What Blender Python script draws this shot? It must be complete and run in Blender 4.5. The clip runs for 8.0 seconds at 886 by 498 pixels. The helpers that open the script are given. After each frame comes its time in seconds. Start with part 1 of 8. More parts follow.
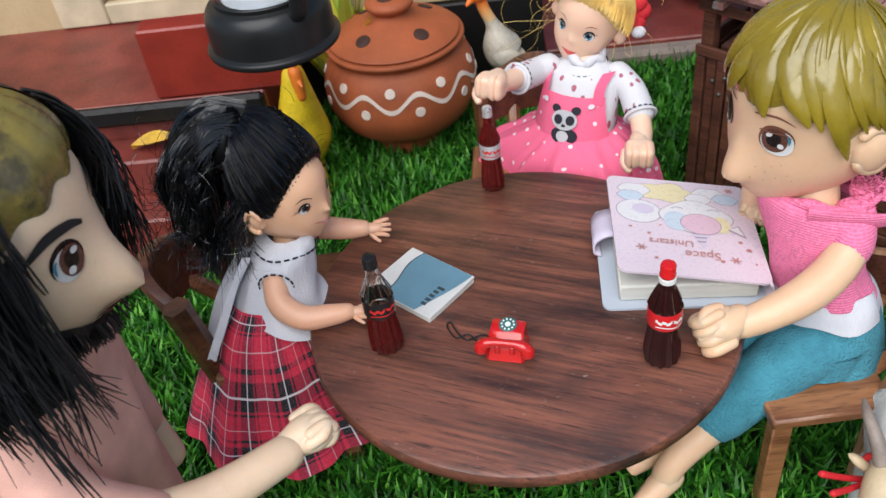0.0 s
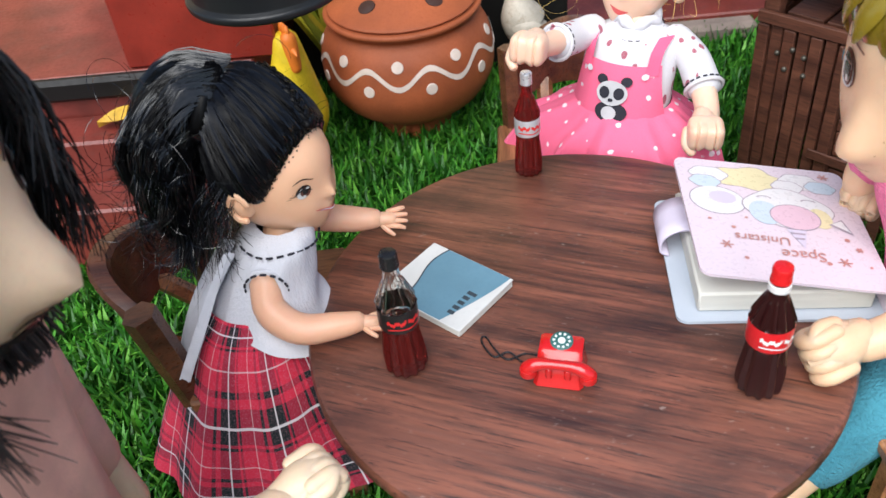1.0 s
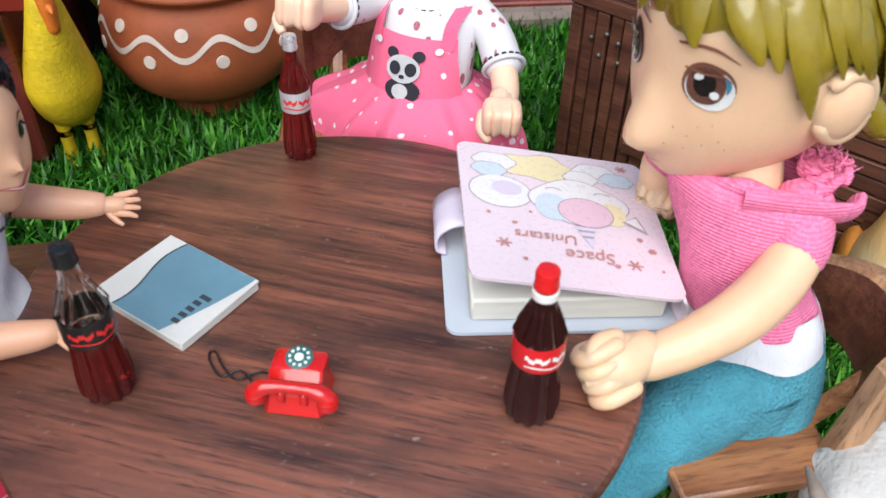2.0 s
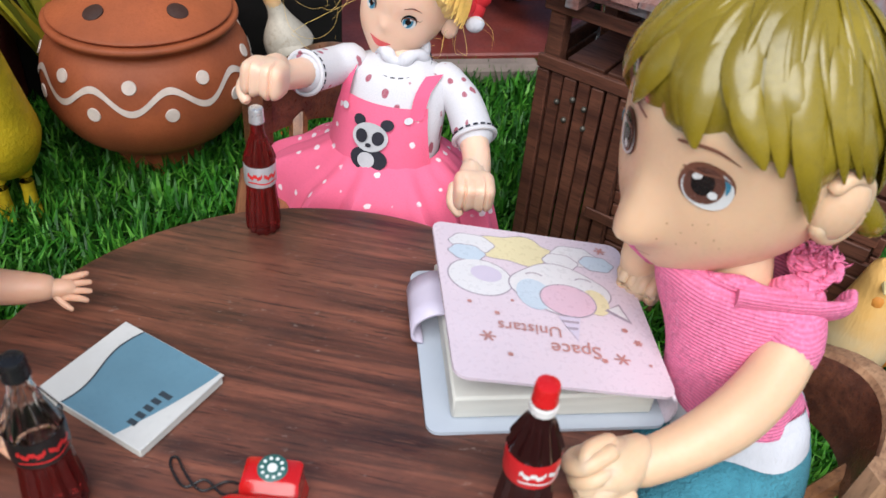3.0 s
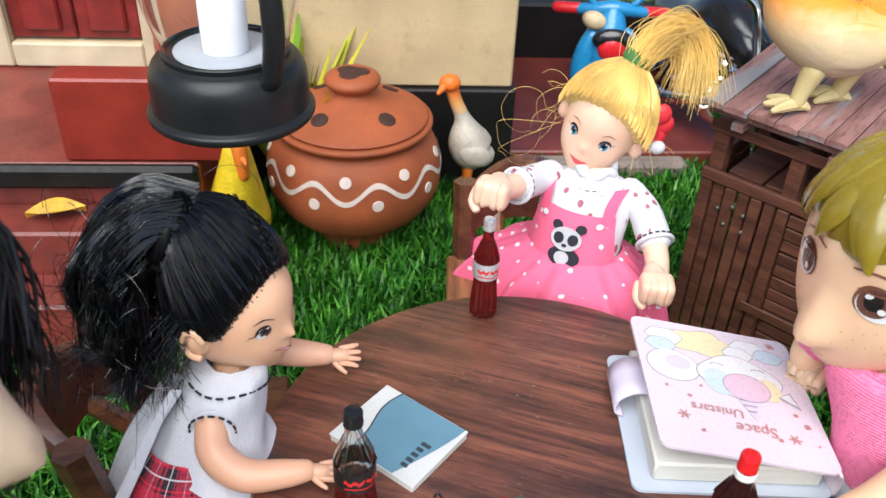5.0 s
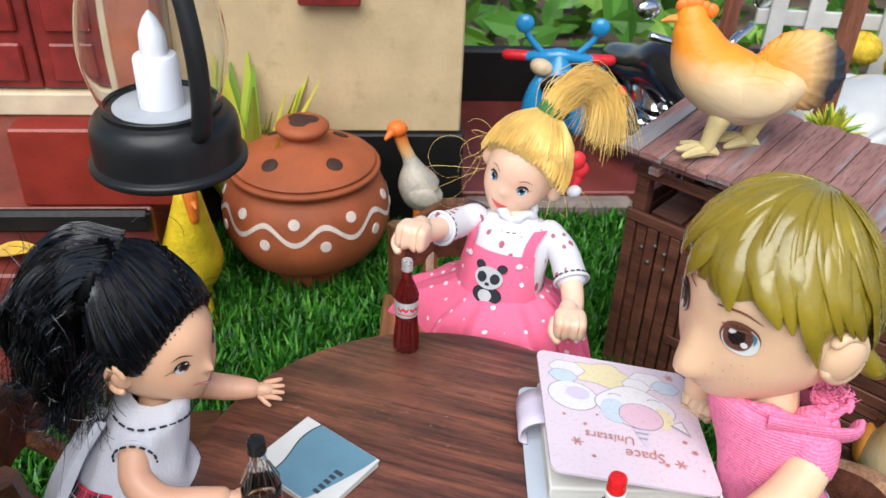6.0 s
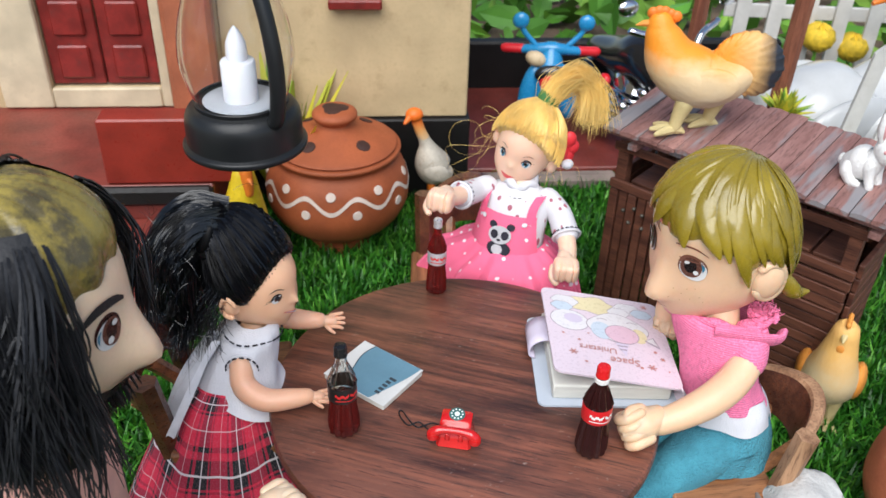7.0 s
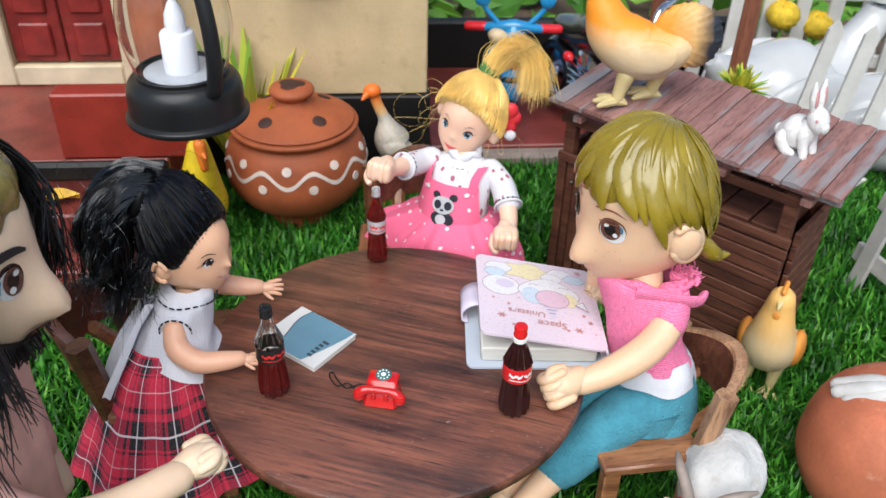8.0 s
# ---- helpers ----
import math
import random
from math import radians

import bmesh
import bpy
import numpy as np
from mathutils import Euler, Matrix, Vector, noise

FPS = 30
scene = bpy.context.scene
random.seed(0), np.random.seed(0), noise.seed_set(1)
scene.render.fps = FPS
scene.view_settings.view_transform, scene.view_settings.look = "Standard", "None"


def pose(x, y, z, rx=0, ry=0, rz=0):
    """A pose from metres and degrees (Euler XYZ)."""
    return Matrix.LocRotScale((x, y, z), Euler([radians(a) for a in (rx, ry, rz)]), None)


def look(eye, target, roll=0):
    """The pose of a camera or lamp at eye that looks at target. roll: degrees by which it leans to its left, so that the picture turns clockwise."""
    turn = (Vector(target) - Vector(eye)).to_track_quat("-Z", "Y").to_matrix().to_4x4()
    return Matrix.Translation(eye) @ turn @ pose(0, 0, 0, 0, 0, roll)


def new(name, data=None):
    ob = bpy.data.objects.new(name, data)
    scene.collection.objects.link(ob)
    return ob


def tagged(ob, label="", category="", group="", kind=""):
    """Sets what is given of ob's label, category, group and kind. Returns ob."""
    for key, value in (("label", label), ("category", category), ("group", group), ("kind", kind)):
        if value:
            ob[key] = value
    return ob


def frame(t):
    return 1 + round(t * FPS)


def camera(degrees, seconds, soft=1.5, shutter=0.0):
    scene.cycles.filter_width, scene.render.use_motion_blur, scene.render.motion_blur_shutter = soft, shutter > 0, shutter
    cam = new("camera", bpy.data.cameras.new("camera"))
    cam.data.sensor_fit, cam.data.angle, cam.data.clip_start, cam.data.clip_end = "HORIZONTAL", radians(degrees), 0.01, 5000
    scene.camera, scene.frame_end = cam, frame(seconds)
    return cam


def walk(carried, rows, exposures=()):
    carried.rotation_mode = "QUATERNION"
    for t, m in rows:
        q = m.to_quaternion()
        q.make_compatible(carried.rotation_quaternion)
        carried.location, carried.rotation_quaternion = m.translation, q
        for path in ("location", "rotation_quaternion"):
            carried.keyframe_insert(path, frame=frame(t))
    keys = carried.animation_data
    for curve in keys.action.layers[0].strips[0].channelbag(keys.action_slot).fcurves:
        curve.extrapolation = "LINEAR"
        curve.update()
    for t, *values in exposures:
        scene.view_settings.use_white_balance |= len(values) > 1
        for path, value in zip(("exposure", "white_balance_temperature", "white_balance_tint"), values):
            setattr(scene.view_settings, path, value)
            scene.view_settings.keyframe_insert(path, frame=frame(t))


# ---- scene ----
cam = camera(54.8, 8.0)
cam.data.dof.use_dof = True
cam.data.dof.focus_distance, cam.data.dof.aperture_fstop = 0.28, 34.0
METRES, EYE, TILT, LEAN, TURN = 0.45, 0.276, -40.43, 6.37, -0.49
ROWS = [
    (0.0, 0.0, 0.0, 0.0, 0.0, 0.0, -0.0),
    (0.5, -0.0238, 0.0838, 0.0066, 0.34, -0.0, -0.32),
    (1.0, -0.0288, 0.1292, -0.0025, -0.98, -0.04, -0.58),
    (1.5, 0.0009, 0.1192, 0.0195, -5.02, -0.54, -0.68),
    (3.0, 0.0236, 0.2361, 0.0289, -14.27, 1.88, -1.75),
    (3.5, -0.0812, 0.1834, -0.0067, -11.73, 5.16, -3.8),
    (4.0, -0.1297, 0.1593, -0.0346, -9.44, 5.8, -4.36),
    (4.5, -0.1096, 0.1666, -0.0089, -8.34, 5.88, -4.56),
    (5.0, -0.0662, 0.139, 0.0354, -7.64, 5.83, -4.64),
    (6.5, -0.0241, 0.0143, 0.0033, -8.11, 8.16, -3.66),
    (7.0, -0.0687, -0.0706, -0.0084, -8.5, 7.13, -3.21),
    (7.5, -0.049, -0.0848, -0.0377, -8.29, 7.25, -3.18),
    (8.0, -0.009, -0.0918, -0.0268, -8.33, 6.4, -3.06),
]
BETWEEN = [
    (1.7, (0.0140, 0.0557, 0.2345), (0.0662, 0.8076, -0.4226), -1.55),
    (2.8, (0.0065, 0.0909, 0.1948), (0.2065, 0.8274, -0.4516), 6.51),
    (5.2, (-0.0281, 0.0549, 0.2528), (0.0541, 0.8780, -0.3092), 3.62),
    (6.3, (-0.0060, 0.0249, 0.2692), (0.0673, 0.8645, -0.2691), 1.94),
]
held = [(t, pose(0, 0, EYE, TILT, LEAN, TURN) @ pose(METRES * x, METRES * y, METRES * z, 90 + pitch, roll, yaw)) for t, x, y, z, yaw, pitch, roll in ROWS]
walk(cam, sorted(held + [(t, look(eye, aim, lean)) for t, eye, aim, lean in BETWEEN], key=lambda row: row[0]),
     [(0.0, 0.6), (0.5, 0.85), (1.0, 0.96), (1.5, 0.95), (3.0, 0.68), (3.5, 0.78), (4.0, 0.86), (4.5, 0.92), (5.0, 1.05), (6.5, 0.78), (7.0, 0.8), (7.5, 0.82), (8.0, 0.8)])

# ---- light ----
world = bpy.data.worlds.new("sky")
scene.world = world
world.use_nodes = True
wn = world.node_tree.nodes
sky = wn.new("ShaderNodeTexSky")
sky.sky_type = "NISHITA"
sky.sun_disc = False
sky.sun_elevation, sky.sun_rotation = radians(53), radians(175)
world.node_tree.links.new(sky.outputs[0], wn["Background"].inputs[0])
wn["Background"].inputs[1].default_value = 0.076
sun = new("sun", bpy.data.lights.new("sun", "SUN"))
sun.data.energy, sun.data.angle, sun.data.color = 2.6, radians(60), (0.965, 0.97, 0.955)
sun.matrix_world = look((-0.3, -0.86, 1.2), (0, 0, 0))


# ---- materials ----
def nodes_of(name):
    m = bpy.data.materials.new(name)
    m.use_nodes = True
    t = m.node_tree
    return m, t, t.nodes["Principled BSDF"]


def add(t, kind, **values):
    n = t.nodes.new("ShaderNode" + kind)
    for k, v in values.items():
        n.inputs[k.replace("_", " ")].default_value = v
    return n


def mixer(t, a, b, fac, mode="MIX"):
    """A colour mix; a, b and fac are sockets or values."""
    n = t.nodes.new("ShaderNodeMix")
    n.data_type, n.blend_type = "RGBA", mode
    for i, v in ((0, fac), (6, a), (7, b)):
        if isinstance(v, bpy.types.NodeSocket):
            t.links.new(v, n.inputs[i])
        else:
            n.inputs[i].default_value = v if i == 0 else (*v[:3], 1)
    return n.outputs[2]


def ramp(t, fac, stops):
    n = t.nodes.new("ShaderNodeValToRGB")
    while len(n.color_ramp.elements) < len(stops):
        n.color_ramp.elements.new(0.5)
    for e, (p, c) in zip(n.color_ramp.elements, stops):
        e.position = p
        e.color = (c, c, c, 1) if isinstance(c, (int, float)) else (*c, 1)
    t.links.new(fac, n.inputs[0])
    return n.outputs[0]


def coords(t, stretch=(1, 1, 1), turn=0.0, source="Object"):
    tc, mp = t.nodes.new("ShaderNodeTexCoord"), t.nodes.new("ShaderNodeMapping")
    mp.inputs["Scale"].default_value = stretch
    mp.inputs["Rotation"].default_value = (0, 0, radians(turn))
    t.links.new(tc.outputs[source], mp.inputs[0])
    return mp.outputs[0]


def noise_of(t, vec, scale, detail=4.0, rough=0.55):
    n = add(t, "TexNoise", Scale=scale, Detail=detail, Roughness=rough)
    t.links.new(vec, n.inputs["Vector"])
    return n.outputs[0]


def bumped(t, bsdf, height, strength, distance):
    b = add(t, "Bump", Strength=strength, Distance=distance)
    t.links.new(height, b.inputs["Height"])
    t.links.new(b.outputs[0], bsdf.inputs["Normal"])


def mat(name, colour, rough=0.5, var=0.12, big=60, fine=700, bump=0.15, depth=0.0004, metal=0.0, coat=0.0, spec=0.5,
        sheen=0.0, sss=0.0, dirt=None, stretch=(1, 1, 1), dirty=0.56):
    """A plain surface with variation at two scales, grain relief and, with dirt, stains of that colour."""
    m, t, b = nodes_of(name)
    v = coords(t, stretch)
    big_n, fine_n = noise_of(t, v, big), noise_of(t, v, fine)
    dark = tuple(c * (1 - 1.6 * var) for c in colour)
    light = tuple(min(1, c * (1 + 0.9 * var)) for c in colour)
    c = mixer(t, dark, light, ramp(t, big_n, [(0.3, 0.0), (0.7, 1.0)]))
    c = mixer(t, c, dark, ramp(t, fine_n, [(0.5, 0.0), (0.8, 0.55)]))
    if dirt:
        c = mixer(t, c, dirt, ramp(t, noise_of(t, v, big * 2.3, 8, 0.7), [(dirty, 0.0), (dirty + 0.14, 0.75)]))
    t.links.new(c, b.inputs["Base Color"])
    r = ramp(t, fine_n, [(0.2, max(0.02, rough - 0.1)), (0.8, min(1, rough + 0.1))])
    t.links.new(r, b.inputs["Roughness"])
    b.inputs["Metallic"].default_value, b.inputs["Coat Weight"].default_value = metal, coat
    b.inputs["Coat Roughness"].default_value = 0.15
    b.inputs["Specular IOR Level"].default_value, b.inputs["Sheen Weight"].default_value = spec, sheen
    if sss:
        b.inputs["Subsurface Weight"].default_value = sss
        b.inputs["Subsurface Radius"].default_value = (0.003, 0.0015, 0.001)
        b.inputs["Subsurface Scale"].default_value = 1.0
    bumped(t, b, fine_n, bump, depth)
    return m


def wood(name, dark, light, rough=0.45, along=(14, 260, 260), turn=0.0, coat=0.0, shift=False, grey=None, fine=1.0, spec=0.4, streak=0.0):
    """Grain along the local x axis (or as along says)."""
    m, t, b = nodes_of(name)
    v = coords(t, along, turn)
    if shift:
        oi = t.nodes.new("ShaderNodeObjectInfo")
        ad = t.nodes.new("ShaderNodeVectorMath")
        mu = t.nodes.new("ShaderNodeVectorMath")
        mu.operation = "SCALE"
        mu.inputs["Scale"].default_value = 9.0
        comb = t.nodes.new("ShaderNodeCombineXYZ")
        for i in range(3):
            t.links.new(oi.outputs["Random"], comb.inputs[i])
        t.links.new(comb.outputs[0], mu.inputs[0])
        t.links.new(v, ad.inputs[0])
        t.links.new(mu.outputs[0], ad.inputs[1])
        v = ad.outputs[0]
    g1, g2 = noise_of(t, v, 0.8, 6, 0.6), noise_of(t, v, 4.5 * fine, 5, 0.7)
    c = mixer(t, dark, light, ramp(t, g1, [(0.32, 0.0), (0.68, 1.0)]))
    c = mixer(t, c, tuple(x * 0.35 for x in dark), ramp(t, g2, [(0.5, 0.0), (0.72, 0.85)]))
    if streak:
        g3 = noise_of(t, v, 0.45, 4, 0.6)
        c = mixer(t, c, tuple(x * 0.5 for x in dark), ramp(t, g3, [(0.48, 0.0), (0.62, streak)]))
        c = mixer(t, c, tuple(min(1, x * 1.5) for x in light), ramp(t, noise_of(t, v, 2.1, 4, 0.6), [(0.58, 0.0), (0.72, 0.55 * streak)]))
    if grey:
        c = mixer(t, c, grey, ramp(t, noise_of(t, v, 0.42, 3, 0.55), [(0.55, 0.0), (0.63, 0.85)]))
    t.links.new(c, b.inputs["Base Color"])
    b.inputs["Specular IOR Level"].default_value = spec
    t.links.new(ramp(t, g2, [(0.2, max(0.05, rough - 0.12)), (0.9, min(1, rough + 0.2))]), b.inputs["Roughness"])
    b.inputs["Coat Weight"].default_value, b.inputs["Coat Roughness"].default_value = coat, 0.25
    bumped(t, b, g2, 0.35, 0.0003)
    return m


def glassy(name, colour, rough=0.03, ior=1.45, transmission=1.0):
    m, t, b = nodes_of(name)
    b.inputs["Base Color"].default_value = (*colour, 1)
    b.inputs["Transmission Weight"].default_value = transmission
    b.inputs["Roughness"].default_value, b.inputs["IOR"].default_value = rough, ior
    return m


def tinted_blades(name, stops, rough=0.45):
    """Colour picked blade by blade, or leaf by leaf."""
    m, t, b = nodes_of(name)
    geo = t.nodes.new("ShaderNodeNewGeometry")
    c = ramp(t, geo.outputs["Random Per Island"], stops)
    patch_n = noise_of(t, coords(t), 25, 3)
    c = mixer(t, c, tuple(x * 0.45 for x in stops[0][1]), ramp(t, patch_n, [(0.45, 0.0), (0.75, 0.6)]))
    t.links.new(c, b.inputs["Base Color"])
    b.inputs["Roughness"].default_value = rough
    b.inputs["Subsurface Weight"].default_value = 0.0
    b.inputs["Specular IOR Level"].default_value = 0.3
    return m


# ---- shaping helpers ----
def part(name, bm, material, parent=None, label="", smooth=True):
    """Links a bmesh as one mesh object, under a thing or a part."""
    me = bpy.data.meshes.new(name)
    bmesh.ops.recalc_face_normals(bm, faces=bm.faces)
    for f in bm.faces:
        f.smooth = smooth
    bm.to_mesh(me)
    bm.free()
    for m in material if isinstance(material, (list, tuple)) else [material]:
        me.materials.append(m)
    ob = new(name, me)
    if smooth:
        me.set_sharp_from_angle(angle=radians(38))
    if parent:
        ob.parent = parent
    if label:
        tagged(ob, label)
    return ob


def thing(name, m, label, category, group="", kind=""):
    ob = new(name)
    ob.empty_display_size = 0.02
    ob.matrix_basis = m
    return tagged(ob, label, category, group, kind)


def box(bm, lo, hi, bevel=0.0, m=None, mi=0, seg=1):
    """A box between two corners, its edges rounded by bevel."""
    lo, hi = Vector(lo), Vector(hi)
    mm = (m or Matrix()) @ Matrix.LocRotScale((lo + hi) / 2, None, hi - lo)
    out = bmesh.ops.create_cube(bm, size=1.0, matrix=mm)["verts"]
    faces = {f for v in out for f in v.link_faces}
    for f in faces:
        f.material_index = mi
    if bevel:
        edges = list({e for v in out for e in v.link_edges})
        r = bmesh.ops.bevel(bm, geom=edges, offset=bevel, segments=seg, affect="EDGES", profile=0.5)
        for f in r["faces"]:
            f.material_index = mi
    return bm


def rings_to_faces(bm, rings, mi=0, closed=True, caps=True, uv=False):
    vs = [[bm.verts.new(p) for p in r] for r in rings]
    n = len(vs[0])
    layer = bm.loops.layers.uv.verify() if uv else None
    for i in range(len(vs) - 1):
        for j in range(n if closed else n - 1):
            k = (j + 1) % n
            f = bm.faces.new((vs[i][j], vs[i][k], vs[i + 1][k], vs[i + 1][j]))
            f.material_index = mi
            if uv:
                for loop, (a, c) in zip(f.loops, ((j, i), (j + 1, i), (j + 1, i + 1), (j, i + 1))):
                    loop[layer].uv = (a / (n if closed else n - 1), c / (len(vs) - 1))
    if caps and closed:
        for r in (vs[0], vs[-1]):
            f = bm.faces.new(r)
            f.material_index = mi
    return vs


def lathe(bm, profile, n=32, m=None, mi=0, flute=None, caps=True):
    """Turns (radius, height) pairs round z. flute(angle, height) scales the radius."""
    m = m or Matrix()
    rings = []
    for r, z in profile:
        ring = []
        for j in range(n):
            a = 2 * math.pi * j / n
            k = r * (flute(a, z) if flute else 1)
            ring.append(m @ Vector((k * math.cos(a), k * math.sin(a), z)))
        rings.append(ring)
    return rings_to_faces(bm, rings, mi, True, caps)


def tube(bm, pts, radii, n=12, mi=0, ref=(0, 0, 1), caps=True, uv=False, wob=None):
    """A tube along points; a radius may be a pair (across ref, along ref)."""
    pts = [Vector(p) for p in pts]
    rings = []
    ref = Vector(ref)
    for i, p in enumerate(pts):
        d = (pts[min(i + 1, len(pts) - 1)] - pts[max(i - 1, 0)]).normalized()
        side = d.cross(ref)
        if side.length < 1e-4:
            side = d.cross(Vector((1, 0.3, 0)))
        side.normalize()
        up = side.cross(d).normalized()
        r = radii[i] if isinstance(radii, (list, tuple)) else radii
        ra, rb = r if isinstance(r, (list, tuple)) else (r, r)
        ring = []
        for j in range(n):
            a = 2 * math.pi * j / n
            k = wob(a, i) if wob else 1
            ring.append(p + side * (ra * k * math.cos(a)) + up * (rb * k * math.sin(a)))
        rings.append(ring)
    return rings_to_faces(bm, rings, mi, True, caps, uv)


def smooth_path(pts, n=8):
    """Catmull-Rom through points (vectors or tuples of any length)."""
    p = [np.array(q, float) for q in pts]
    p = [2 * p[0] - p[1]] + p + [2 * p[-1] - p[-2]]
    out = []
    for i in range(1, len(p) - 2):
        for s in range(n):
            t = s / n
            out.append(0.5 * (2 * p[i] + (p[i + 1] - p[i - 1]) * t + (2 * p[i - 1] - 5 * p[i] + 4 * p[i + 1] - p[i + 2]) * t * t
                              + (3 * p[i] - p[i - 1] - 3 * p[i + 1] + p[i + 2]) * t ** 3))
    out.append(p[-2])
    return [tuple(q) for q in out]


def limb(bm, rows, n=14, mi=0, steps=5, ref=(0, 0, 1)):
    """A smooth tube through rows of x, y, z, radius, with rounded ends."""
    rows = smooth_path(rows, steps)
    pts, rad = [Vector(r[:3]) for r in rows], [r[3] for r in rows]
    a, b = (pts[0] - pts[1]).normalized(), (pts[-1] - pts[-2]).normalized()
    ends = (0.5, 0.85)
    pre = [(pts[0] + a * rad[0] * e, rad[0] * math.sqrt(1 - e * e)) for e in reversed(ends)]
    post = [(pts[-1] + b * rad[-1] * e, rad[-1] * math.sqrt(1 - e * e)) for e in ends]
    allp = pre + list(zip(pts, rad)) + post
    return tube(bm, [q for q, _ in allp], [r for _, r in allp], n, mi, ref)


def blob(bm, c, r, rot=(0, 0, 0), n=20, mi=0, fn=None):
    """An ellipsoid; fn(direction) scales its radius."""
    m = Matrix.LocRotScale(c, Euler([radians(a) for a in rot]), None)
    rings = []
    for i in range(n // 2 + 1):
        th = math.pi * (0.02 + 0.96 * i / (n // 2))
        ring = []
        for j in range(n):
            a = 2 * math.pi * j / n
            d = Vector((math.sin(th) * math.cos(a), math.sin(th) * math.sin(a), math.cos(th)))
            k = fn(d) if fn else 1
            ring.append(m @ Vector((d.x * r[0] * k, d.y * r[1] * k, d.z * r[2] * k)))
        rings.append(ring)
    return rings_to_faces(bm, rings, mi)


def at_base(ob, base):
    """Moves the origin of a mesh built in the place's own coordinates to its base."""
    ob.data.transform(Matrix.Translation(-Vector(base)))
    ob.location = base
    return ob

# ---- materials of the place ----


def rosewood(name):
    """Dark oiled rosewood: fine fibres across the top, cloudy dark patches, pale dusty specks."""
    m, t, b = nodes_of(name)
    turned = coords(t, (1, 1, 1), 21)
    sc = t.nodes.new("ShaderNodeMapping")
    sc.inputs["Scale"].default_value = (21, 380, 380)
    t.links.new(turned, sc.inputs[0])
    v = sc.outputs[0]
    fibre, hair_n, broad = noise_of(t, v, 1.5, 7, 0.72), noise_of(t, v, 6.0, 4, 0.75), noise_of(t, v, 0.22, 5, 0.62)
    cloud = noise_of(t, coords(t, (0.8, 1.3, 1), 21), 30, 5, 0.65)
    c = mixer(t, (0.034, 0.0105, 0.008), (0.245, 0.083, 0.049), ramp(t, broad, [(0.4, 0.0), (0.58, 1.0)]))
    c = mixer(t, c, (0.028, 0.012, 0.009), ramp(t, fibre, [(0.44, 0.0), (0.66, 0.85)]))
    warm = noise_of(t, coords(t, (14, 26, 26), 21), 1.0, 4, 0.55)
    c = mixer(t, c, (0.225, 0.08, 0.049), ramp(t, warm, [(0.5, 0.0), (0.68, 0.65)]))
    pores = noise_of(t, v, 3.4, 3, 0.7)
    c = mixer(t, c, (0.02, 0.009, 0.007), ramp(t, pores, [(0.56, 0.0), (0.66, 0.8)]))
    c = mixer(t, c, (0.235, 0.092, 0.056), ramp(t, hair_n, [(0.54, 0.0), (0.7, 0.7)]))
    c = mixer(t, c, (0.03, 0.016, 0.013), ramp(t, cloud, [(0.5, 0.0), (0.66, 0.6)]))
    dust = noise_of(t, coords(t, (0.55, 1.2, 1), 21), 700, 3, 0.6)
    where = noise_of(t, coords(t), 55, 3, 0.6)
    both = t.nodes.new("ShaderNodeMath")
    both.operation = "MULTIPLY"
    t.links.new(ramp(t, dust, [(0.65, 0.0), (0.73, 0.4)]), both.inputs[0])
    t.links.new(ramp(t, where, [(0.44, 0.0), (0.6, 1.0)]), both.inputs[1])
    c = mixer(t, c, (0.45, 0.38, 0.33), both.outputs[0])
    t.links.new(c, b.inputs["Base Color"])
    t.links.new(ramp(t, fibre, [(0.3, 0.3), (0.75, 0.52)]), b.inputs["Roughness"])
    b.inputs["Specular IOR Level"].default_value = 0.75
    bumped(t, b, fibre, 0.4, 0.0003)
    return m


table_wood = rosewood("dark_rosewood")
chair_wood = wood("chair_wood", (0.15, 0.055, 0.024), (0.42, 0.185, 0.078), 0.36, (20, 200, 200), 0, 0.3)
coop_wood = wood("coop_wood", (0.06, 0.02, 0.012), (0.18, 0.066, 0.037), 0.6, (20, 220, 220), 0, 0.0, True)
roof_wood = wood("roof_wood", (0.2, 0.092, 0.078), (0.36, 0.19, 0.165), 0.6, (200, 20, 200), 0, 0.0, True, (0.24, 0.24, 0.25))
post_wood = wood("post_wood", (0.16, 0.05, 0.028), (0.3, 0.11, 0.06), 0.5, (200, 200, 20))
red_paint = mat("red_oxide_paint", (0.2, 0.037, 0.027), 0.42, 0.25, 40, 500, 0.12, 0.0004, dirt=(0.14, 0.05, 0.04))
red_panel = mat("red_gloss_paint", (0.26, 0.027, 0.017), 0.33, 0.18, 50, 500, 0.12, 0.0004)
door_red = mat("door_red_paint", (0.22, 0.022, 0.018), 0.35, 0.25, 80, 600, 0.2, dirt=(0.12, 0.03, 0.025))
pillar_paint = mat("pillar_paint", (0.4, 0.125, 0.06), 0.5, 0.15, 50, 500, 0.12)
cream_wall = mat("cream_wall", (0.55, 0.41, 0.23), 0.75, 0.1, 30, 400, 0.25, 0.0006, dirt=(0.42, 0.3, 0.16))
cream_trim = mat("cream_trim", (0.6, 0.5, 0.34), 0.7, 0.14, 50, 400, 0.25, 0.0006)
black_paint = mat("black_paint", (0.009, 0.008, 0.008), 0.5, 0.2, 50, 500, 0.1, spec=0.3)
terracotta = mat("terracotta", (0.37, 0.09, 0.029), 0.66, 0.16, 45, 900, 0.25, 0.0003, dirt=(0.3, 0.07, 0.03))
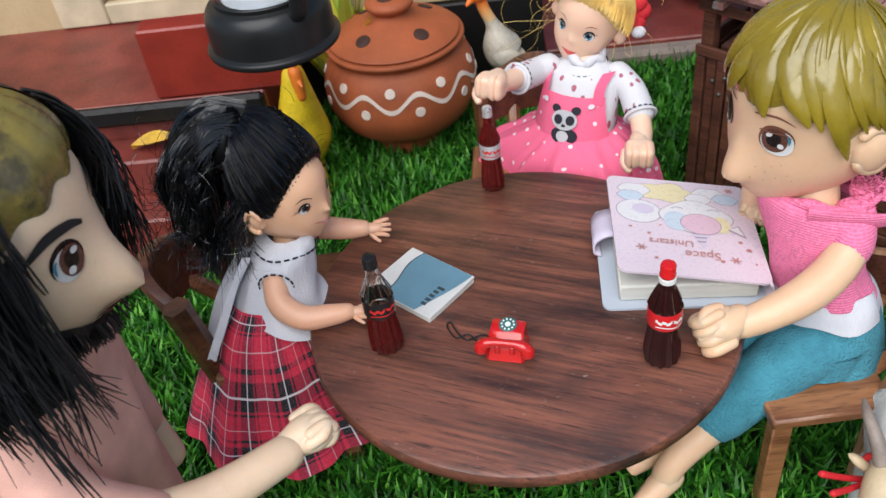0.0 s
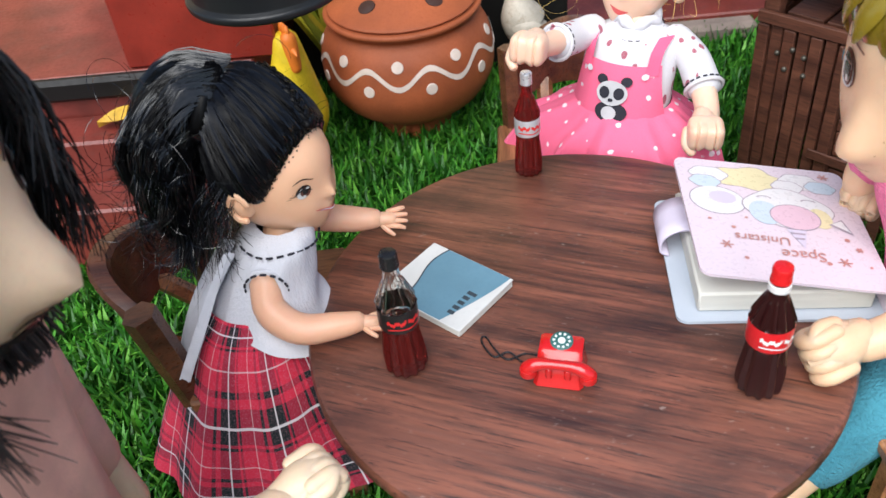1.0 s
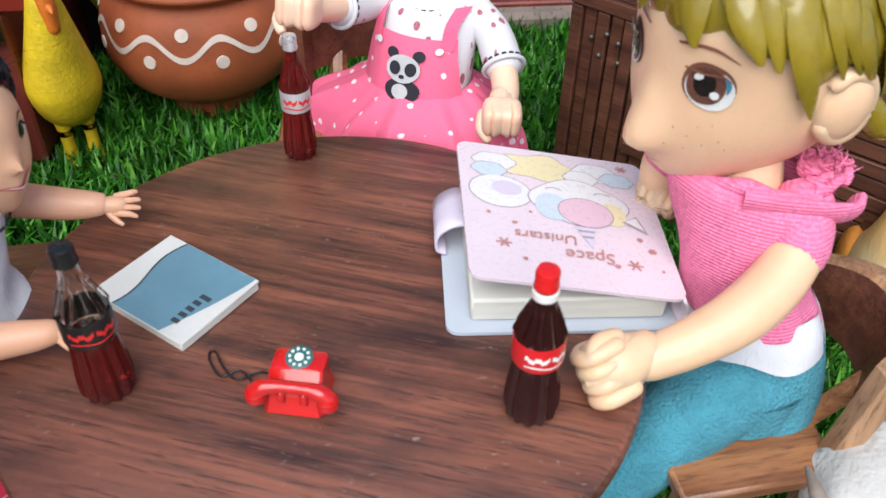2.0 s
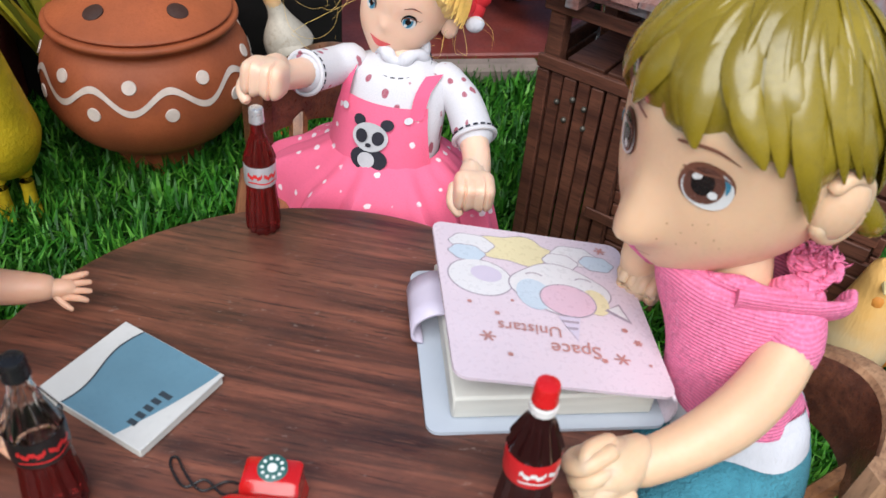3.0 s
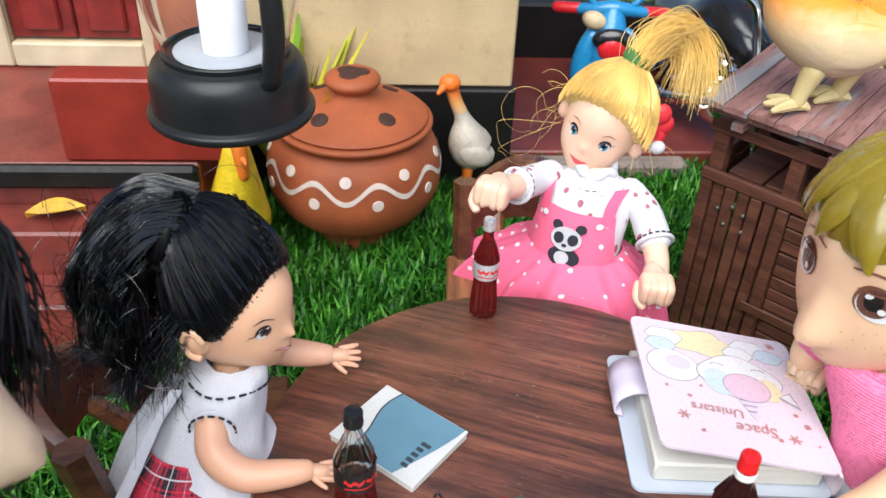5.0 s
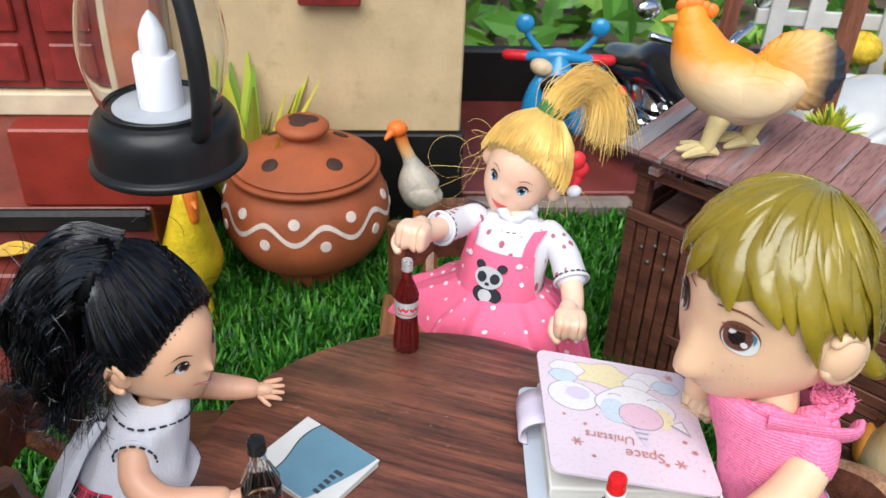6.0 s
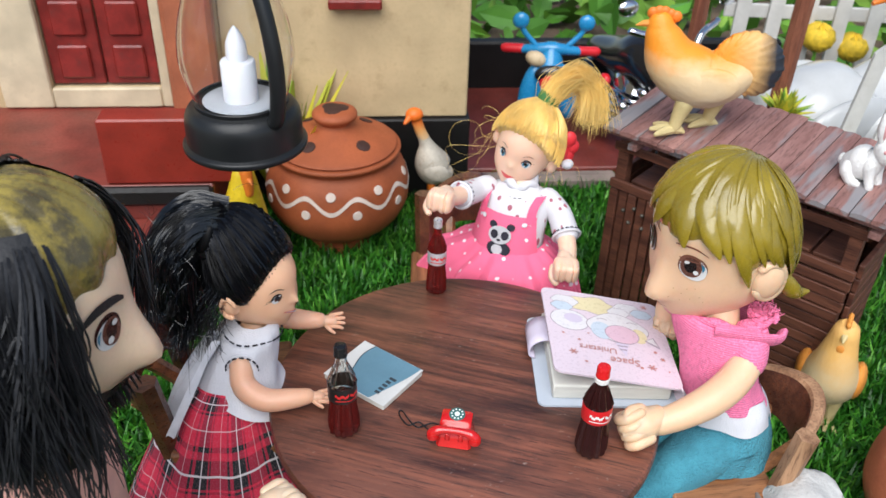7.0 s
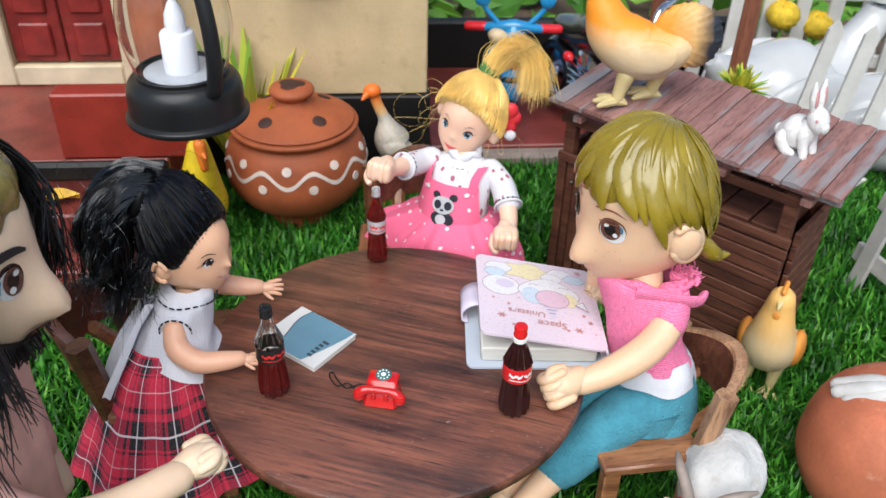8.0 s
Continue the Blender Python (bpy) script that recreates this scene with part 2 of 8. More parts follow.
clay_pale = mat("pale_clay", (0.5, 0.145, 0.07), 0.7, 0.16, 45, 500, 0.4, 0.0004, dirt=(0.6, 0.32, 0.2), dirty=0.58)
white_slip = mat("white_slip", (0.72, 0.6, 0.52), 0.8, 0.1, 120, 900, 0.3, 0.0002)
# burnt colour of the lid knob, also the painted shade of the vents
soot_and_hole_shade = mat("dark_soot_and_hole_shade", (0.05, 0.018, 0.012), 0.7, 0.2)
black_plastic = mat("black_plastic", (0.013, 0.014, 0.015), 0.36, 0.15, 60, 1500, 0.12, 0.0002, spec=0.35)
plate_grey = mat("pale_grey_plastic", (0.3, 0.32, 0.36), 0.35, 0.05)
white_plastic = mat("white_plastic", (0.55, 0.56, 0.61), 0.4, 0.03, 60, 900, 0.05, sss=0.2)
clear = glassy("clear_plastic", (0.97, 0.98, 0.98), 0.02, 1.3)
cola = glassy("cola_resin", (0.22, 0.014, 0.012), 0.08, 1.4, 0.7)
cola_dark = glassy("dark_cola_resin", (0.035, 0.008, 0.008), 0.1, 1.4, 0.3)
bottle_clear = glassy("clear_bottle_resin", (0.95, 0.95, 0.92), 0.03, 1.4, 1.0)
cap_red = mat("red_cap", (0.62, 0.012, 0.014), 0.25, 0.06, coat=0.3)
cap_black = mat("black_cap", (0.012, 0.012, 0.013), 0.25, 0.06)
cap_silver = mat("silver_cap", (0.7, 0.7, 0.72), 0.3, 0.06, metal=0.7)
red_gloss = mat("red_phone_plastic", (0.56, 0.01, 0.01), 0.16, 0.06, 90, 900, 0.05, coat=0.5)
dial_green = mat("dial_green", (0.03, 0.12, 0.11), 0.4, 0.08)
dial_white = mat("dial_white", (0.75, 0.78, 0.75), 0.4, 0.05)
wire_black = mat("black_wire", (0.012, 0.012, 0.013), 0.3, 0.1)
cover_blue = mat("slate_blue_card", (0.12, 0.25, 0.33), 0.5, 0.07, 60, 900, 0.1, 0.0001)
cover_white = mat("white_card", (0.62, 0.62, 0.6), 0.5, 0.05, 60, 900, 0.1, 0.0001)
ink = mat("dark_ink", (0.03, 0.045, 0.06), 0.6, 0.05)
paper = mat("paper_edge", (0.66, 0.65, 0.59), 0.8, 0.06, 60, 2500, 0.3, 0.0002, stretch=(1, 1, 8))
book_pink = mat("pale_pink_cover", (0.67, 0.57, 0.64), 0.3, 0.03, 40, 900, 0.04, 0.0001)
book_grey = mat("pale_grey_cover", (0.48, 0.53, 0.6), 0.4, 0.03, 40, 900, 0.04, 0.0001)
book_lilac = mat("lilac_strap", (0.6, 0.54, 0.66), 0.4, 0.04)
print_yellow = mat("print_yellow", (0.72, 0.64, 0.4), 0.3, 0.03)
print_blue = mat("print_blue", (0.52, 0.61, 0.7), 0.3, 0.03)
print_white = mat("print_white", (0.7, 0.69, 0.71), 0.3, 0.02)
print_pink = mat("print_pink", (0.66, 0.46, 0.55), 0.3, 0.03)
print_line = mat("print_line", (0.36, 0.3, 0.36), 0.3, 0.03)
print_gold = mat("rose_gold_print", (0.62, 0.3, 0.27), 0.3, 0.06, metal=0.3)
soil = mat("garden_soil", (0.16, 0.11, 0.075), 0.95, 0.3, 14, 200, 0.6, 0.003, dirt=(0.09, 0.06, 0.04))
turf_backing = mat("turf_backing", (0.012, 0.03, 0.008), 0.9, 0.3, 60, 500, 0.5, 0.001)
grass_mat = tinted_blades("turf_blades", [(0.0, (0.011, 0.066, 0.007)), (0.4, (0.025, 0.14, 0.011)), (0.75, (0.055, 0.25, 0.02)), (1.0, (0.15, 0.41, 0.05))], 0.4)
leaf_mat = tinted_blades("garden_leaves", [(0.0, (0.05, 0.15, 0.02)), (0.5, (0.12, 0.34, 0.04)), (1.0, (0.3, 0.5, 0.08))], 0.4)
yellow_leaf = tinted_blades("variegated_leaves", [(0.0, (0.08, 0.25, 0.03)), (0.5, (0.5, 0.5, 0.06)), (1.0, (0.75, 0.6, 0.05))], 0.4)
white_paint = mat("white_fence_paint", (0.6, 0.58, 0.54), 0.5, 0.1, 50, 500, 0.2, dirt=(0.5, 0.47, 0.42))
grey_paint = mat("grey_weathered_paint", (0.42, 0.4, 0.37), 0.6, 0.12, 50, 500, 0.2, dirt=(0.25, 0.22, 0.19))
white_glaze = mat("white_glaze", (0.55, 0.555, 0.55), 0.2, 0.05, 40, 500, 0.03, coat=0.4)
white_resin = mat("white_resin", (0.6, 0.585, 0.56), 0.5, 0.1, 80, 900, 0.3, 0.0005, dirt=(0.5, 0.45, 0.4))
scooter_blue = mat("blue_plastic", (0.02, 0.25, 0.52), 0.25, 0.06, coat=0.4)
grip_red = mat("red_plastic", (0.7, 0.02, 0.03), 0.3, 0.06)
chrome = mat("chrome", (0.75, 0.75, 0.77), 0.12, 0.05, metal=1.0)
bike_black = mat("gloss_black", (0.012, 0.012, 0.014), 0.2, 0.1, coat=0.4)
yellow_flock = mat("yellow_petal", (0.75, 0.5, 0.03), 0.7, 0.2, 200, 900, 0.5, 0.001)
yellow_resin = mat("yellow_resin", (0.8, 0.56, 0.02), 0.5, 0.15, 80, 600, 0.5, 0.001)
orange_resin = mat("orange_resin", (0.8, 0.2, 0.02), 0.5, 0.12, 80, 600, 0.3)
string_red = mat("red_string", (0.7, 0.02, 0.03), 0.6, 0.1)
horn_mat = mat("grey_horn", (0.3, 0.24, 0.2), 0.55, 0.2, 120, 900, 0.4, 0.0005)
dry_leaf = mat("dry_yellow_leaf", (0.62, 0.36, 0.03), 0.6, 0.2, 200, 900, 0.4)

# ---- ground and turf ----
bm = bmesh.new()
bmesh.ops.create_circle(bm, cap_ends=True, segments=48, radius=60, matrix=Matrix.Translation((0, 0, -0.012)))
tagged(part("ground", bm, soil, None, smooth=False), "brown garden soil round the toy village", "ground", kind="structure")
bm = bmesh.new()
box(bm, (-0.45, -0.35, -0.0115), (0.55, 0.62, -0.008))
tagged(part("turf_mat", bm, turf_backing, None, smooth=False), "dark green backing of the artificial turf", "turf", kind="structure")


def turf(count, x0, x1, y0, y1, seed):
    """Bent blades, five corners each, joined into one mesh."""
    rng = np.random.default_rng(seed)
    base = np.stack([rng.uniform(x0, x1, count), rng.uniform(y0, y1, count), np.full(count, -0.0085)], 1)
    turn, lean = rng.uniform(0, 2 * np.pi, count), rng.uniform(0.1, 1.05, count)
    tall, wide = rng.uniform(0.008, 0.016, count), rng.uniform(0.00055, 0.0012, count)
    ahead = np.stack([np.cos(turn), np.sin(turn), np.zeros(count)], 1)
    side = np.stack([-np.sin(turn), np.cos(turn), np.zeros(count)], 1) * wide[:, None]
    up = np.array([0, 0, 1.0])
    mid = base + (ahead * np.sin(lean * 0.5)[:, None] + up * np.cos(lean * 0.5)[:, None]) * (tall * 0.55)[:, None]
    tip = mid + (ahead * np.sin(lean * 1.3)[:, None] + up * np.cos(lean * 1.3)[:, None]) * (tall * 0.5)[:, None]
    verts = np.stack([base - side, base + side, mid + side * 0.9, mid - side * 0.9, tip], 1).reshape(-1, 3)
    k = np.arange(count) * 5
    quads = np.stack([k, k + 1, k + 2, k + 3], 1).tolist()
    tris = np.stack([k + 3, k + 2, k + 4], 1).tolist()
    me = bpy.data.meshes.new("grass")
    me.from_pydata(verts.tolist(), [], quads + tris)
    me.materials.append(grass_mat)
    return tagged(new("grass", me), "bright green artificial turf with short glossy blades", "grass", kind="stuff")


turf(87000, -0.2, 0.36, 0.06, 0.51, 3)

# ---- the toy house ----
FLOOR, FRONT, WALL = 0.066, 0.386, 0.49
house = thing("toy_house", pose(-0.1, 0.49, 0), "toy house with cream walls, red doors and red steps", "house")
HM = Matrix.Translation((0.1, -0.49, 0))


def hpart(name, lo, hi, material, bevel=0.0008, label="", parent=None):
    b = bmesh.new()
    box(b, lo, hi, bevel, HM)
    return part(name, b, material, parent or house, label, False)


hpart("verandah_floor", (-0.42, FRONT, 0.0), (-0.112, WALL, FLOOR), red_paint, 0.001, "worn red oxide floor")
hpart("floor_edge", (-0.42, FRONT - 0.006, 0.056), (-0.112, FRONT, FLOOR + 0.001), black_paint, 0.002, "black painted nosing")
hpart("step", (-0.42, 0.362, -0.008), (-0.122, FRONT, 0.046), red_paint, 0.0012)
hpart("step", (-0.42, 0.338, -0.008), (-0.128, 0.3615, 0.026), red_paint, 0.0012)
hpart("parapet", (-0.168, FRONT + 0.001, FLOOR + 0.0005), (-0.1, FRONT + 0.016, 0.104), red_panel, 0.001, "glossy dark red parapet")
hpart("parapet", (-0.42, FRONT + 0.001, FLOOR + 0.0005), (-0.258, FRONT + 0.016, 0.104), red_panel, 0.001, "glossy dark red parapet")
# front wall with the door opening cut through it
hpart("front_wall", (-0.42, WALL, 0.0), (-0.2225, WALL + 0.014, 0.33), cream_wall)
hpart("front_wall", (-0.156, WALL, 0.0), (-0.118, WALL + 0.014, 0.33), cream_wall)
hpart("front_wall", (-0.2225, WALL, 0.0), (-0.156, WALL + 0.014, 0.079), cream_wall)
hpart("front_wall", (-0.2225, WALL, 0.2), (-0.156, WALL + 0.014, 0.33), cream_wall)
hpart("door_surround", (-0.2525, WALL - 0.004, FLOOR + 0.0005), (-0.2225, WALL - 0.0005, 0.22), cream_trim, 0.001)
hpart("door_surround", (-0.156, WALL - 0.004, FLOOR + 0.0005), (-0.1495, WALL - 0.0005, 0.22), cream_trim, 0.001)
hpart("door_surround", (-0.2222, WALL - 0.004, FLOOR + 0.0005), (-0.1563, WALL - 0.0005, 0.0795), cream_trim, 0.001)
for x0, x1 in ((-0.2215, -0.1898), (-0.1888, -0.157)):
    leaf = hpart("door_leaf", (x0, WALL + 0.001, 0.0805), (x1, WALL + 0.006, 0.199), door_red, 0.0008, "red panelled door leaf")
    for z0 in (0.085, 0.112, 0.139, 0.166):
        b = bmesh.new()
        w = x1 - x0
        box(b, (x0 + w * 0.2, WALL - 0.0015, z0), (x1 - w * 0.2, WALL + 0.0008, z0 + 0.021), 0.0012, HM)
        part("panel", b, door_red, leaf, "", False)
hpart("pillar", (-0.147, WALL - 0.02, FLOOR + 0.0005), (-0.119, WALL - 0.0045, 0.33), pillar_paint, 0.003, "orange-red square pillar")
hpart("side_wall", (-0.1175, WALL - 0.002, 0.057), (0.037, WALL + 0.16, 0.33), cream_wall, 0.001, "plain cream rendered wall")
hpart("plinth", (-0.1118, WALL - 0.006, -0.009), (0.039, WALL + 0.163, 0.0568), black_paint, 0.001, "black painted plinth")
hpart("window_sill", (-0.05, WALL - 0.012, 0.131), (-0.018, WALL - 0.0025, 0.137), door_red, 0.001)
hpart("roof", (-0.42, 0.475, 0.3305), (0.06, 0.68, 0.345), red_paint, 0.002, "red roof slab")

bm = bmesh.new()
box(bm, (0.042, 0.4965, -0.0075), (0.15, 0.509, 0.005), 0.003)
tagged(part("slab_edge", bm, mat("grey_cement", (0.26, 0.2, 0.17), 0.8, 0.2, 40, 400, 0.4), None, smooth=False), "rough grey cement edge of the yard slab", "edging", kind="structure")

# red yard slab and dark kerb behind the house corner
bm = bmesh.new()
box(bm, (0.042, 0.5095, -0.0075), (0.23, 0.655, 0.006), 0.001)
tagged(part("yard_slab", bm, red_paint, None, smooth=False), "worn red painted yard slab", "slab", kind="structure")
bm = bmesh.new()
box(bm, (0.042, 0.656, -0.011), (0.33, 0.668, 0.046), 0.002)
tagged(part("kerb", bm, black_paint, None, smooth=False), "black painted low kerb behind the yard", "kerb", kind="structure")

# ---- the round table ----
TX, TY, TR, TZ = 0.006, 0.213, 0.0735, 0.072
table = thing("round_table", pose(TX, TY, -0.009), "round dark rosewood toy table on turned legs", "table")
H0 = TZ + 0.009
bm = bmesh.new()
lathe(bm, [(TR - 0.003, H0 - 0.0065), (TR - 0.0008, H0 - 0.0058), (TR, H0 - 0.0045), (TR, H0 - 0.0018), (TR - 0.0006, H0 - 0.0006), (TR - 0.002, H0)], 128)
part("tabletop", bm, table_wood, table)
for k in range(4):
    a = radians(45 + 90 * k)
    bm = bmesh.new()
    lathe(bm, [(0.004, 0), (0.0045, 0.006), (0.003, 0.012), (0.0042, 0.03), (0.0034, 0.052), (0.005, 0.06), (0.005, H0 - 0.0065)], 16,
          Matrix.Translation((0.03 * math.cos(a), 0.03 * math.sin(a), 0)))
    part("leg", bm, table_wood, table)
bm = bmesh.new()
lathe(bm, [(0.038, H0 - 0.014), (0.04, H0 - 0.014), (0.04, H0 - 0.0066), (0.038, H0 - 0.0066), (0.038, H0 - 0.014)], 48, caps=False)
part("apron", bm, table_wood, table)


# ---- bottles ----
def bottle(m, h, liquid, top, cap, label_mat, mark_mat, label, turn=0.0, fill=1.0, slim=1.0):
    th = thing("cola_bottle", m @ pose(0, 0, 0, 0, 0, turn), label, "bottle", "bottles on the table")
    th.scale = (slim * 0.87, slim * 0.87, 0.985)
    outer = [(0.0064, 0.0), (0.0075, 0.0008), (0.0078, 0.004), (0.0074, 0.0085), (0.0066, 0.0135), (0.0066, 0.0165), (0.0072, 0.0175), (0.0073, 0.0225),
             (0.007, 0.0242), (0.0061, 0.0262), (0.0049, 0.0286), (0.0039, 0.0306), (0.0033, 0.0322), (0.003, 0.0336), (0.0029, 0.0365)]
    outer = [(r * 0.8, z) for r, z in outer]
    k = h / 0.04

    def flute(a, z):
        z /= k
        on = 1.0 if z < 0.0165 else (1.3 if 0.0235 < z < 0.031 else 0.0)
        return 1 + on * 0.075 * math.cos(12 * a) * (0.5 if z > 0.031 else 1)

    def finer(prof):
        return [tuple(p) for p in smooth_path(prof, 3)]

    cut = 0.0165 if fill < 1 else 0.0365
    low = finer([(r * k, z * k) for r, z in outer if z <= cut + 1e-6])
    bm = bmesh.new()
    lathe(bm, low, 56, flute=flute)
    body = part("body", bm, liquid, th)
    if fill < 1:
        bm = bmesh.new()
        shell = finer([(r * k * 1.002, z * k + 0.0001) for r, z in outer if z >= cut])
        lathe(bm, shell + [(r - 0.0005, z) for r, z in reversed(shell)] + [shell[0]], 56, flute=flute, caps=False)
        part("neck", bm, top, th, "clear empty upper half")
    bm = bmesh.new()
    lathe(bm, [(0.0059 * k, 0.0168 * k), (0.006 * k, 0.0172 * k), (0.006 * k, 0.0228 * k), (0.00585 * k, 0.0233 * k)], 48, caps=False)
    lab = part("paper_label", bm, label_mat, th)
    # wavy mark and two bars in place of lettering
    bm = bmesh.new()
    r = 0.0061 * k
    for a0, a1, z, t in ((-1.0, -0.05, 0.0204, 0.0006), (0.05, 0.95, 0.0202, 0.0006), (-1.0, 0.95, 0.0183, 0.00022)):
        rows = []
        for i in range(41):
            a = a0 + (a1 - a0) * i / 40
            zz = z * k + (0.00055 * k * (0.7 * math.sin(i * 0.34 + 0.6) + 0.3 * math.sin(i * 0.9 + 2 * a0)) if t > 0.0003 else 0.0002 * k * math.sin(i * 0.2))
            rows.append([Vector((r * math.cos(a), r * math.sin(a), zz + q * t * k)) for q in (-1, 1)])
        rings_to_faces(bm, rows, 0, False, False)
    part("mark", bm, mark_mat, lab)
    bm = bmesh.new()
    lathe(bm, [(0.0023 * k, 0.0355 * k), (0.0028 * k, 0.0357 * k), (0.0028 * k, 0.0363 * k), (0.0026 * k, 0.0366 * k), (0.0027 * k, 0.0392 * k), (0.0024 * k, 0.0398 * k), (0.0015 * k, 0.04 * k)], 24,
          flute=lambda a, z: 1 + 0.02 * math.cos(20 * a))
    part("cap", bm, cap, th)
    return th


silver_label = mat("silver_label", (0.6, 0.6, 0.62), 0.35, 0.08, metal=0.4)
black_label = mat("black_label", (0.015, 0.014, 0.014), 0.35, 0.1)
red_label = mat("red_label", (0.66, 0.015, 0.02), 0.35, 0.06)
mark_red = mat("mark_red", (0.7, 0.03, 0.03), 0.4, 0.05)
mark_white = mat("mark_white", (0.85, 0.83, 0.8), 0.4, 0.03)
bottle(pose(-0.0395, 0.195, TZ), 0.0395, cola, bottle_clear, cap_black, black_label, mark_red,
       "half-full toy cola bottle with black label and cap", -60, 0.5)
bottle(pose(0.0, 0.277, TZ), 0.0375, cola, cola, cap_silver, silver_label, mark_red,
       "toy cola bottle with silver label and silver cap", -80, slim=0.85)
bottle(pose(0.047, 0.180, TZ), 0.0395, cola_dark, cola_dark, cap_red, red_label, mark_white,
       "full toy cola bottle with red label and cap", -75)
full_bottle = bpy.data.objects["cola_bottle.002"]
bm = bmesh.new()
lathe(bm, [(0.0024, 0.0328), (0.00285, 0.0329), (0.0029, 0.0345), (0.0024, 0.0346)], 24)
part("neck_ring", bm, mark_white, full_bottle, "white ring under the cap")

# ---- notebook ----
nb = thing("notebook", pose(-0.0285, 0.2215, TZ, 0, 0, -40.5), "thin blue and white toy notebook lying on the table", "notebook")
NL, NW = 0.029, 0.0242
bm = bmesh.new()
box(bm, (-NL / 2, -NW / 2, 0.0001), (NL / 2, NW / 2, 0.0024), 0.0003)
part("page_block", bm, paper, nb)
bm = bmesh.new()
box(bm, (-NL / 2 - 0.0002, -NW / 2 - 0.0002, 0.00245), (NL / 2 + 0.0002, NW / 2 + 0.0002, 0.0028), 0.00012)
cov = part("cover", bm, cover_white, nb, "white cover with a slate-blue field")
bm = bmesh.new()
rows = []
for i in range(17):
    s = i / 16
    y = -NW / 2 + NW * s
    rows.append([Vector((-NL / 2 + 0.0062 + 0.0014 * math.sin(s * 5.5 + 0.6), y, 0.00285)), Vector((NL / 2 - 0.0008 - 0.0062 * (1 - s) ** 1.4, y, 0.00285))])
rings_to_faces(bm, rows, 0, False, False)
part("field", bm, cover_blue, cov)
bm = bmesh.new()
rings_to_faces(bm, [[r[0] + Vector((-0.00025, 0, 0.00006)), r[0] + Vector((0.0002, 0, 0.00006))] for r in rows], 0, False, False)
part("border_line", bm, ink, cov)
bm = bmesh.new()
for i in range(5):
    y = -0.0085 + i * 0.0022
    box(bm, (0.0072, y, 0.00286), (0.0072 + (0.003 if i == 4 else 0.0021), y + 0.0013, 0.00292))
part("mark", bm, ink, cov)

# ---- telephone ----
ph = thing("telephone", pose(0.0, 0.1885, TZ, 0, 0, -14) @ Matrix.Scale(0.9, 4), "glossy red toy dial telephone with black cord", "telephone")
bm = bmesh.new()
rings = []
for z, hx, y0, y1 in ((0.0, 0.0066, -0.0062, 0.006), (0.0007, 0.007, -0.0066, 0.0064), (0.004, 0.0064, -0.0052, 0.006), (0.0068, 0.006, -0.0042, 0.0056), (0.0082, 0.0062, -0.0022, 0.0058), (0.0092, 0.006, -0.001, 0.0057), (0.0097, 0.0052, -0.0004, 0.005)):
    rings.append([Vector((hx * sx, (y0 + y1) / 2 + (y1 - y0) / 2 * sy, z)) for sx, sy in ((-1, -0.8), (-0.85, -1), (0.85, -1), (1, -0.8), (1, 0.8), (0.85, 1), (-0.85, 1), (-1, 0.8))])
rings_to_faces(bm, rings)
body = part("body", bm, red_gloss, ph)
DM = pose(0, 0.0026, 0.0097, 9) @ Matrix.Scale(0.84, 4)
bm = bmesh.new()
lathe(bm, [(0.0037, -0.0008), (0.0038, 0.0003), (0.0038, 0.0005), (0.0034, 0.0007)], 32, DM)
dial = part("dial", bm, dial_green, body, "dark green dial with white figures")
bm = bmesh.new()
for k in range(10):
    a = radians(36 * k)
    lathe(bm, [(0.0005, 0), (0.0004, 0.0002)], 8, DM @ pose(0.0026 * math.cos(a), 0.0026 * math.sin(a), 0.0007))
lathe(bm, [(0.0013, 0), (0.0011, 0.0003)], 20, DM @ pose(0, 0, 0.0007))
part("figures", bm, dial_white, dial)
for s in (-1, 1):
    bm = bmesh.new()
    box(bm, (s * 0.0026 - 0.0009, -0.0062, 0.0035), (s * 0.0026 + 0.0009, -0.0036, 0.0072), 0.0004)
    part("cradle", bm, red_gloss, ph)
bm = bmesh.new()
limb(bm, [(-0.0084, -0.0058, 0.0068, 0.0021), (-0.0064, -0.0056, 0.0082, 0.002), (-0.003, -0.0054, 0.0088, 0.0015), (0.003, -0.0054, 0.0088, 0.0015), (0.0064, -0.0056, 0.0082, 0.002), (0.0084, -0.0058, 0.0068, 0.0021)])
for s in (-1, 1):
    lathe(bm, [(0.0024, 0.0046), (0.0026, 0.0052), (0.0024, 0.0068)], 18, Matrix.Translation((s * 0.0082, -0.0058, 0)))
part("handset", bm, red_gloss, ph)
bm = bmesh.new()
cord = [(-0.0066, 0.001, 0.003), (-0.011, 0.0012, 0.001), (-0.0155, 0.0042, 0.0012), (-0.0195, 0.0022, 0.0007), (-0.0235, 0.0062, 0.0007), (-0.0246, 0.009, 0.0007), (-0.0232, 0.0094, 0.0007), (-0.0198, 0.0048, 0.0012), (-0.0155, 0.0015, 0.001), (-0.011, 0.0042, 0.0012), (-0.0066, 0.003, 0.0025)]
tube(bm, smooth_path(cord, 6), 0.00032, 8)
part("cord", bm, wire_black, ph)

# ---- planner on the table ----
book = thing("planner", pose(0.0323, 0.2016, TZ, 0, 0, -4.5), "pale pink ring planner with printed cover, slightly open", "planner")
BW, BH = 0.053, 0.0525


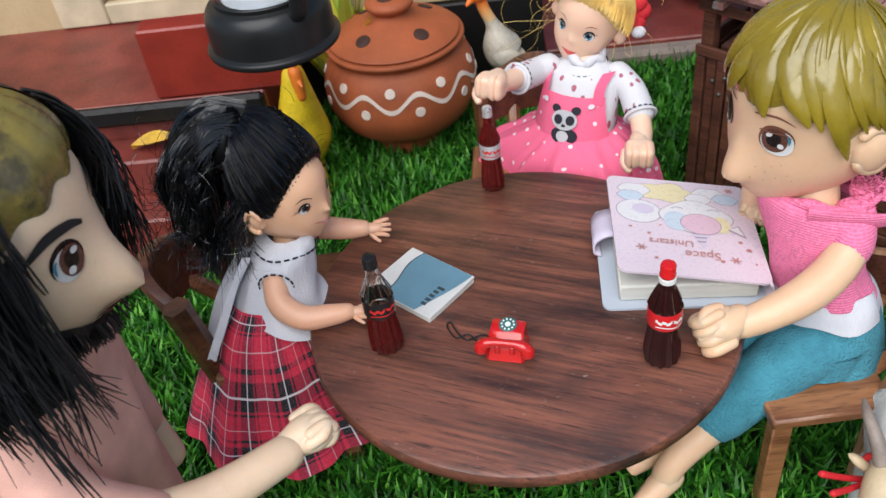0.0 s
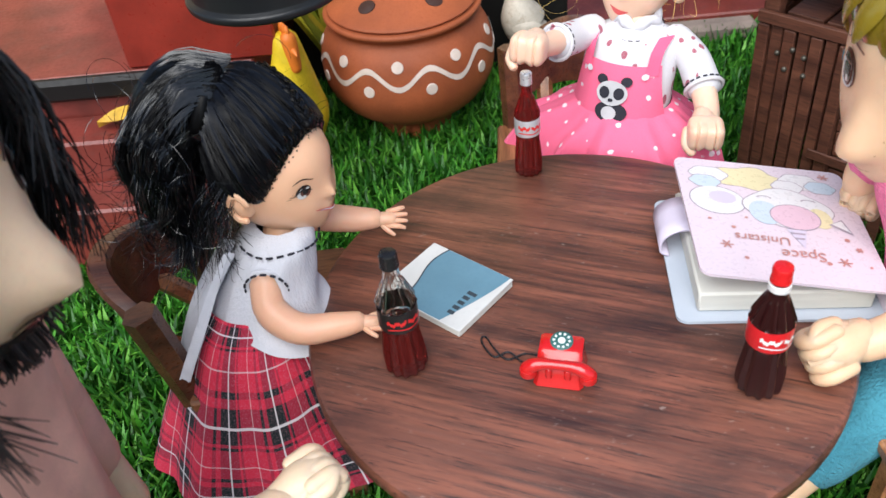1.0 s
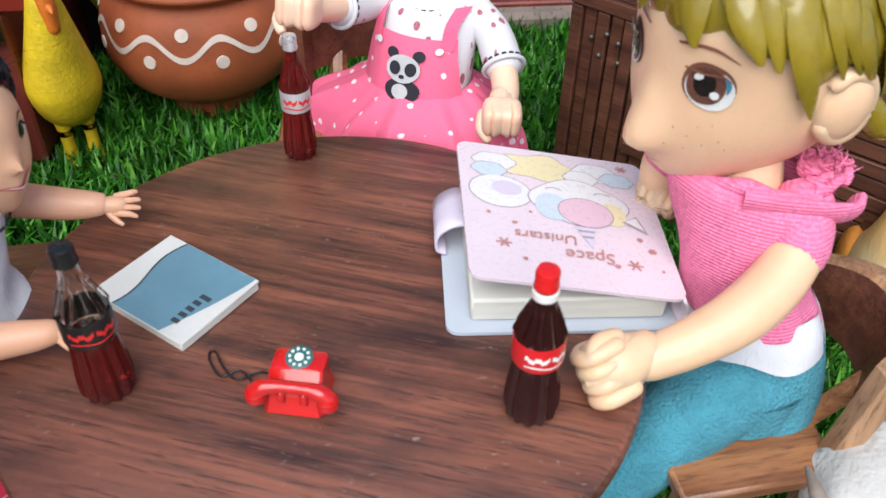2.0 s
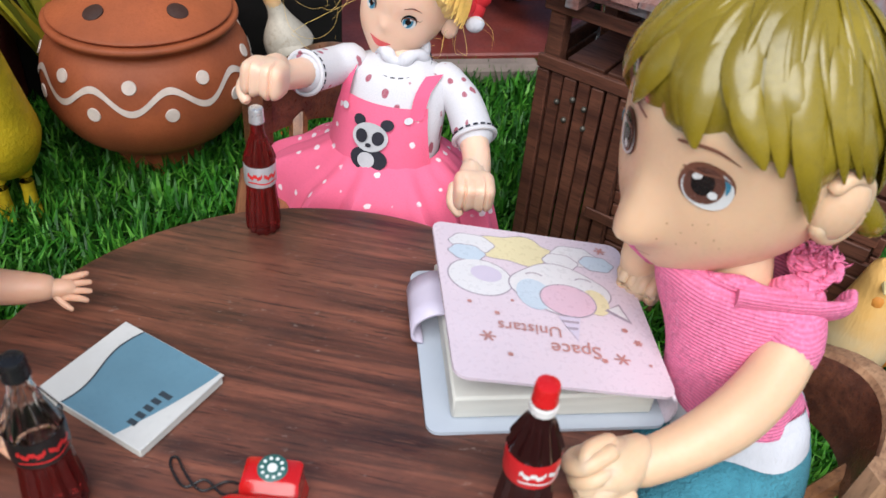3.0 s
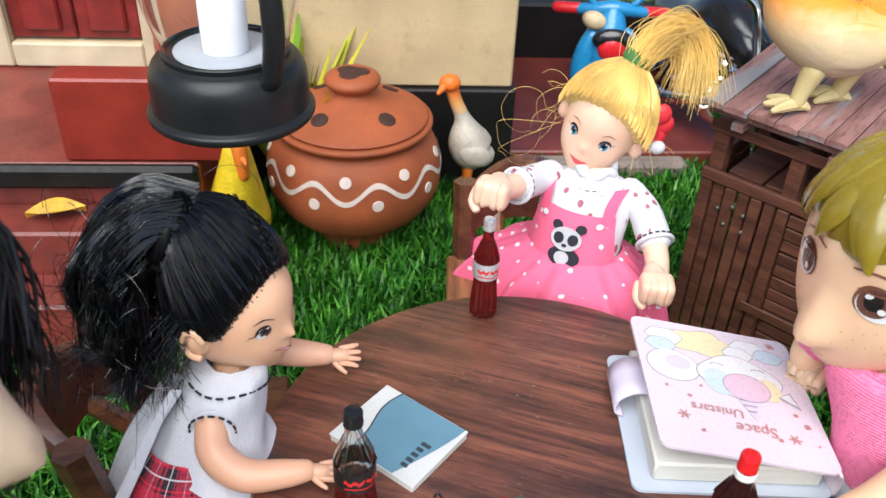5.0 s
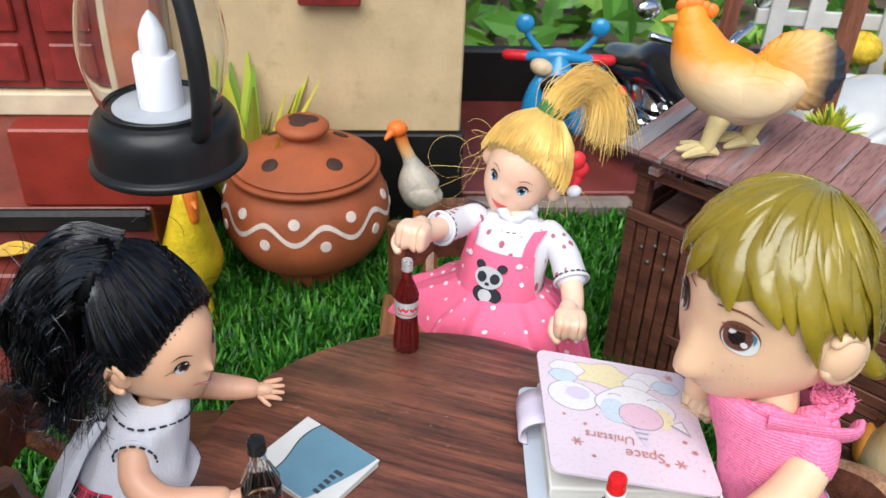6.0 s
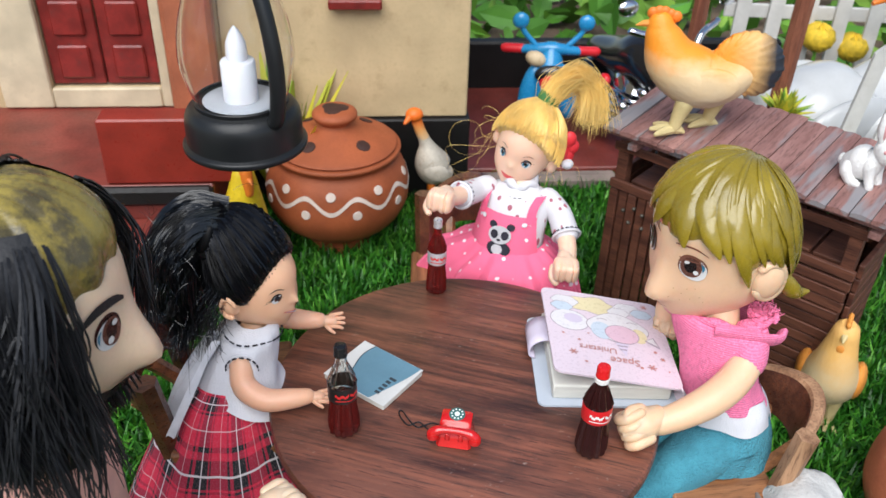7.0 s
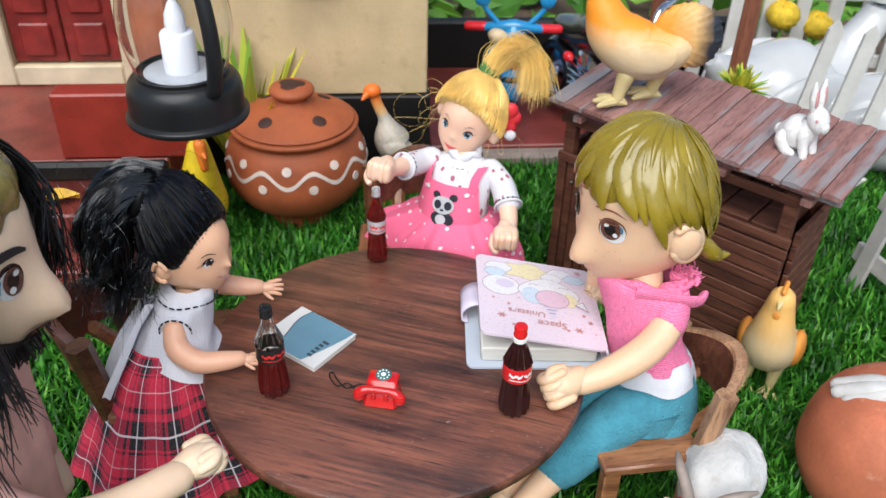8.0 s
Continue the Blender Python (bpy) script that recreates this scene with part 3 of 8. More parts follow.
def slab(bm, corners, thick, r=0.003, n=5):
    """A thin sheet with rounded corners over four corner points."""
    a, b, c, d = [Vector(p) for p in corners]
    ex, ey = (b - a), (d - a)
    lx, ly = ex.length, ey.length
    ex, ey = ex / lx, ey / ly
    nz = ex.cross(ey).normalized()
    out = []
    for cx, cy, a0 in ((lx - r, r, -90), (lx - r, ly - r, 0), (r, ly - r, 90), (r, r, 180)):
        for i in range(n + 1):
            g = radians(a0 + 90 * i / n)
            out.append(a + ex * (cx + r * math.cos(g)) + ey * (cy + r * math.sin(g)))
    rings_to_faces(bm, [out, [p + nz * thick for p in out]])


bm = bmesh.new()
slab(bm, ((0, 0, 0.0003), (BW, 0, 0.0003), (BW, BH, 0.0003), (0, BH, 0.0003)), 0.0009)
part("back_cover", bm, book_grey, book, "pale grey-blue back cover")
bm = bmesh.new()
box(bm, (0.0055, 0.0035, 0.00125), (BW - 0.003, BH - 0.0045, 0.0078), 0.0006)
part("page_block", bm, paper, book, "cream page block")
CL, CR = Vector((0.0045, 0.001, 0.0168)), Vector((BW + 0.0004, 0.001, 0.0082))
CUP = Vector((0, BH - 0.001, 0))
bm = bmesh.new()
slab(bm, (CL, CR, CR + CUP, CL + CUP), 0.0008)
front = part("front_cover", bm, book_pink, book, "glossy pale pink cover with pastel prints")
bm = bmesh.new()
rings_to_faces(bm, [[Vector((BW + 0.0013 - 0.0012 * abs(s) ** 2, y, 0.0048 + 0.0042 * s)) for s in np.linspace(-1, 1, 9)] for y in np.linspace(0.001, BH - 0.001, 4)], 0, False, False)
sp = part("spine", bm, book_pink, book)
md = sp.modifiers.new("thick", "SOLIDIFY")
md.thickness = 0.0008
bm = bmesh.new()
loop = smooth_path([(0.001, 0.0013), (-0.0015, 0.003), (-0.0012, 0.0075), (0.0025, 0.0106), (0.008, 0.0112), (0.014, 0.011)], 5)
rings_to_faces(bm, [[Vector((x, y, z)) for x, z in loop] for y in np.linspace(0.026, 0.041, 4)], 0, False, False)
sp = part("closing_strap", bm, book_lilac, book, "lilac strap curling over the page edge")
md = sp.modifiers.new("thick", "SOLIDIFY")
md.thickness = 0.0007
CX = (CR - CL).normalized()
CN = CX.cross(Vector((0, 1, 0))).normalized()
on_cover = Matrix((( CX.x, 0, CN.x, CL.x), (CX.y, 1, CN.y, CL.y), (CX.z, 0, CN.z, CL.z), (0, 0, 0, 1)))


def printed(outline, material, level, name="print"):
    """A flat printed shape on the cover, from an outline in cover coordinates (mm)."""
    b = bmesh.new()
    h = 0.00083 + 0.00003 * level
    vs = [b.verts.new(on_cover @ Vector((1.09 * x / 1000, 0.955 * y / 1000, h))) for x, y in outline]
    b.faces.new(vs)
    return part(name, b, material, front, smooth=False)


def oval(cx, cy, rx, ry, wob=0.0, k=3, n=36, turn=0):
    out = []
    for i in range(n):
        a = 2 * math.pi * i / n
        r = 1 + wob * math.cos(k * a)
        x, y = rx * r * math.cos(a), ry * r * math.sin(a)
        c, s = math.cos(radians(turn)), math.sin(radians(turn))
        out.append((cx + c * x - s * y, cy + s * x + c * y))
    return out


printed(oval(19, 46, 9.3, 5.8, 0.13, 5), print_line, 0.6)
printed(oval(19, 46, 9, 5.5, 0.13, 5), print_yellow, 1)
for k, (x, y, rx, ry) in enumerate(((8.5, 46.5, 5, 3.6), (7, 42.5, 4, 3), (33, 46.5, 5.5, 4), (38, 44.5, 4, 3), (29, 43.5, 4, 3))):
    printed(oval(x, y, rx + 0.25, ry + 0.25, 0.05, 6), print_line, 1.3 + 0.4 * k)
    printed(oval(x, y, rx, ry, 0.05, 6), print_blue if k % 2 else print_white, 1.5 + 0.4 * k)
printed(oval(9, 33.5, 7.3, 6.8), print_line, 1)
printed(oval(9, 33.5, 7, 6.5), print_white, 2)
printed(oval(10.5, 35, 3.5, 3), book_lilac, 2.5)
printed(oval(27, 32.5, 11.3, 9.3, 0.06, 4), print_line, 4)
printed(oval(27, 32.5, 11, 9, 0.06, 4), print_white, 5)
printed(oval(20.5, 29.5, 4, 5.5), print_blue, 6)
printed(oval(28, 28.5, 6.5, 5.9), print_line, 6.7)
printed(oval(28, 28.5, 6.2, 5.6), print_pink, 7)
printed([(36, 26.5), (41.5, 22.5), (40, 29.5)], print_line, 6.1)
printed([(36.8, 27), (40.9, 23.8), (39.7, 28.8)], print_white, 6.5)
printed(oval(34.5, 29, 3, 4.6), print_yellow, 6)
for x, y, q in ((21.5, 36.5, 1), (33, 36.5, 1)):
    printed([(x + 2 * math.cos(a), y + 1.1 * math.sin(a)) for a in np.linspace(0, math.pi, 9)] + [(x + 1.6 * math.cos(a), y + 0.75 * math.sin(a)) for a in np.linspace(math.pi, 0, 9)], print_line, 8)
printed([(24.5, 22.5), (29.5, 22.5), (27.5, 14.5)], book_lilac, 8)
printed([(25, 21.2), (29, 21.2), (28.7, 20.4), (25.3, 20.4)], print_line, 9)
printed([(25.7, 19), (28.4, 19), (28.1, 18.2), (26, 18.2)], print_line, 9)


def star(cx, cy, r):
    for k in range(3):
        a = math.pi * k / 3
        dx, dy = r * math.cos(a), r * math.sin(a)
        nx, ny = -0.22 * math.sin(a), 0.22 * math.cos(a)
        printed([(cx - dx - nx, cy - dy - ny), (cx + dx - nx, cy + dy - ny), (cx + dx + nx, cy + dy + ny), (cx - dx + nx, cy - dy + ny)], print_gold, 10 + k, "star")


for x, y, r in ((36, 10, 1.8), (8, 13, 1.7), (40, 50, 1.5), (41, 16, 1.0)):
    star(x, y, r)
for x, y, r in ((32, 9, 0.7), (12, 8, 0.6), (39, 20, 0.7), (11, 21, 0.6), (5.5, 24, 0.5), (15, 26, 0.4), (42, 9, 0.4)):
    printed(oval(x, y, r, r, n=12), print_gold, 10, "dot")


def written(text, x, y, size, material):
    """A word on the cover, turned to be read from the far side."""
    cu = bpy.data.curves.new("title", "FONT")
    cu.body, cu.size, cu.align_x, cu.extrude = text, size, "CENTER", 0.00001
    cu.shear = 0.12
    tmp = new("title_text", cu)
    me = tmp.to_mesh()
    bmx = bmesh.new()
    bmx.from_mesh(me)
    tmp.to_mesh_clear()
    bpy.data.objects.remove(tmp)
    bmx.transform(on_cover @ pose(1.09 * x / 1000, 0.955 * y / 1000, 0.00125, 0, 0, 180))
    return part("title", bmx, material, front, smooth=False)


written("Space", 26.5, 13, 0.0052, print_gold)
written("Unistars", 17.5, 18.2, 0.0045, print_gold)


# ---- chairs ----
def chair(m, label, pale=True):
    """Faces +x. Seat board, four legs, two leaning posts and a curved back."""
    th = thing("toy_chair", m, label, "chair", "chairs round the table")
    bm = bmesh.new()
    box(bm, (-0.02, -0.029, 0.0555), (0.022, 0.029, 0.06), 0.0009)
    part("seat", bm, chair_wood, th)
    for sx, sy in ((0.017, -0.024), (0.017, 0.024)):
        bm = bmesh.new()
        box(bm, (sx - 0.0035, sy - 0.003, 0), (sx + 0.0035, sy + 0.003, 0.0553), 0.0006)
        part("leg", bm, chair_wood, th)
    for sy in (-1, 1):
        bm = bmesh.new()
        tube(bm, [(-0.0185, sy * 0.0225, 0), (-0.019, sy * 0.0225, 0.05), (-0.025, sy * 0.0232, 0.089)], [0.0042, 0.0042, 0.0046], 6, ref=(1, 0, 0))
        part("post", bm, chair_worn if pale else chair_dark, th, "worn pale wooden post" if pale else "dark brown post", False)
    bm = bmesh.new()
    box(bm, (-0.017, -0.0195, 0.045), (0.0135, -0.0175, 0.055), 0.0003)
    part("side_board", bm, chair_wood, th)
    bm = bmesh.new()
    box(bm, (-0.017, 0.0175, 0.045), (0.0135, 0.0195, 0.055), 0.0003)
    part("side_board", bm, chair_wood, th)
    # curved back panel
    bm = bmesh.new()
    rows = []
    for i in range(15):
        s = -1 + 2 * i / 14
        x = -0.02 - 0.012 * (1 - s * s)
        top = 0.0865 + 0.005 * (1 - s * s)
        ring = []
        for dx, z in ((0.0015, 0.07), (0.0018, top - 0.001), (0.0008, top), (-0.003, top), (-0.004, top - 0.001), (-0.0035, 0.07)):
            ring.append(Vector((x + dx - (z - 0.06) * 0.2, s * 0.0205, z)))
        rows.append(ring)
    rings_to_faces(bm, rows)
    back = part("backrest", bm, chair_dark, th, "dark glossy curved backrest")
    bm = bmesh.new()
    rows = []
    for i in range(15):
        s = -1 + 2 * i / 14
        x = -0.02 - 0.012 * (1 - s * s)
        top = 0.0865 + 0.005 * (1 - s * s)
        rows.append([Vector((x + dx - (top - 0.06) * 0.2, s * 0.0205, top + dz)) for dx, dz in ((0.0021, -0.0012), (0.0013, 0.0005), (-0.0009, 0.0007), (-0.0033, 0.0005), (-0.0044, -0.0012), (-0.001, -0.0009))])
    rings_to_faces(bm, rows)
    part("rim", bm, chair_worn if pale else chair_dark, back, "pale worn rim of the backrest" if pale else "")
    for sy in (-0.011, 0.011):
        bm = bmesh.new()
        tube(bm, [(-0.0185, sy, 0.058), (-0.032, sy, 0.0715)], 0.003, 6)
        part("spindle", bm, chair_wood, th, smooth=False)
    return th


chair_worn = wood("chair_worn_wood", (0.2, 0.095, 0.05), (0.5, 0.29, 0.16), 0.5, (200, 200, 20))
chair_dark = wood("chair_dark_wood", (0.06, 0.02, 0.012), (0.17, 0.06, 0.03), 0.3, (20, 200, 200), 0, 0.3)
chair(pose(0.1005, 0.1985, -0.009, 0, 0, 184) @ Matrix.Scale(0.95, 4), "varnished brown toy chair with curved back under a boy doll")
chair(pose(-0.085, 0.2335, -0.009, 0, 0, 4) @ Matrix.Scale(1.07, 4), "dark varnished toy chair with curved back under a girl doll", False)
chair(pose(0.0215, 0.311, -0.009, 0, 0, 266) @ Matrix.Scale(1.06, 4), "dark brown toy chair behind a girl doll in pink", False)

# ---- terracotta pot ----
pot = thing("terracotta_pot", pose(-0.0475, 0.44, -0.002), "round terracotta pot painted with white waves and dots", "pot")
PB = [(0.019, -0.006), (0.0205, 0.006), (0.026, 0.0105), (0.0358, 0.0175), (0.0423, 0.028), (0.0437, 0.038), (0.042, 0.049), (0.0385, 0.0555), (0.0358, 0.0585), (0.0365, 0.0605), (0.039, 0.0628), (0.0385, 0.0648), (0.035, 0.065)]
prof = smooth_path(PB, 4)
bm = bmesh.new()
lathe(bm, prof, 72)
part("body", bm, terracotta, pot)


def pot_r(z):
    return float(np.interp(z, [p[1] for p in prof], [p[0] for p in prof]))


bm = bmesh.new()
wave = []
for i in range(289):
    a = 2 * math.pi * i / 288
    z = 0.0448 + 0.0042 * math.sin(9 * a + 0.6)
    wave.append([Vector(((pot_r(z + s) + 0.0004) * math.cos(a), (pot_r(z + s) + 0.0004) * math.sin(a), z + s)) for s in (-0.0014, 0, 0.0014)])
rings_to_faces(bm, wave, 0, False, False)
part("wave_line", bm, white_slip, pot)
for k in range(18):
    a = (math.pi * k + math.pi / 2 - 0.6) / 9
    z = 0.0388 if k % 2 == 0 else 0.0508
    r = pot_r(z)
    slope = math.degrees(math.atan2(pot_r(z + 0.001) - pot_r(z - 0.001), 0.002))
    bm = bmesh.new()
    lathe(bm, [(0.0029, 0), (0.0027, 0.0005), (0.001, 0.0006)], 16, pose(r * math.cos(a), r * math.sin(a), z, 0, 0, math.degrees(a)) @ pose(0, 0, 0, 0, 90 + slope, 0))
    part("dot", bm, white_slip, pot)
bm = bmesh.new()
lathe(bm, smooth_path([(0.036, 0.0652), (0.0368, 0.0665), (0.034, 0.068), (0.026, 0.0712), (0.0165, 0.0747), (0.0105, 0.0773), (0.0095, 0.0795), (0.0125, 0.0818), (0.0135, 0.0845), (0.011, 0.087), (0.005, 0.088)], 4), 64)
lid = part("lid", bm, terracotta, pot, "domed terracotta lid with knob")
# solid dark discs on the lid stand in for shade inside its vents
for a in (-128, -48, 42, 132):
    bm = bmesh.new()
    lathe(bm, [(0.0042, -0.001), (0.0042, 0.0004), (0.0037, 0.0007)], 18, pose(0.0245 * math.cos(radians(a)), 0.0245 * math.sin(radians(a)), 0.0718, 0, 0, a) @ pose(0, 0, 0, 0, 25, 0))
    part("vent_hole_shade", bm, soot_and_hole_shade, lid)
bm = bmesh.new()
rings_to_faces(bm, [[Vector(((0.0121 * q + 0.0007 * math.sin(3 * a + 1) * q) * math.cos(a), (0.0121 * q + 0.0007 * math.sin(3 * a + 1) * q) * math.sin(a), 0.0883 - 0.0024 * q ** 3)) for a in np.linspace(0, 2 * math.pi, 33)[:-1]] for q in (0.02, 0.35, 0.65, 0.92)], 0, True, False)
part("soot_mark", bm, soot_and_hole_shade, lid, "burnt dark patch on the knob")

# ---- lantern ----
LX, LY, LZ = -0.081, 0.313, 0.1265
lantern = thing("lantern", pose(LX, LY, LZ), "black toy lantern with clear globe and white candle", "lantern")
bm = bmesh.new()
lathe(bm, smooth_path([(0.0225, 0.0), (0.0258, 0.0006), (0.0265, 0.002), (0.0262, 0.0032), (0.0248, 0.004), (0.0246, 0.005), (0.0246, 0.0125), (0.0238, 0.0166), (0.0218, 0.0194), (0.0196, 0.0204), (0.0199, 0.0221), (0.0188, 0.0226), (0.0183, 0.0212), (0.004, 0.021)], 3), 64)
part("base", bm, black_plastic, lantern)
bm = bmesh.new()
outer = smooth_path([(0.0186, 0.0218), (0.0207, 0.027), (0.0231, 0.037), (0.0234, 0.044), (0.022, 0.054), (0.0185, 0.066), (0.0158, 0.075)], 5)
lathe(bm, list(outer) + [(r - 0.0005, z) for r, z in reversed(outer)] + [outer[0]], 48, caps=False)
g = part("globe", bm, clear, lantern, "clear plastic globe")
g.visible_shadow = False
bm = bmesh.new()
lathe(bm, [(0.0165, 0.0735), (0.0175, 0.0755), (0.0165, 0.08), (0.01, 0.087), (0.003, 0.09)], 40)
part("cap", bm, black_plastic, lantern)
bm = bmesh.new()
lathe(bm, [(0.0072, 0.0211), (0.0072, 0.0375), (0.0066, 0.0386), (0.004, 0.0388), (0.0044, 0.041), (0.0041, 0.046), (0.0022, 0.0505), (0.0004, 0.0528)], 32)
part("candle", bm, white_plastic, lantern, "white plastic candle with flame tip")
bm = bmesh.new()
lathe(bm, [(0.0074, 0.0213), (0.0158, 0.0213), (0.0161, 0.0215), (0.0158, 0.0217), (0.0074, 0.0216)], 40, caps=False)
part("candle_plate", bm, plate_grey, lantern)
for a in (radians(-50),):
    bm = bmesh.new()
    rows = [(0.0215, 0.018, 0.0024), (0.0248, 0.0205, 0.0026), (0.0272, 0.032, 0.0026), (0.027, 0.046, 0.0026), (0.0235, 0.062, 0.0025), (0.018, 0.076, 0.0025)]
    limb(bm, [(r * math.cos(a), r * math.sin(a), z, w * 1.25) for r, z, w in rows], 14, 0, 5, (-math.sin(a), math.cos(a), 0))
    part("handle", bm, black_plastic, lantern)
bm = bmesh.new()
tube(bm, smooth_path([(0, 0, 0.0885), (0, 0.004, 0.097), (0, 0, 0.105), (0, -0.004, 0.112), (0, 0, 0.12), (0, 0, 0.1835)], 5), 0.0008, 8)
part("hook", bm, black_plastic, lantern)
bm = bmesh.new()
box(bm, (LX - 0.006, 0.3, 0.309), (LX + 0.006, WALL - 0.002, 0.32), 0.001)
tagged(part("bracket_beam", bm, post_wood, None), "wooden beam that carries the lantern from the house wall", "beam", kind="structure")

# ---- coop ----
nail_grey = mat("dull_nail", (0.12, 0.11, 0.09), 0.4, 0.1, metal=0.5)
coop = thing("wooden_coop", pose(0.093, 0.357, -0.009, 0, 0, -46), "weathered brown wooden toy coop with plank roof", "coop")
CZ = 0.009
LENC, DEEP = 0.146, 0.06


def cbox(name, lo, hi, material=None, parent=None, bevel=0.0004, m=None):
    b = bmesh.new()
    box(b, lo, hi, bevel, m)
    return part(name, b, material or coop_wood, parent or coop, smooth=False)


roof = cbox("roof_frame", (0, 0.001, 0.114 + CZ - 0.0065), (LENC, 0.004, 0.114 + CZ - 0.0025), roof_wood)
rng = random.Random(5)
x = -0.001
while x < LENC - 0.002:
    w = rng.uniform(0.0075, 0.0105)
    b = bmesh.new()
    tilt = 0.1 + rng.uniform(-0.01, 0.012)
    z0 = 0.114 + CZ - 0.0022 + rng.uniform(0, 0.0008)
    pts = []
    for y in (-0.003 - rng.uniform(0, 0.0016), DEEP + rng.uniform(0, 0.002)):
        pts.append([Vector((x + dx, y, z0 + y * tilt + dz)) for dx, dz in ((0.0002, 0), (0.0002, 0.0018), (w * 0.5, 0.0026), (w - 0.0002, 0.0019), (w - 0.0002, 0))])
    rings_to_faces(b, pts)
    part("roof_plank", b, roof_wood, coop, smooth=False)
    x += w
for xx in (0.012, 0.05, 0.09, 0.13):
    cbox("rafter", (xx, -0.001, 0.114 + CZ - 0.0105), (xx + 0.005, DEEP - 0.004, 0.114 + CZ - 0.007), roof_wood)
for xx in (0.004, 0.0355, 0.122):
    cbox("post", (xx, 0.006, 0), (xx + 0.006, 0.012, 0.113))
    cbox("post", (xx, DEEP - 0.008, 0), (xx + 0.006, DEEP - 0.002, 0.113))
cbox("top_beam", (0.002, 0.0045, 0.1075), (0.13, 0.0055, 0.1125))
cbox("mid_rail", (0.003, 0.0032, 0.0865), (0.13, 0.0055, 0.0915))
cbox("floor_board", (0.01, 0.0125, 0.0835), (0.122, DEEP - 0.0085, 0.0865))
for k in range(7):
    cbox("loft_board", (0.0105 + k * 0.0162, 0.0125, 0.087), (0.0105 + k * 0.0162 + 0.0148, DEEP - 0.0085, 0.089))
for k in range(8):
    cbox("back_board", (0.006 + k * 0.0155, DEEP - 0.0015, 0.008), (0.006 + k * 0.0155 + 0.0148, DEEP + 0.0008, 0.112))
for k in range(11):
    cbox("side_board", (0.0005, 0.0125, 0.006 + k * 0.0078), (0.0032, DEEP - 0.0085, 0.006 + k * 0.0078 + 0.007))
    cbox("side_board", (0.1285, 0.0125, 0.006 + k * 0.0078), (0.1312, DEEP - 0.0085, 0.006 + k * 0.0078 + 0.007))
for k in range(6):
    cbox("batten", (0.0035 + k * 0.0055, 0.0034 + 0.0009 * (k % 2), 0.006), (0.0035 + k * 0.0055 + 0.0047, 0.0058 + 0.0008 * (k % 2), 0.086))
cbox("stile", (0.037, 0.0028, 0.006), (0.0415, 0.0056, 0.086))
cbox("stile", (0.064, 0.0014, 0.006), (0.0685, 0.0034, 0.0862))
cbox("hinge_strap", (0.034, 0.0003, 0.036), (0.066, 0.0013, 0.0405))
for xx, zz in ((0.0135, 0.076), (0.0195, 0.079), (0.0245, 0.077), (0.0175, 0.07), (0.0255, 0.0695)):
    b = bmesh.new()
    bmesh.ops.create_uvsphere(b, u_segments=10, v_segments=6, radius=0.0011, matrix=Matrix.Translation((xx, 0.003, zz)))
    part("nail_head", b, nail_grey, coop)
for k in range(13):
    lean = 0.0036 + 0.0004 * (12 - k) + rng.uniform(0, 0.0008)
    cbox("slat", (0.0418, lean, 0.0065 + k * 0.0061), (0.129 + rng.uniform(-0.001, 0.001), lean + 0.0022, 0.0065 + k * 0.0061 + 0.0052))

# ---- moulded animals ----
hen_cream = mat("cream_resin", (0.65, 0.5, 0.31), 0.55, 0.12, 60, 600, 0.4, 0.0006, dirt=(0.4, 0.27, 0.13))
hen_orange = mat("orange_tint_resin", (0.78, 0.3, 0.05), 0.55, 0.15, 70, 600, 0.4, 0.0006)
foot_cream = mat("pale_foot_resin", (0.62, 0.5, 0.24), 0.55, 0.12, 80, 600, 0.3)
pink_ear = mat("pink_resin", (0.62, 0.3, 0.3), 0.5, 0.1)


def painted(name, base, low, high, axis, p0, p1):
    """Resin whose sprayed paint changes colour along an axis of the thing."""
    m, t, b = nodes_of(name)
    v = coords(t)
    sep = t.nodes.new("ShaderNodeSeparateXYZ")
    t.links.new(v, sep.inputs[0])
    mr = t.nodes.new("ShaderNodeMapRange")
    mr.inputs[1].default_value, mr.inputs[2].default_value = p0, p1
    t.links.new(sep.outputs[axis], mr.inputs[0])
    ad = t.nodes.new("ShaderNodeMath")
    ad.operation = "ADD"
    n = noise_of(t, v, 90, 5)
    sc = t.nodes.new("ShaderNodeMath")
    sc.operation = "MULTIPLY_ADD"
    sc.inputs[1].default_value, sc.inputs[2].default_value = 0.5, -0.25
    t.links.new(n, sc.inputs[0])
    t.links.new(mr.outputs[0], ad.inputs[0])
    t.links.new(sc.outputs[0], ad.inputs[1])
    c = ramp(t, ad.outputs[0], [(0.0, low), (0.45, base), (0.8, high)])
    t.links.new(c, b.inputs["Base Color"])
    b.inputs["Roughness"].default_value = 0.5
    w = noise_of(t, coords(t, (300, 900, 300)), 1.0, 4)
    bumped(t, b, w, 0.5, 0.0006)
    return m


rooster_paint = painted("sprayed_rooster_resin", (0.74, 0.53, 0.29), (0.62, 0.5, 0.34), (0.87, 0.29, 0.02), 2, 0.018, 0.047)

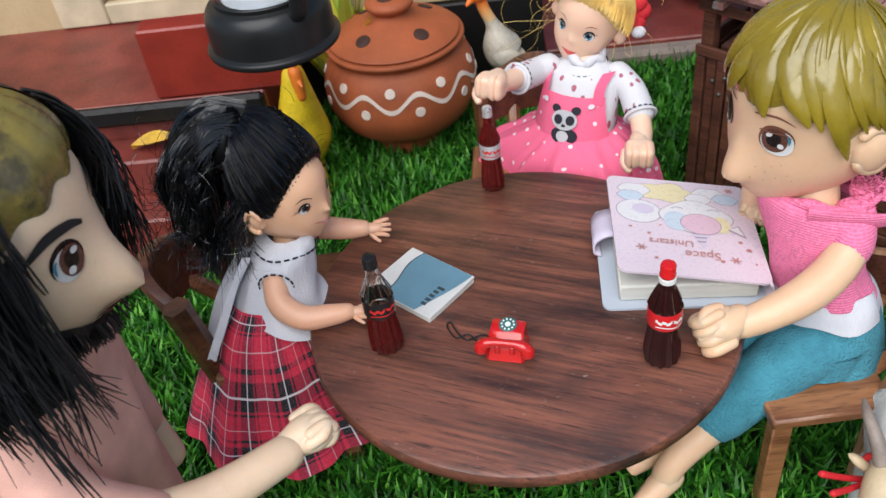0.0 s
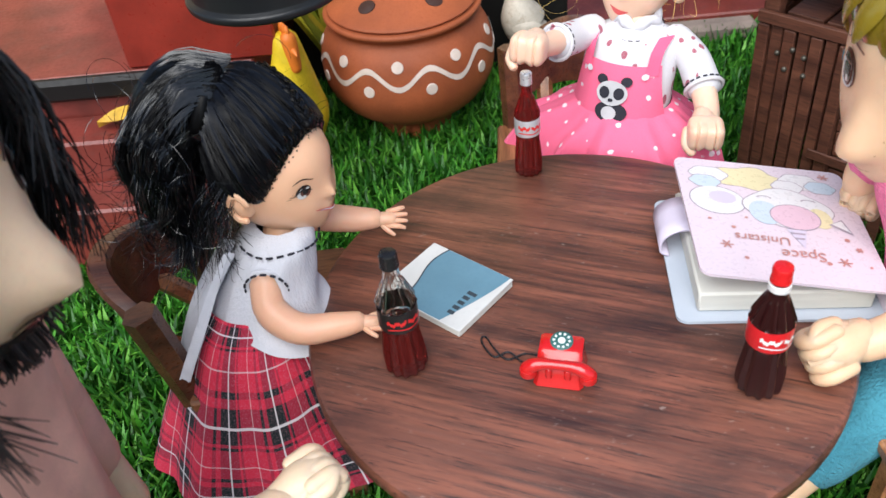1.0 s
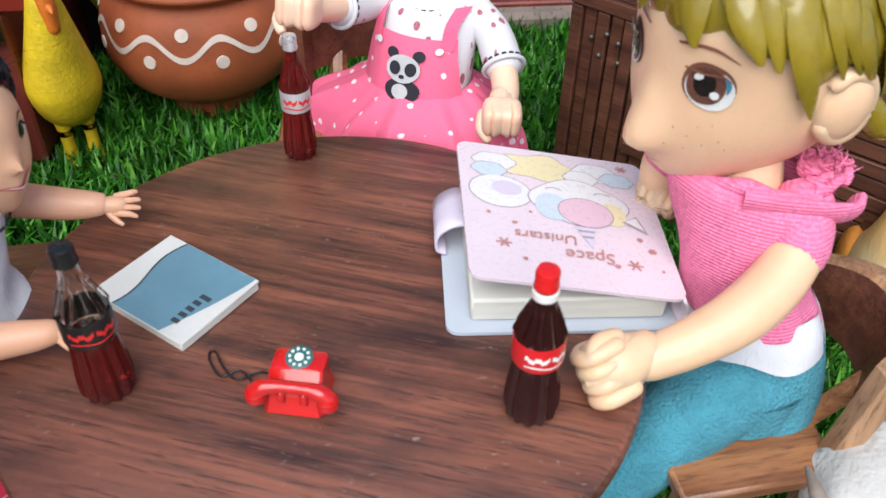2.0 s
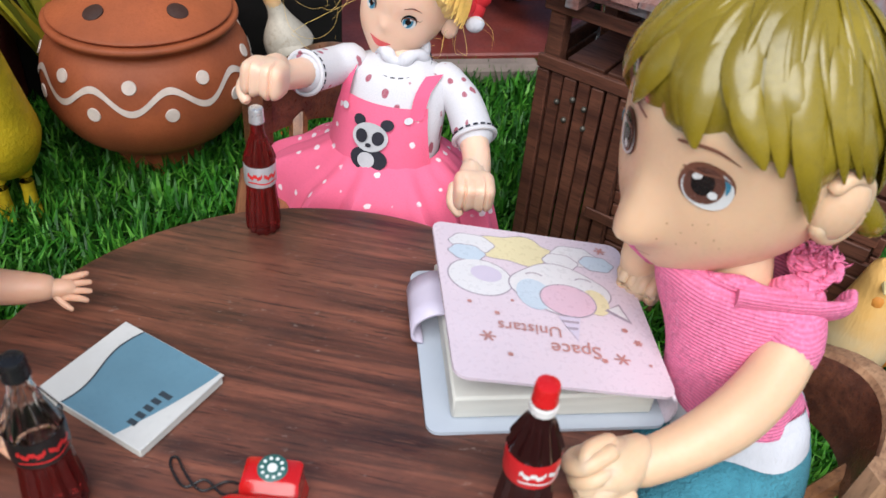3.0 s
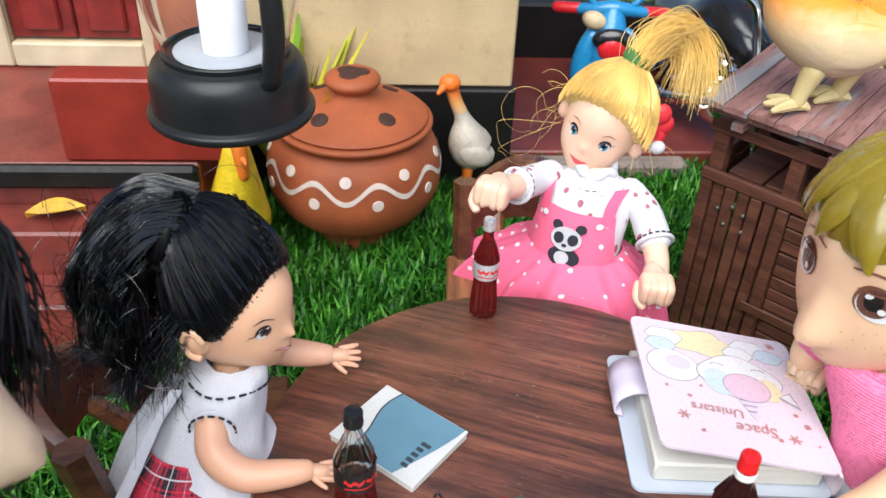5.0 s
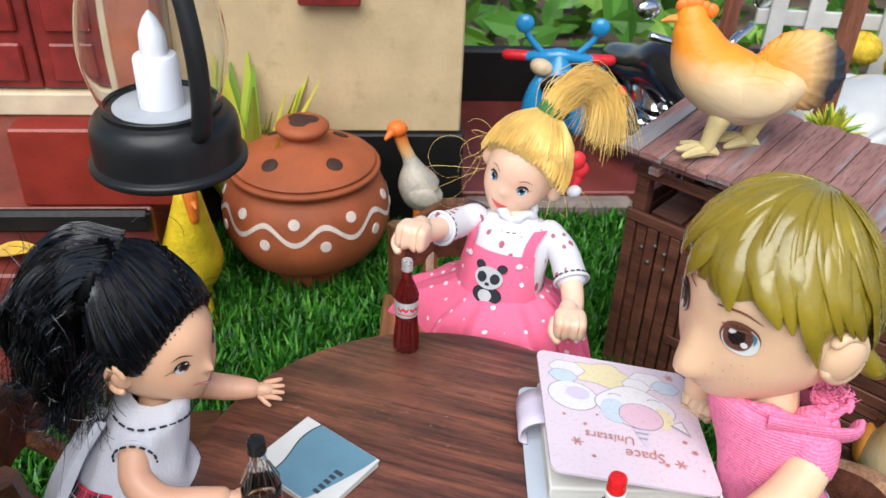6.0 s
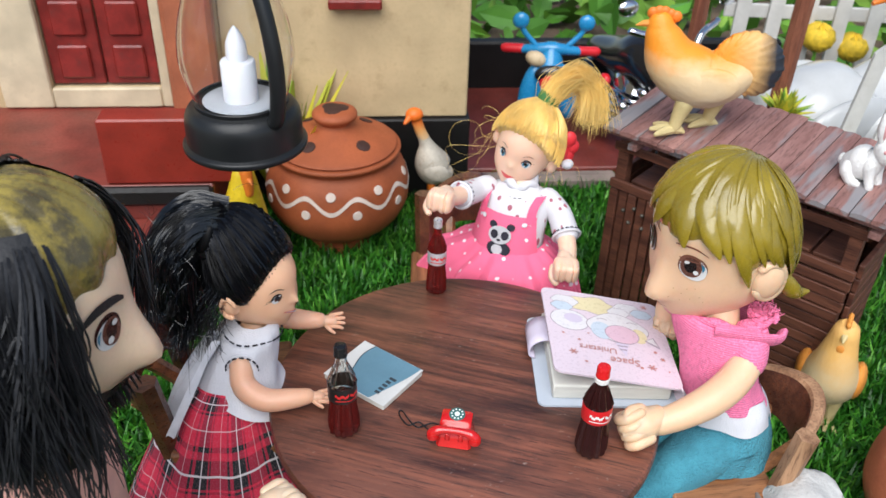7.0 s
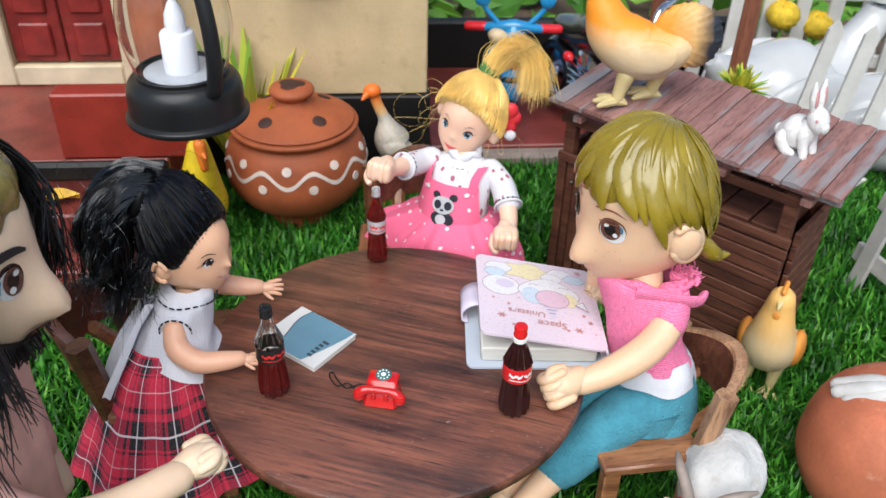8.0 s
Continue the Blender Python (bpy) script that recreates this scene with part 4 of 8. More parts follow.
# rooster on the coop roof; it faces its own -x
rb = thing("rooster_figure", pose(0.131, 0.343, 0.1165, 0, 0, -14), "orange and cream resin rooster standing on the coop roof", "rooster")
bm = bmesh.new()
limb(bm, [(-0.0245, 0, 0.0515, 0.0058), (-0.0225, 0, 0.0455, 0.0085), (-0.016, 0, 0.034, 0.0128), (-0.003, 0, 0.0265, 0.0142), (0.008, 0, 0.0275, 0.0122), (0.0165, 0, 0.031, 0.0085), (0.0225, 0, 0.0335, 0.004)], 24, steps=6)
body = part("body", bm, rooster_paint, rb)
for s in (-1, 1):
    bm = bmesh.new()
    blob(bm, (0.001, s * 0.0118, 0.0275), (0.0135, 0.0028, 0.0085), (0, -12, s * 7), 24)
    part("wing", bm, rooster_paint, rb)
tail_paint = painted("sprayed_tail_resin", (0.7, 0.42, 0.16), (0.87, 0.3, 0.03), (0.02, 0.025, 0.035), 0, 0.008, 0.035)
bm = bmesh.new()


def plume(d):
    """Moulded feathers that fan out over the tail."""
    a = math.atan2(d.z - 0.2, d.x + 0.9)
    out = math.hypot(d.x + 0.9, d.z - 0.2)
    return 1 + 0.016 * math.sin(41 * a + 1.5 * out) + 0.014 * math.sin(67 * a + out) + 0.01 * math.sin(23 * a) - 0.16 * max(0, -d.z) * max(0, 0.6 - d.x)


blob(bm, (0.0178, 0, 0.0345), (0.0165, 0.0062, 0.0165), (0, -10, 0), 96, 0, plume)
part("tail", bm, tail_paint, rb, "fanned tail with dark tips")
bm = bmesh.new()
for k in range(5):
    blob(bm, (-0.0285 + k * 0.0026, 0, 0.0558 + 0.001 * math.sin(k * 1.1)), (0.0028, 0.0015, 0.0028), (0, 15 * (k - 2), 0), 10)
blob(bm, (-0.0285, 0, 0.0445), (0.0018, 0.0016, 0.0042), (0, 0, 0), 10)
part("comb", bm, orange_resin, rb)
bm = bmesh.new()
tube(bm, [(-0.029, 0, 0.051), (-0.0325, 0, 0.0505), (-0.0355, 0, 0.0495)], [0.002, 0.0014, 0.0003], 8)
part("beak", bm, hen_orange, rb)
for s, dx in ((-1, -0.0095), (1, 0.0075)):
    bm = bmesh.new()
    limb(bm, [(dx + 0.002, s * 0.006, 0.016, 0.0046), (dx, s * 0.0062, 0.008, 0.0034), (dx - 0.001, s * 0.0065, 0.003, 0.003)], 10)
    for a in (-35, 0, 35, 180):
        c, sn = math.cos(radians(a)), math.sin(radians(a))
        ln = 0.0105 if a != 180 else 0.0045
        limb(bm, [(dx - 0.001, s * 0.0065, 0.0024, 0.0026), (dx - 0.001 - ln * 0.6 * c, s * 0.0065 + ln * 0.6 * sn, 0.002, 0.0021), (dx - 0.001 - ln * c, s * 0.0065 + ln * sn, 0.0012, 0.0011)], 8, steps=3)
    part("leg", bm, foot_cream, rb)

# hen beside the chair
hen_paint = painted("sprayed_hen_resin", (0.72, 0.55, 0.31), (0.64, 0.54, 0.37), (0.8, 0.46, 0.14), 2, 0.015, 0.066)
hb = thing("hen_figure", pose(0.189, 0.263, -0.009, 0, 0, 55), "cream and orange resin hen standing on the turf", "hen")
bm = bmesh.new()
limb(bm, [(-0.0055, 0, 0.0645, 0.006), (-0.0048, 0, 0.058, 0.0072), (-0.004, 0, 0.047, 0.0098), (-0.001, 0, 0.036, 0.013), (0.006, 0, 0.03, 0.014), (0.014, 0, 0.03, 0.009)], 24, steps=6)
part("body", bm, hen_paint, hb)
for s in (-1, 1):
    bm = bmesh.new()
    blob(bm, (0.007, s * 0.012, 0.031), (0.0125, 0.0042, 0.0095), (0, 40, 0), 20)
    part("wing", bm, hen_orange, hb)
    bm = bmesh.new()
    limb(bm, [(0.003, s * 0.006, 0.02, 0.0042), (0.001, s * 0.006, 0.013, 0.0028), (0, s * 0.006, 0.007, 0.0022)], 10)
    for a in (-35, 0, 35):
        limb(bm, [(0, s * 0.006, 0.0075, 0.0018), (-0.008 * math.cos(radians(a)), s * 0.006 + 0.008 * math.sin(radians(a)), 0.0068, 0.001)], 8, steps=3)
    part("leg", bm, foot_cream, hb)
bm = bmesh.new()
for k in range(4):
    blob(bm, (-0.0085 + k * 0.0024, 0, 0.0703), (0.0022, 0.0013, 0.0018), (0, 0, 0), 10)
blob(bm, (-0.0105, 0, 0.058), (0.0018, 0.0025, 0.0035), (0, 0, 0), 10)
part("comb", bm, hen_orange, hb)
bm = bmesh.new()
tube(bm, [(-0.009, 0, 0.0655), (-0.012, 0, 0.065), (-0.0145, 0, 0.064)], [0.0018, 0.0013, 0.0003], 8)
part("beak", bm, foot_cream, hb)

# yellow rooster between the pot and the steps
yb = thing("yellow_hen_figure", pose(-0.098, 0.392, -0.009, 0, 0, -60), "bright yellow moulded hen on the turf beside the pot", "hen")
bm = bmesh.new()
limb(bm, [(0.003, 0, 0.08, 0.0062), (0.002, 0, 0.07, 0.0085), (-0.001, 0, 0.055, 0.0122), (-0.004, 0, 0.042, 0.0152), (-0.008, 0, 0.033, 0.0125), (-0.017, 0, 0.043, 0.008)], 22, steps=6)
part("body", bm, yellow_resin, yb)
bm = bmesh.new()
for k in range(3):
    blob(bm, (0.001 + k * 0.003, 0, 0.0865), (0.0022, 0.0014, 0.0035), (0, 0, 0), 10)
part("comb", bm, orange_resin, yb)
bm = bmesh.new()
limb(bm, [(0.0072, 0, 0.0835, 0.0036), (0.0086, 0, 0.0775, 0.0032), (0.0092, 0, 0.0705, 0.0026)], 12)
tube(bm, [(0.009, 0, 0.0795), (0.0125, 0, 0.079), (0.0145, 0, 0.078)], [0.0018, 0.0012, 0.0003], 8)
part("face", bm, orange_resin, yb, "orange face, beak and wattle")
for s in (-1, 1):
    bm = bmesh.new()
    limb(bm, [(-0.004, s * 0.005, 0.03, 0.004), (-0.004, s * 0.005, 0.015, 0.0026), (-0.003, s * 0.005, 0.006, 0.003), (0.004, s * 0.005, 0.0055, 0.0016)], 10)
    part("leg", bm, yellow_resin, yb)
    bm = bmesh.new()
    blob(bm, (-0.007, s * 0.0115, 0.042), (0.011, 0.003, 0.0085), (0, -25, 0), 18)
    part("wing", bm, yellow_resin, yb)

# white duck by the plinth
duck_white = mat("duck_white_resin", (0.5, 0.45, 0.37), 0.55, 0.2, 80, 600, 0.4, 0.0006, dirt=(0.3, 0.23, 0.16))
duck_head = painted("sprayed_duck_head", (0.75, 0.34, 0.1), (0.62, 0.48, 0.28), (0.8, 0.16, 0.015), 2, 0.066, 0.082)
db = thing("duck_figure", pose(0.008, 0.456, -0.009), "white moulded duck with orange head and legs", "duck")
bm = bmesh.new()
limb(bm, [(-0.0065, 0, 0.08, 0.0026), (-0.004, 0, 0.072, 0.003), (0.0, 0, 0.063, 0.0045), (0.003, 0, 0.052, 0.0105), (0.007, 0, 0.044, 0.011), (0.012, 0, 0.042, 0.006)], 20, steps=6)
part("body", bm, duck_white, db)
bm = bmesh.new()
blob(bm, (-0.0075, -0.001, 0.083), (0.0055, 0.0048, 0.0045), (0, 0, 0), 18)
tube(bm, [(-0.011, -0.004, 0.082), (-0.014, -0.008, 0.08)], [0.0022, 0.0008], 8)
limb(bm, [(-0.0068, 0, 0.081, 0.0034), (-0.004, 0, 0.0725, 0.0034), (-0.0015, 0, 0.067, 0.0036)], 12)
part("head", bm, duck_head, db, "orange head with beak and tan neck")
for s in (-1, 1):
    bm = bmesh.new()
    limb(bm, [(0.004, s * 0.005, 0.036, 0.0025), (0.003, s * 0.0055, 0.02, 0.0016), (0.003, s * 0.0058, 0.006, 0.002), (-0.003, s * 0.0065, 0.005, 0.0014)], 8)
    part("leg", bm, orange_resin, db)
    bm = bmesh.new()
    blob(bm, (0.007, s * 0.0095, 0.046), (0.009, 0.003, 0.006), (0, 15, 0), 16)
    part("wing", bm, duck_white, db)

# white rabbit on the roof
rabbit_white = mat("rabbit_white_resin", (0.74, 0.73, 0.71), 0.6, 0.08, 160, 900, 0.6, 0.0008, dirt=(0.55, 0.52, 0.48))
ra = thing("rabbit_figure", pose(0.19, 0.291, 0.1148, 0, 0, -58) @ Matrix.Diagonal((0.74, 0.92, 1.08, 1)), "white resin rabbit with pink ears on the roof", "rabbit")
bm = bmesh.new()
limb(bm, [(-0.008, 0, 0.0065, 0.0062), (-0.003, 0, 0.0085, 0.0078), (0.003, 0, 0.0095, 0.0068), (0.0065, 0, 0.0135, 0.0048)], 20, steps=5)
blob(bm, (0.009, 0, 0.0168), (0.0068, 0.0054, 0.0055), (0, 25, 0), 20)
blob(bm, (0.0135, 0, 0.0148), (0.0034, 0.0032, 0.0028), (0, 25, 0), 14)
blob(bm, (-0.014, 0, 0.007), (0.0026, 0.0026, 0.0026), (0, 0, 0), 12)
part("body", bm, rabbit_white, ra)
for s in (-1, 1):
    bm = bmesh.new()
    limb(bm, [(0.0065, s * 0.002, 0.0195, 0.0018), (0.005, s * 0.0032, 0.026, 0.0026), (0.0042, s * 0.004, 0.032, 0.0011)], 10)
    ear = part("ear", bm, rabbit_white, ra)
    bm = bmesh.new()
    blob(bm, (0.0069, s * 0.0034, 0.0262), (0.0009, 0.0014, 0.0042), (0, -12, 0), 10)
    part("ear_lining", bm, pink_ear, ear)
    bm = bmesh.new()
    limb(bm, [(0.005, s * 0.0036, 0.0095, 0.004), (0.0068, s * 0.0038, 0.005, 0.0028), (0.0085, s * 0.0038, 0.0014, 0.0024)], 10)
    part("front_leg", bm, rabbit_white, ra)
    bm = bmesh.new()
    limb(bm, [(-0.006, s * 0.006, 0.006, 0.0042), (-0.002, s * 0.0068, 0.0022, 0.0026), (0.003, s * 0.0068, 0.0016, 0.0016)], 10)
    part("hind_leg", bm, rabbit_white, ra)
    bm = bmesh.new()
    blob(bm, (0.0115, s * 0.0046, 0.018), (0.0011, 0.0007, 0.0008), (0, 0, 0), 8)
    part("eye", bm, pink_ear, ra)

# goat at the chair
chalk_white = mat("chalky_white_resin", (0.52, 0.51, 0.49), 0.8, 0.1, 90, 500, 0.6, 0.001, dirt=(0.4, 0.36, 0.32))
ga = thing("goat_figure", pose(0.1235, 0.1645, -0.0085, 0, 0, 228), "white resin goat with grey horns and red cord", "goat")
bm = bmesh.new()
limb(bm, [(-0.02, 0, 0.05, 0.009), (-0.012, 0, 0.052, 0.0145), (0.0, 0, 0.05, 0.0145), (0.01, 0, 0.049, 0.0105), (0.018, 0, 0.05, 0.007)], 22, steps=6)
for v in bm.verts:
    v.co += v.co.normalized() * 0.0011 * (math.sin(310 * v.co.x + 2) * math.sin(270 * v.co.y) + math.sin(520 * v.co.z + 400 * v.co.x))
part("body", bm, chalk_white, ga)
bm = bmesh.new()
limb(bm, [(0.018, 0, 0.052, 0.006), (0.024, 0, 0.053, 0.0062), (0.031, 0, 0.047, 0.0045), (0.036, 0, 0.0425, 0.0034)], 16)
part("head", bm, hen_cream, ga)
for s in (-1, 1):
    bm = bmesh.new()
    limb(bm, [(0.021, s * 0.003, 0.058, 0.0024), (0.019, s * 0.0065, 0.0645, 0.0022), (0.014, s * 0.0115, 0.067, 0.0017), (0.007, s * 0.015, 0.065, 0.0007)], 12)
    part("horn", bm, horn_mat, ga, "ridged grey horn")
    bm = bmesh.new()
    blob(bm, (0.019, s * 0.0085, 0.0515), (0.002, 0.0045, 0.0015), (s * 20, 0, 0), 12)
    part("ear", bm, hen_cream, ga)
    for x0 in (-0.014, 0.01):
        bm = bmesh.new()
        limb(bm, [(x0, s * 0.007, 0.042, 0.0045), (x0, s * 0.0075, 0.02, 0.003), (x0, s * 0.0075, 0.003, 0.0032)], 10)
        part("leg", bm, white_resin, ga)
bm = bmesh.new()
tube(bm, [(0.0165 + 0.002 * math.sin(a), 0.0082 * math.cos(a), 0.0505 + 0.0085 * math.sin(a)) for a in np.linspace(0, 2 * math.pi, 25)], 0.0011, 8)
limb(bm, [(0.018, -0.006, 0.044, 0.001), (0.026, -0.011, 0.05, 0.001), (0.033, -0.0155, 0.056, 0.0011)], 8)
limb(bm, [(0.018, -0.005, 0.044, 0.001), (0.028, -0.008, 0.049, 0.001), (0.036, -0.0105, 0.054, 0.0011)], 8)
part("cord", bm, string_red, ga, "red cord round the neck")

# clay pot with white ornament
cp = thing("clay_pot", pose(0.2145, 0.193, -0.0095), "plain round clay pot with a white leaf ornament", "pot")
bm = bmesh.new()
lathe(bm, smooth_path([(0.016, 0), (0.028, 0.006), (0.0365, 0.022), (0.0375, 0.034), (0.034, 0.05), (0.024, 0.062), (0.012, 0.0668), (0.002, 0.068)], 4), 56)
part("body", bm, clay_pale, cp)
bm = bmesh.new()
for k, (dx, dy, ln) in enumerate(((0, 0, 0.016), (0.002, -0.0035, 0.015), (0.001, 0.003, 0.012))):
    limb(bm, [(-0.003 + dx, -0.003 + 0.6 * dy, 0.0665, 0.0036), (-0.014 + dx, 0.004 + dy, 0.0648, 0.0048), (-0.023 + dx - 0.2 * ln, 0.011 + dy * 1.4, 0.0585, 0.003)], 12)
part("ornament", bm, white_resin, cp, "white moulded leaf ornament")

# ---- scooter and motorbike in the yard ----
sc = thing("toy_scooter", pose(0.103, 0.548, 0.0062, 0, 0, -8) @ Matrix.Scale(0.9, 4), "blue toy scooter with red grips and round mirrors", "scooter")
bm = bmesh.new()
limb(bm, [(0, 0, 0.082, 0.0075), (0, -0.003, 0.07, 0.011), (0, -0.006, 0.055, 0.0135), (0, -0.006, 0.035, 0.012), (0, 0.0, 0.018, 0.008)], 20)
limb(bm, [(0, 0.01, 0.02, 0.009), (0, 0.03, 0.022, 0.011), (0, 0.055, 0.03, 0.012), (0, 0.075, 0.028, 0.008)], 18)
part("body", bm, scooter_blue, sc)
bm = bmesh.new()
limb(bm, [(-0.021, 0.002, 0.081, 0.0036), (0, -0.002, 0.084, 0.0048), (0.021, 0.002, 0.081, 0.0036)], 14)
part("handlebar", bm, scooter_blue, sc)
for s in (-1, 1):
    bm = bmesh.new()
    limb(bm, [(s * 0.022, 0.003, 0.081, 0.0038), (s * 0.036, 0.006, 0.08, 0.0038)], 14)
    part("grip", bm, grip_red, sc)
    bm = bmesh.new()
    limb(bm, [(s * 0.012, 0, 0.085, 0.0022), (s * 0.021, 0.001, 0.094, 0.0022), (s * 0.0245, 0.001, 0.1, 0.0022)], 10)
    blob(bm, (s * 0.0255, 0, 0.1045), (0.0065, 0.0035, 0.0065), (0, 0, 0), 18)
    part("mirror", bm, scooter_blue, sc)
for q in (-1, 1):
    bm = bmesh.new()
    blob(bm, (q * 0.0145, -0.007, 0.05), (0.0085, 0.007, 0.0235), (0, q * -10, 0), 20)
    part("leg_shield", bm, scooter_blue, sc)
bm = bmesh.new()
blob(bm, (-0.012, -0.009, 0.0775), (0.0085, 0.006, 0.006), (0, 20, 0), 16)
part("cream_lamp", bm, hen_cream, sc)
bm = bmesh.new()
blob(bm, (0.001, -0.017, 0.062), (0.0095, 0.005, 0.009), (0, 0, 0), 20)
part("front_light", bm, grip_red, sc)
bm = bmesh.new()
blob(bm, (0.001, -0.0155, 0.067), (0.0135, 0.005, 0.008), (0, 0, 0), 18)
part("dark_panel", bm, bike_black, sc)
for y in (-0.012, 0.062):
    bm = bmesh.new()
    lathe(bm, [(0.006, -0.004), (0.012, -0.004), (0.0135, -0.002), (0.0135, 0.002), (0.012, 0.004), (0.006, 0.004)], 28, pose(0, y, 0.0137, 0, 90, 0))
    part("wheel", bm, bike_black, sc)
bm = bmesh.new()
blob(bm, (0, 0.045, 0.046), (0.011, 0.024, 0.006), (0, 0, 0), 18)
part("saddle", bm, hen_cream, sc)

mb = thing("toy_motorbike", pose(0.168, 0.535, 0.0062, 0, 0, 18) @ Matrix.Scale(1.3, 4), "black and chrome toy motorbike in the yard", "motorbike")
bm = bmesh.new()
limb(bm, [(0, -0.02, 0.05, 0.01), (0, 0.0, 0.056, 0.0125), (0, 0.02, 0.05, 0.011), (0, 0.045, 0.046, 0.0075)], 18)
part("tank", bm, bike_black, mb)
bm = bmesh.new()
limb(bm, [(0, -0.008, 0.02, 0.011), (0, 0.0, 0.03, 0.0125), (0, 0.01, 0.038, 0.01)], 16)
part("engine", bm, chrome, mb)
for k in range(5):
    bm = bmesh.new()
    box(bm, (-0.0135, -0.013, 0.02 + k * 0.004), (0.0135, 0.015, 0.0215 + k * 0.004), 0.0005)
    part("cooling_fin", bm, chrome, mb)
for y in (-0.04, 0.045):
    bm = bmesh.new()
    lathe(bm, [(0.013, -0.005), (0.0175, -0.005), (0.0195, -0.002), (0.0195, 0.002), (0.0175, 0.005), (0.013, 0.005), (0.013, -0.005)], 32, pose(0, y, 0.0197, 0, 90, 0), caps=False)
    w = part("tyre", bm, bike_black, mb)
    bm = bmesh.new()
    lathe(bm, [(0.013, -0.002), (0.0132, 0.002), (0.004, 0.003), (0.004, -0.003), (0.013, -0.002)], 24, pose(0, y, 0.0197, 0, 90, 0), caps=False)
    part("rim", bm, chrome, w)
for s in (-1, 1):
    bm = bmesh.new()
    limb(bm, [(s * 0.008, -0.041, 0.02, 0.0018), (s * 0.008, -0.03, 0.06, 0.0018), (s * 0.012, -0.026, 0.075, 0.0018), (s * 0.026, -0.02, 0.08, 0.002)], 10)
    part("fork", bm, chrome, mb)
    bm = bmesh.new()
    blob(bm, (s * 0.03, -0.02, 0.092), (0.006, 0.002, 0.0042), (0, 0, 0), 14)
    part("mirror", bm, chrome, mb)
    bm = bmesh.new()
    limb(bm, [(s * 0.012, -0.01, 0.024, 0.003), (s * 0.014, 0.02, 0.014, 0.0032), (s * 0.014, 0.055, 0.018, 0.0036)], 12)
    part("exhaust", bm, chrome, mb)
bm = bmesh.new()
blob(bm, (0, -0.04, 0.066), (0.009, 0.007, 0.009), (0, 0, 0), 20)
part("headlight", bm, chrome, mb)
for k in range(12):
    a = k * 2.4
    bm = bmesh.new()
    blob(bm, (0.014 * math.cos(a), 0.004 * k - 0.02, 0.034 + 0.014 * math.sin(a)), (0.003, 0.004, 0.003), (0, 0, 0), 10)
    part("fitting", bm, chrome if k % 3 else grip_red, mb)

# ---- posts, fence, white geese, plants ----
sh = thing("shelter_posts", pose(0.24, 0.475, -0.011), "reddish brown wooden shelter frame behind the coop", "frame")
for xx, yy in ((0.0, 0.0), (-0.028, 0.09)):
    bm = bmesh.new()
    tube(bm, [(xx, yy, 0), (xx + 0.004, yy, 0.3)], 0.0058, 8)
    part("post", bm, post_wood, sh)
bm = bmesh.new()
tube(bm, [(0.006, -0.01, 0.305), (-0.026, 0.1, 0.305)], 0.006, 8)
part("beam", bm, post_wood, sh)


def fence_run(m, n, step, label, material, tall=0.115, wide=0.011, at=(0.3, 0.78)):
    th = thing("picket_fence", m, label, "fence")
    for z in (tall * at[0], tall * at[1]):
        b = bmesh.new()
        box(b, (-0.008, 0.0025, z), (n * step, 0.006, z + 0.011), 0.0006)
        part("rail", b, material, th, smooth=False)
    for k in range(n):
        b = bmesh.new()
        x0 = k * step
        rings_to_faces(b, [[Vector((x0 + px, y, pz)) for px, pz in ((0, 0), (wide, 0), (wide, tall - 0.006), (wide / 2, tall), (0, tall - 0.006))] for y in (-0.001, 0.002)])
        part("picket", b, material, th, smooth=False)
    return th


fence_run(pose(0.265, 0.62, -0.011, 0, 0, -8), 9, 0.026, "white painted toy picket fence at the back", white_paint)
fence_run(pose(0.2705, 0.457, -0.0115, 0, 7, -6), 3, 0.0235, "white painted toy picket fence leaning beside the coop", white_paint, 0.13, 0.0095, (0.1, 0.34))
fence_run(pose(0.276, 0.345, -0.011, -10, 0, -78), 3, 0.042, "grey weathered toy picket fence beside the coop", grey_paint, 0.07, 0.009)


def goose(m, label, s=1.0):
    th = thing("goose_figure", m, label, "goose", "white geese behind the coop")
    b = bmesh.new()
    limb(b, [(-0.042 * s, 0, 0.05 * s, 0.006 * s), (-0.025 * s, 0, 0.036 * s, 0.02 * s), (0, 0, 0.031 * s, 0.027 * s), (0.022 * s, 0, 0.034 * s, 0.021 * s), (0.036 * s, 0, 0.05 * s, 0.011 * s)], 28, steps=7)
    part("body", b, white_glaze, th)
    b = bmesh.new()
    limb(b, [(0.034 * s, 0, 0.05 * s, 0.01 * s), (0.046 * s, 0, 0.068 * s, 0.008 * s), (0.044 * s, 0, 0.086 * s, 0.0075 * s), (0.034 * s, 0, 0.094 * s, 0.0085 * s), (0.024 * s, 0, 0.09 * s, 0.006 * s)], 18, steps=6)
    part("neck", b, white_glaze, th)
    for q in (-1, 1):
        b = bmesh.new()
        blob(b, (-0.006 * s, q * 0.024 * s, 0.036 * s), (0.026 * s, 0.006 * s, 0.014 * s), (0, -12, 0), 22)
        part("wing", b, white_glaze, th)
    b = bmesh.new()
    tube(b, [(0.022 * s, 0, 0.09 * s), (0.012 * s, 0, 0.086 * s)], [0.0035 * s, 0.001 * s], 10)
    part("beak", b, orange_resin, th)
    return th


goose(pose(0.306, 0.53, -0.0115, 0, 0, 14), "large white glazed goose with folded wings", 1.5)
goose(pose(0.366, 0.49, -0.0115, 0, 0, -22), "white glazed goose before the back fence", 1.3)
goose(pose(0.376, 0.43, -0.0115, 0, 0, 60), "small white glazed goose on the turf", 0.6)


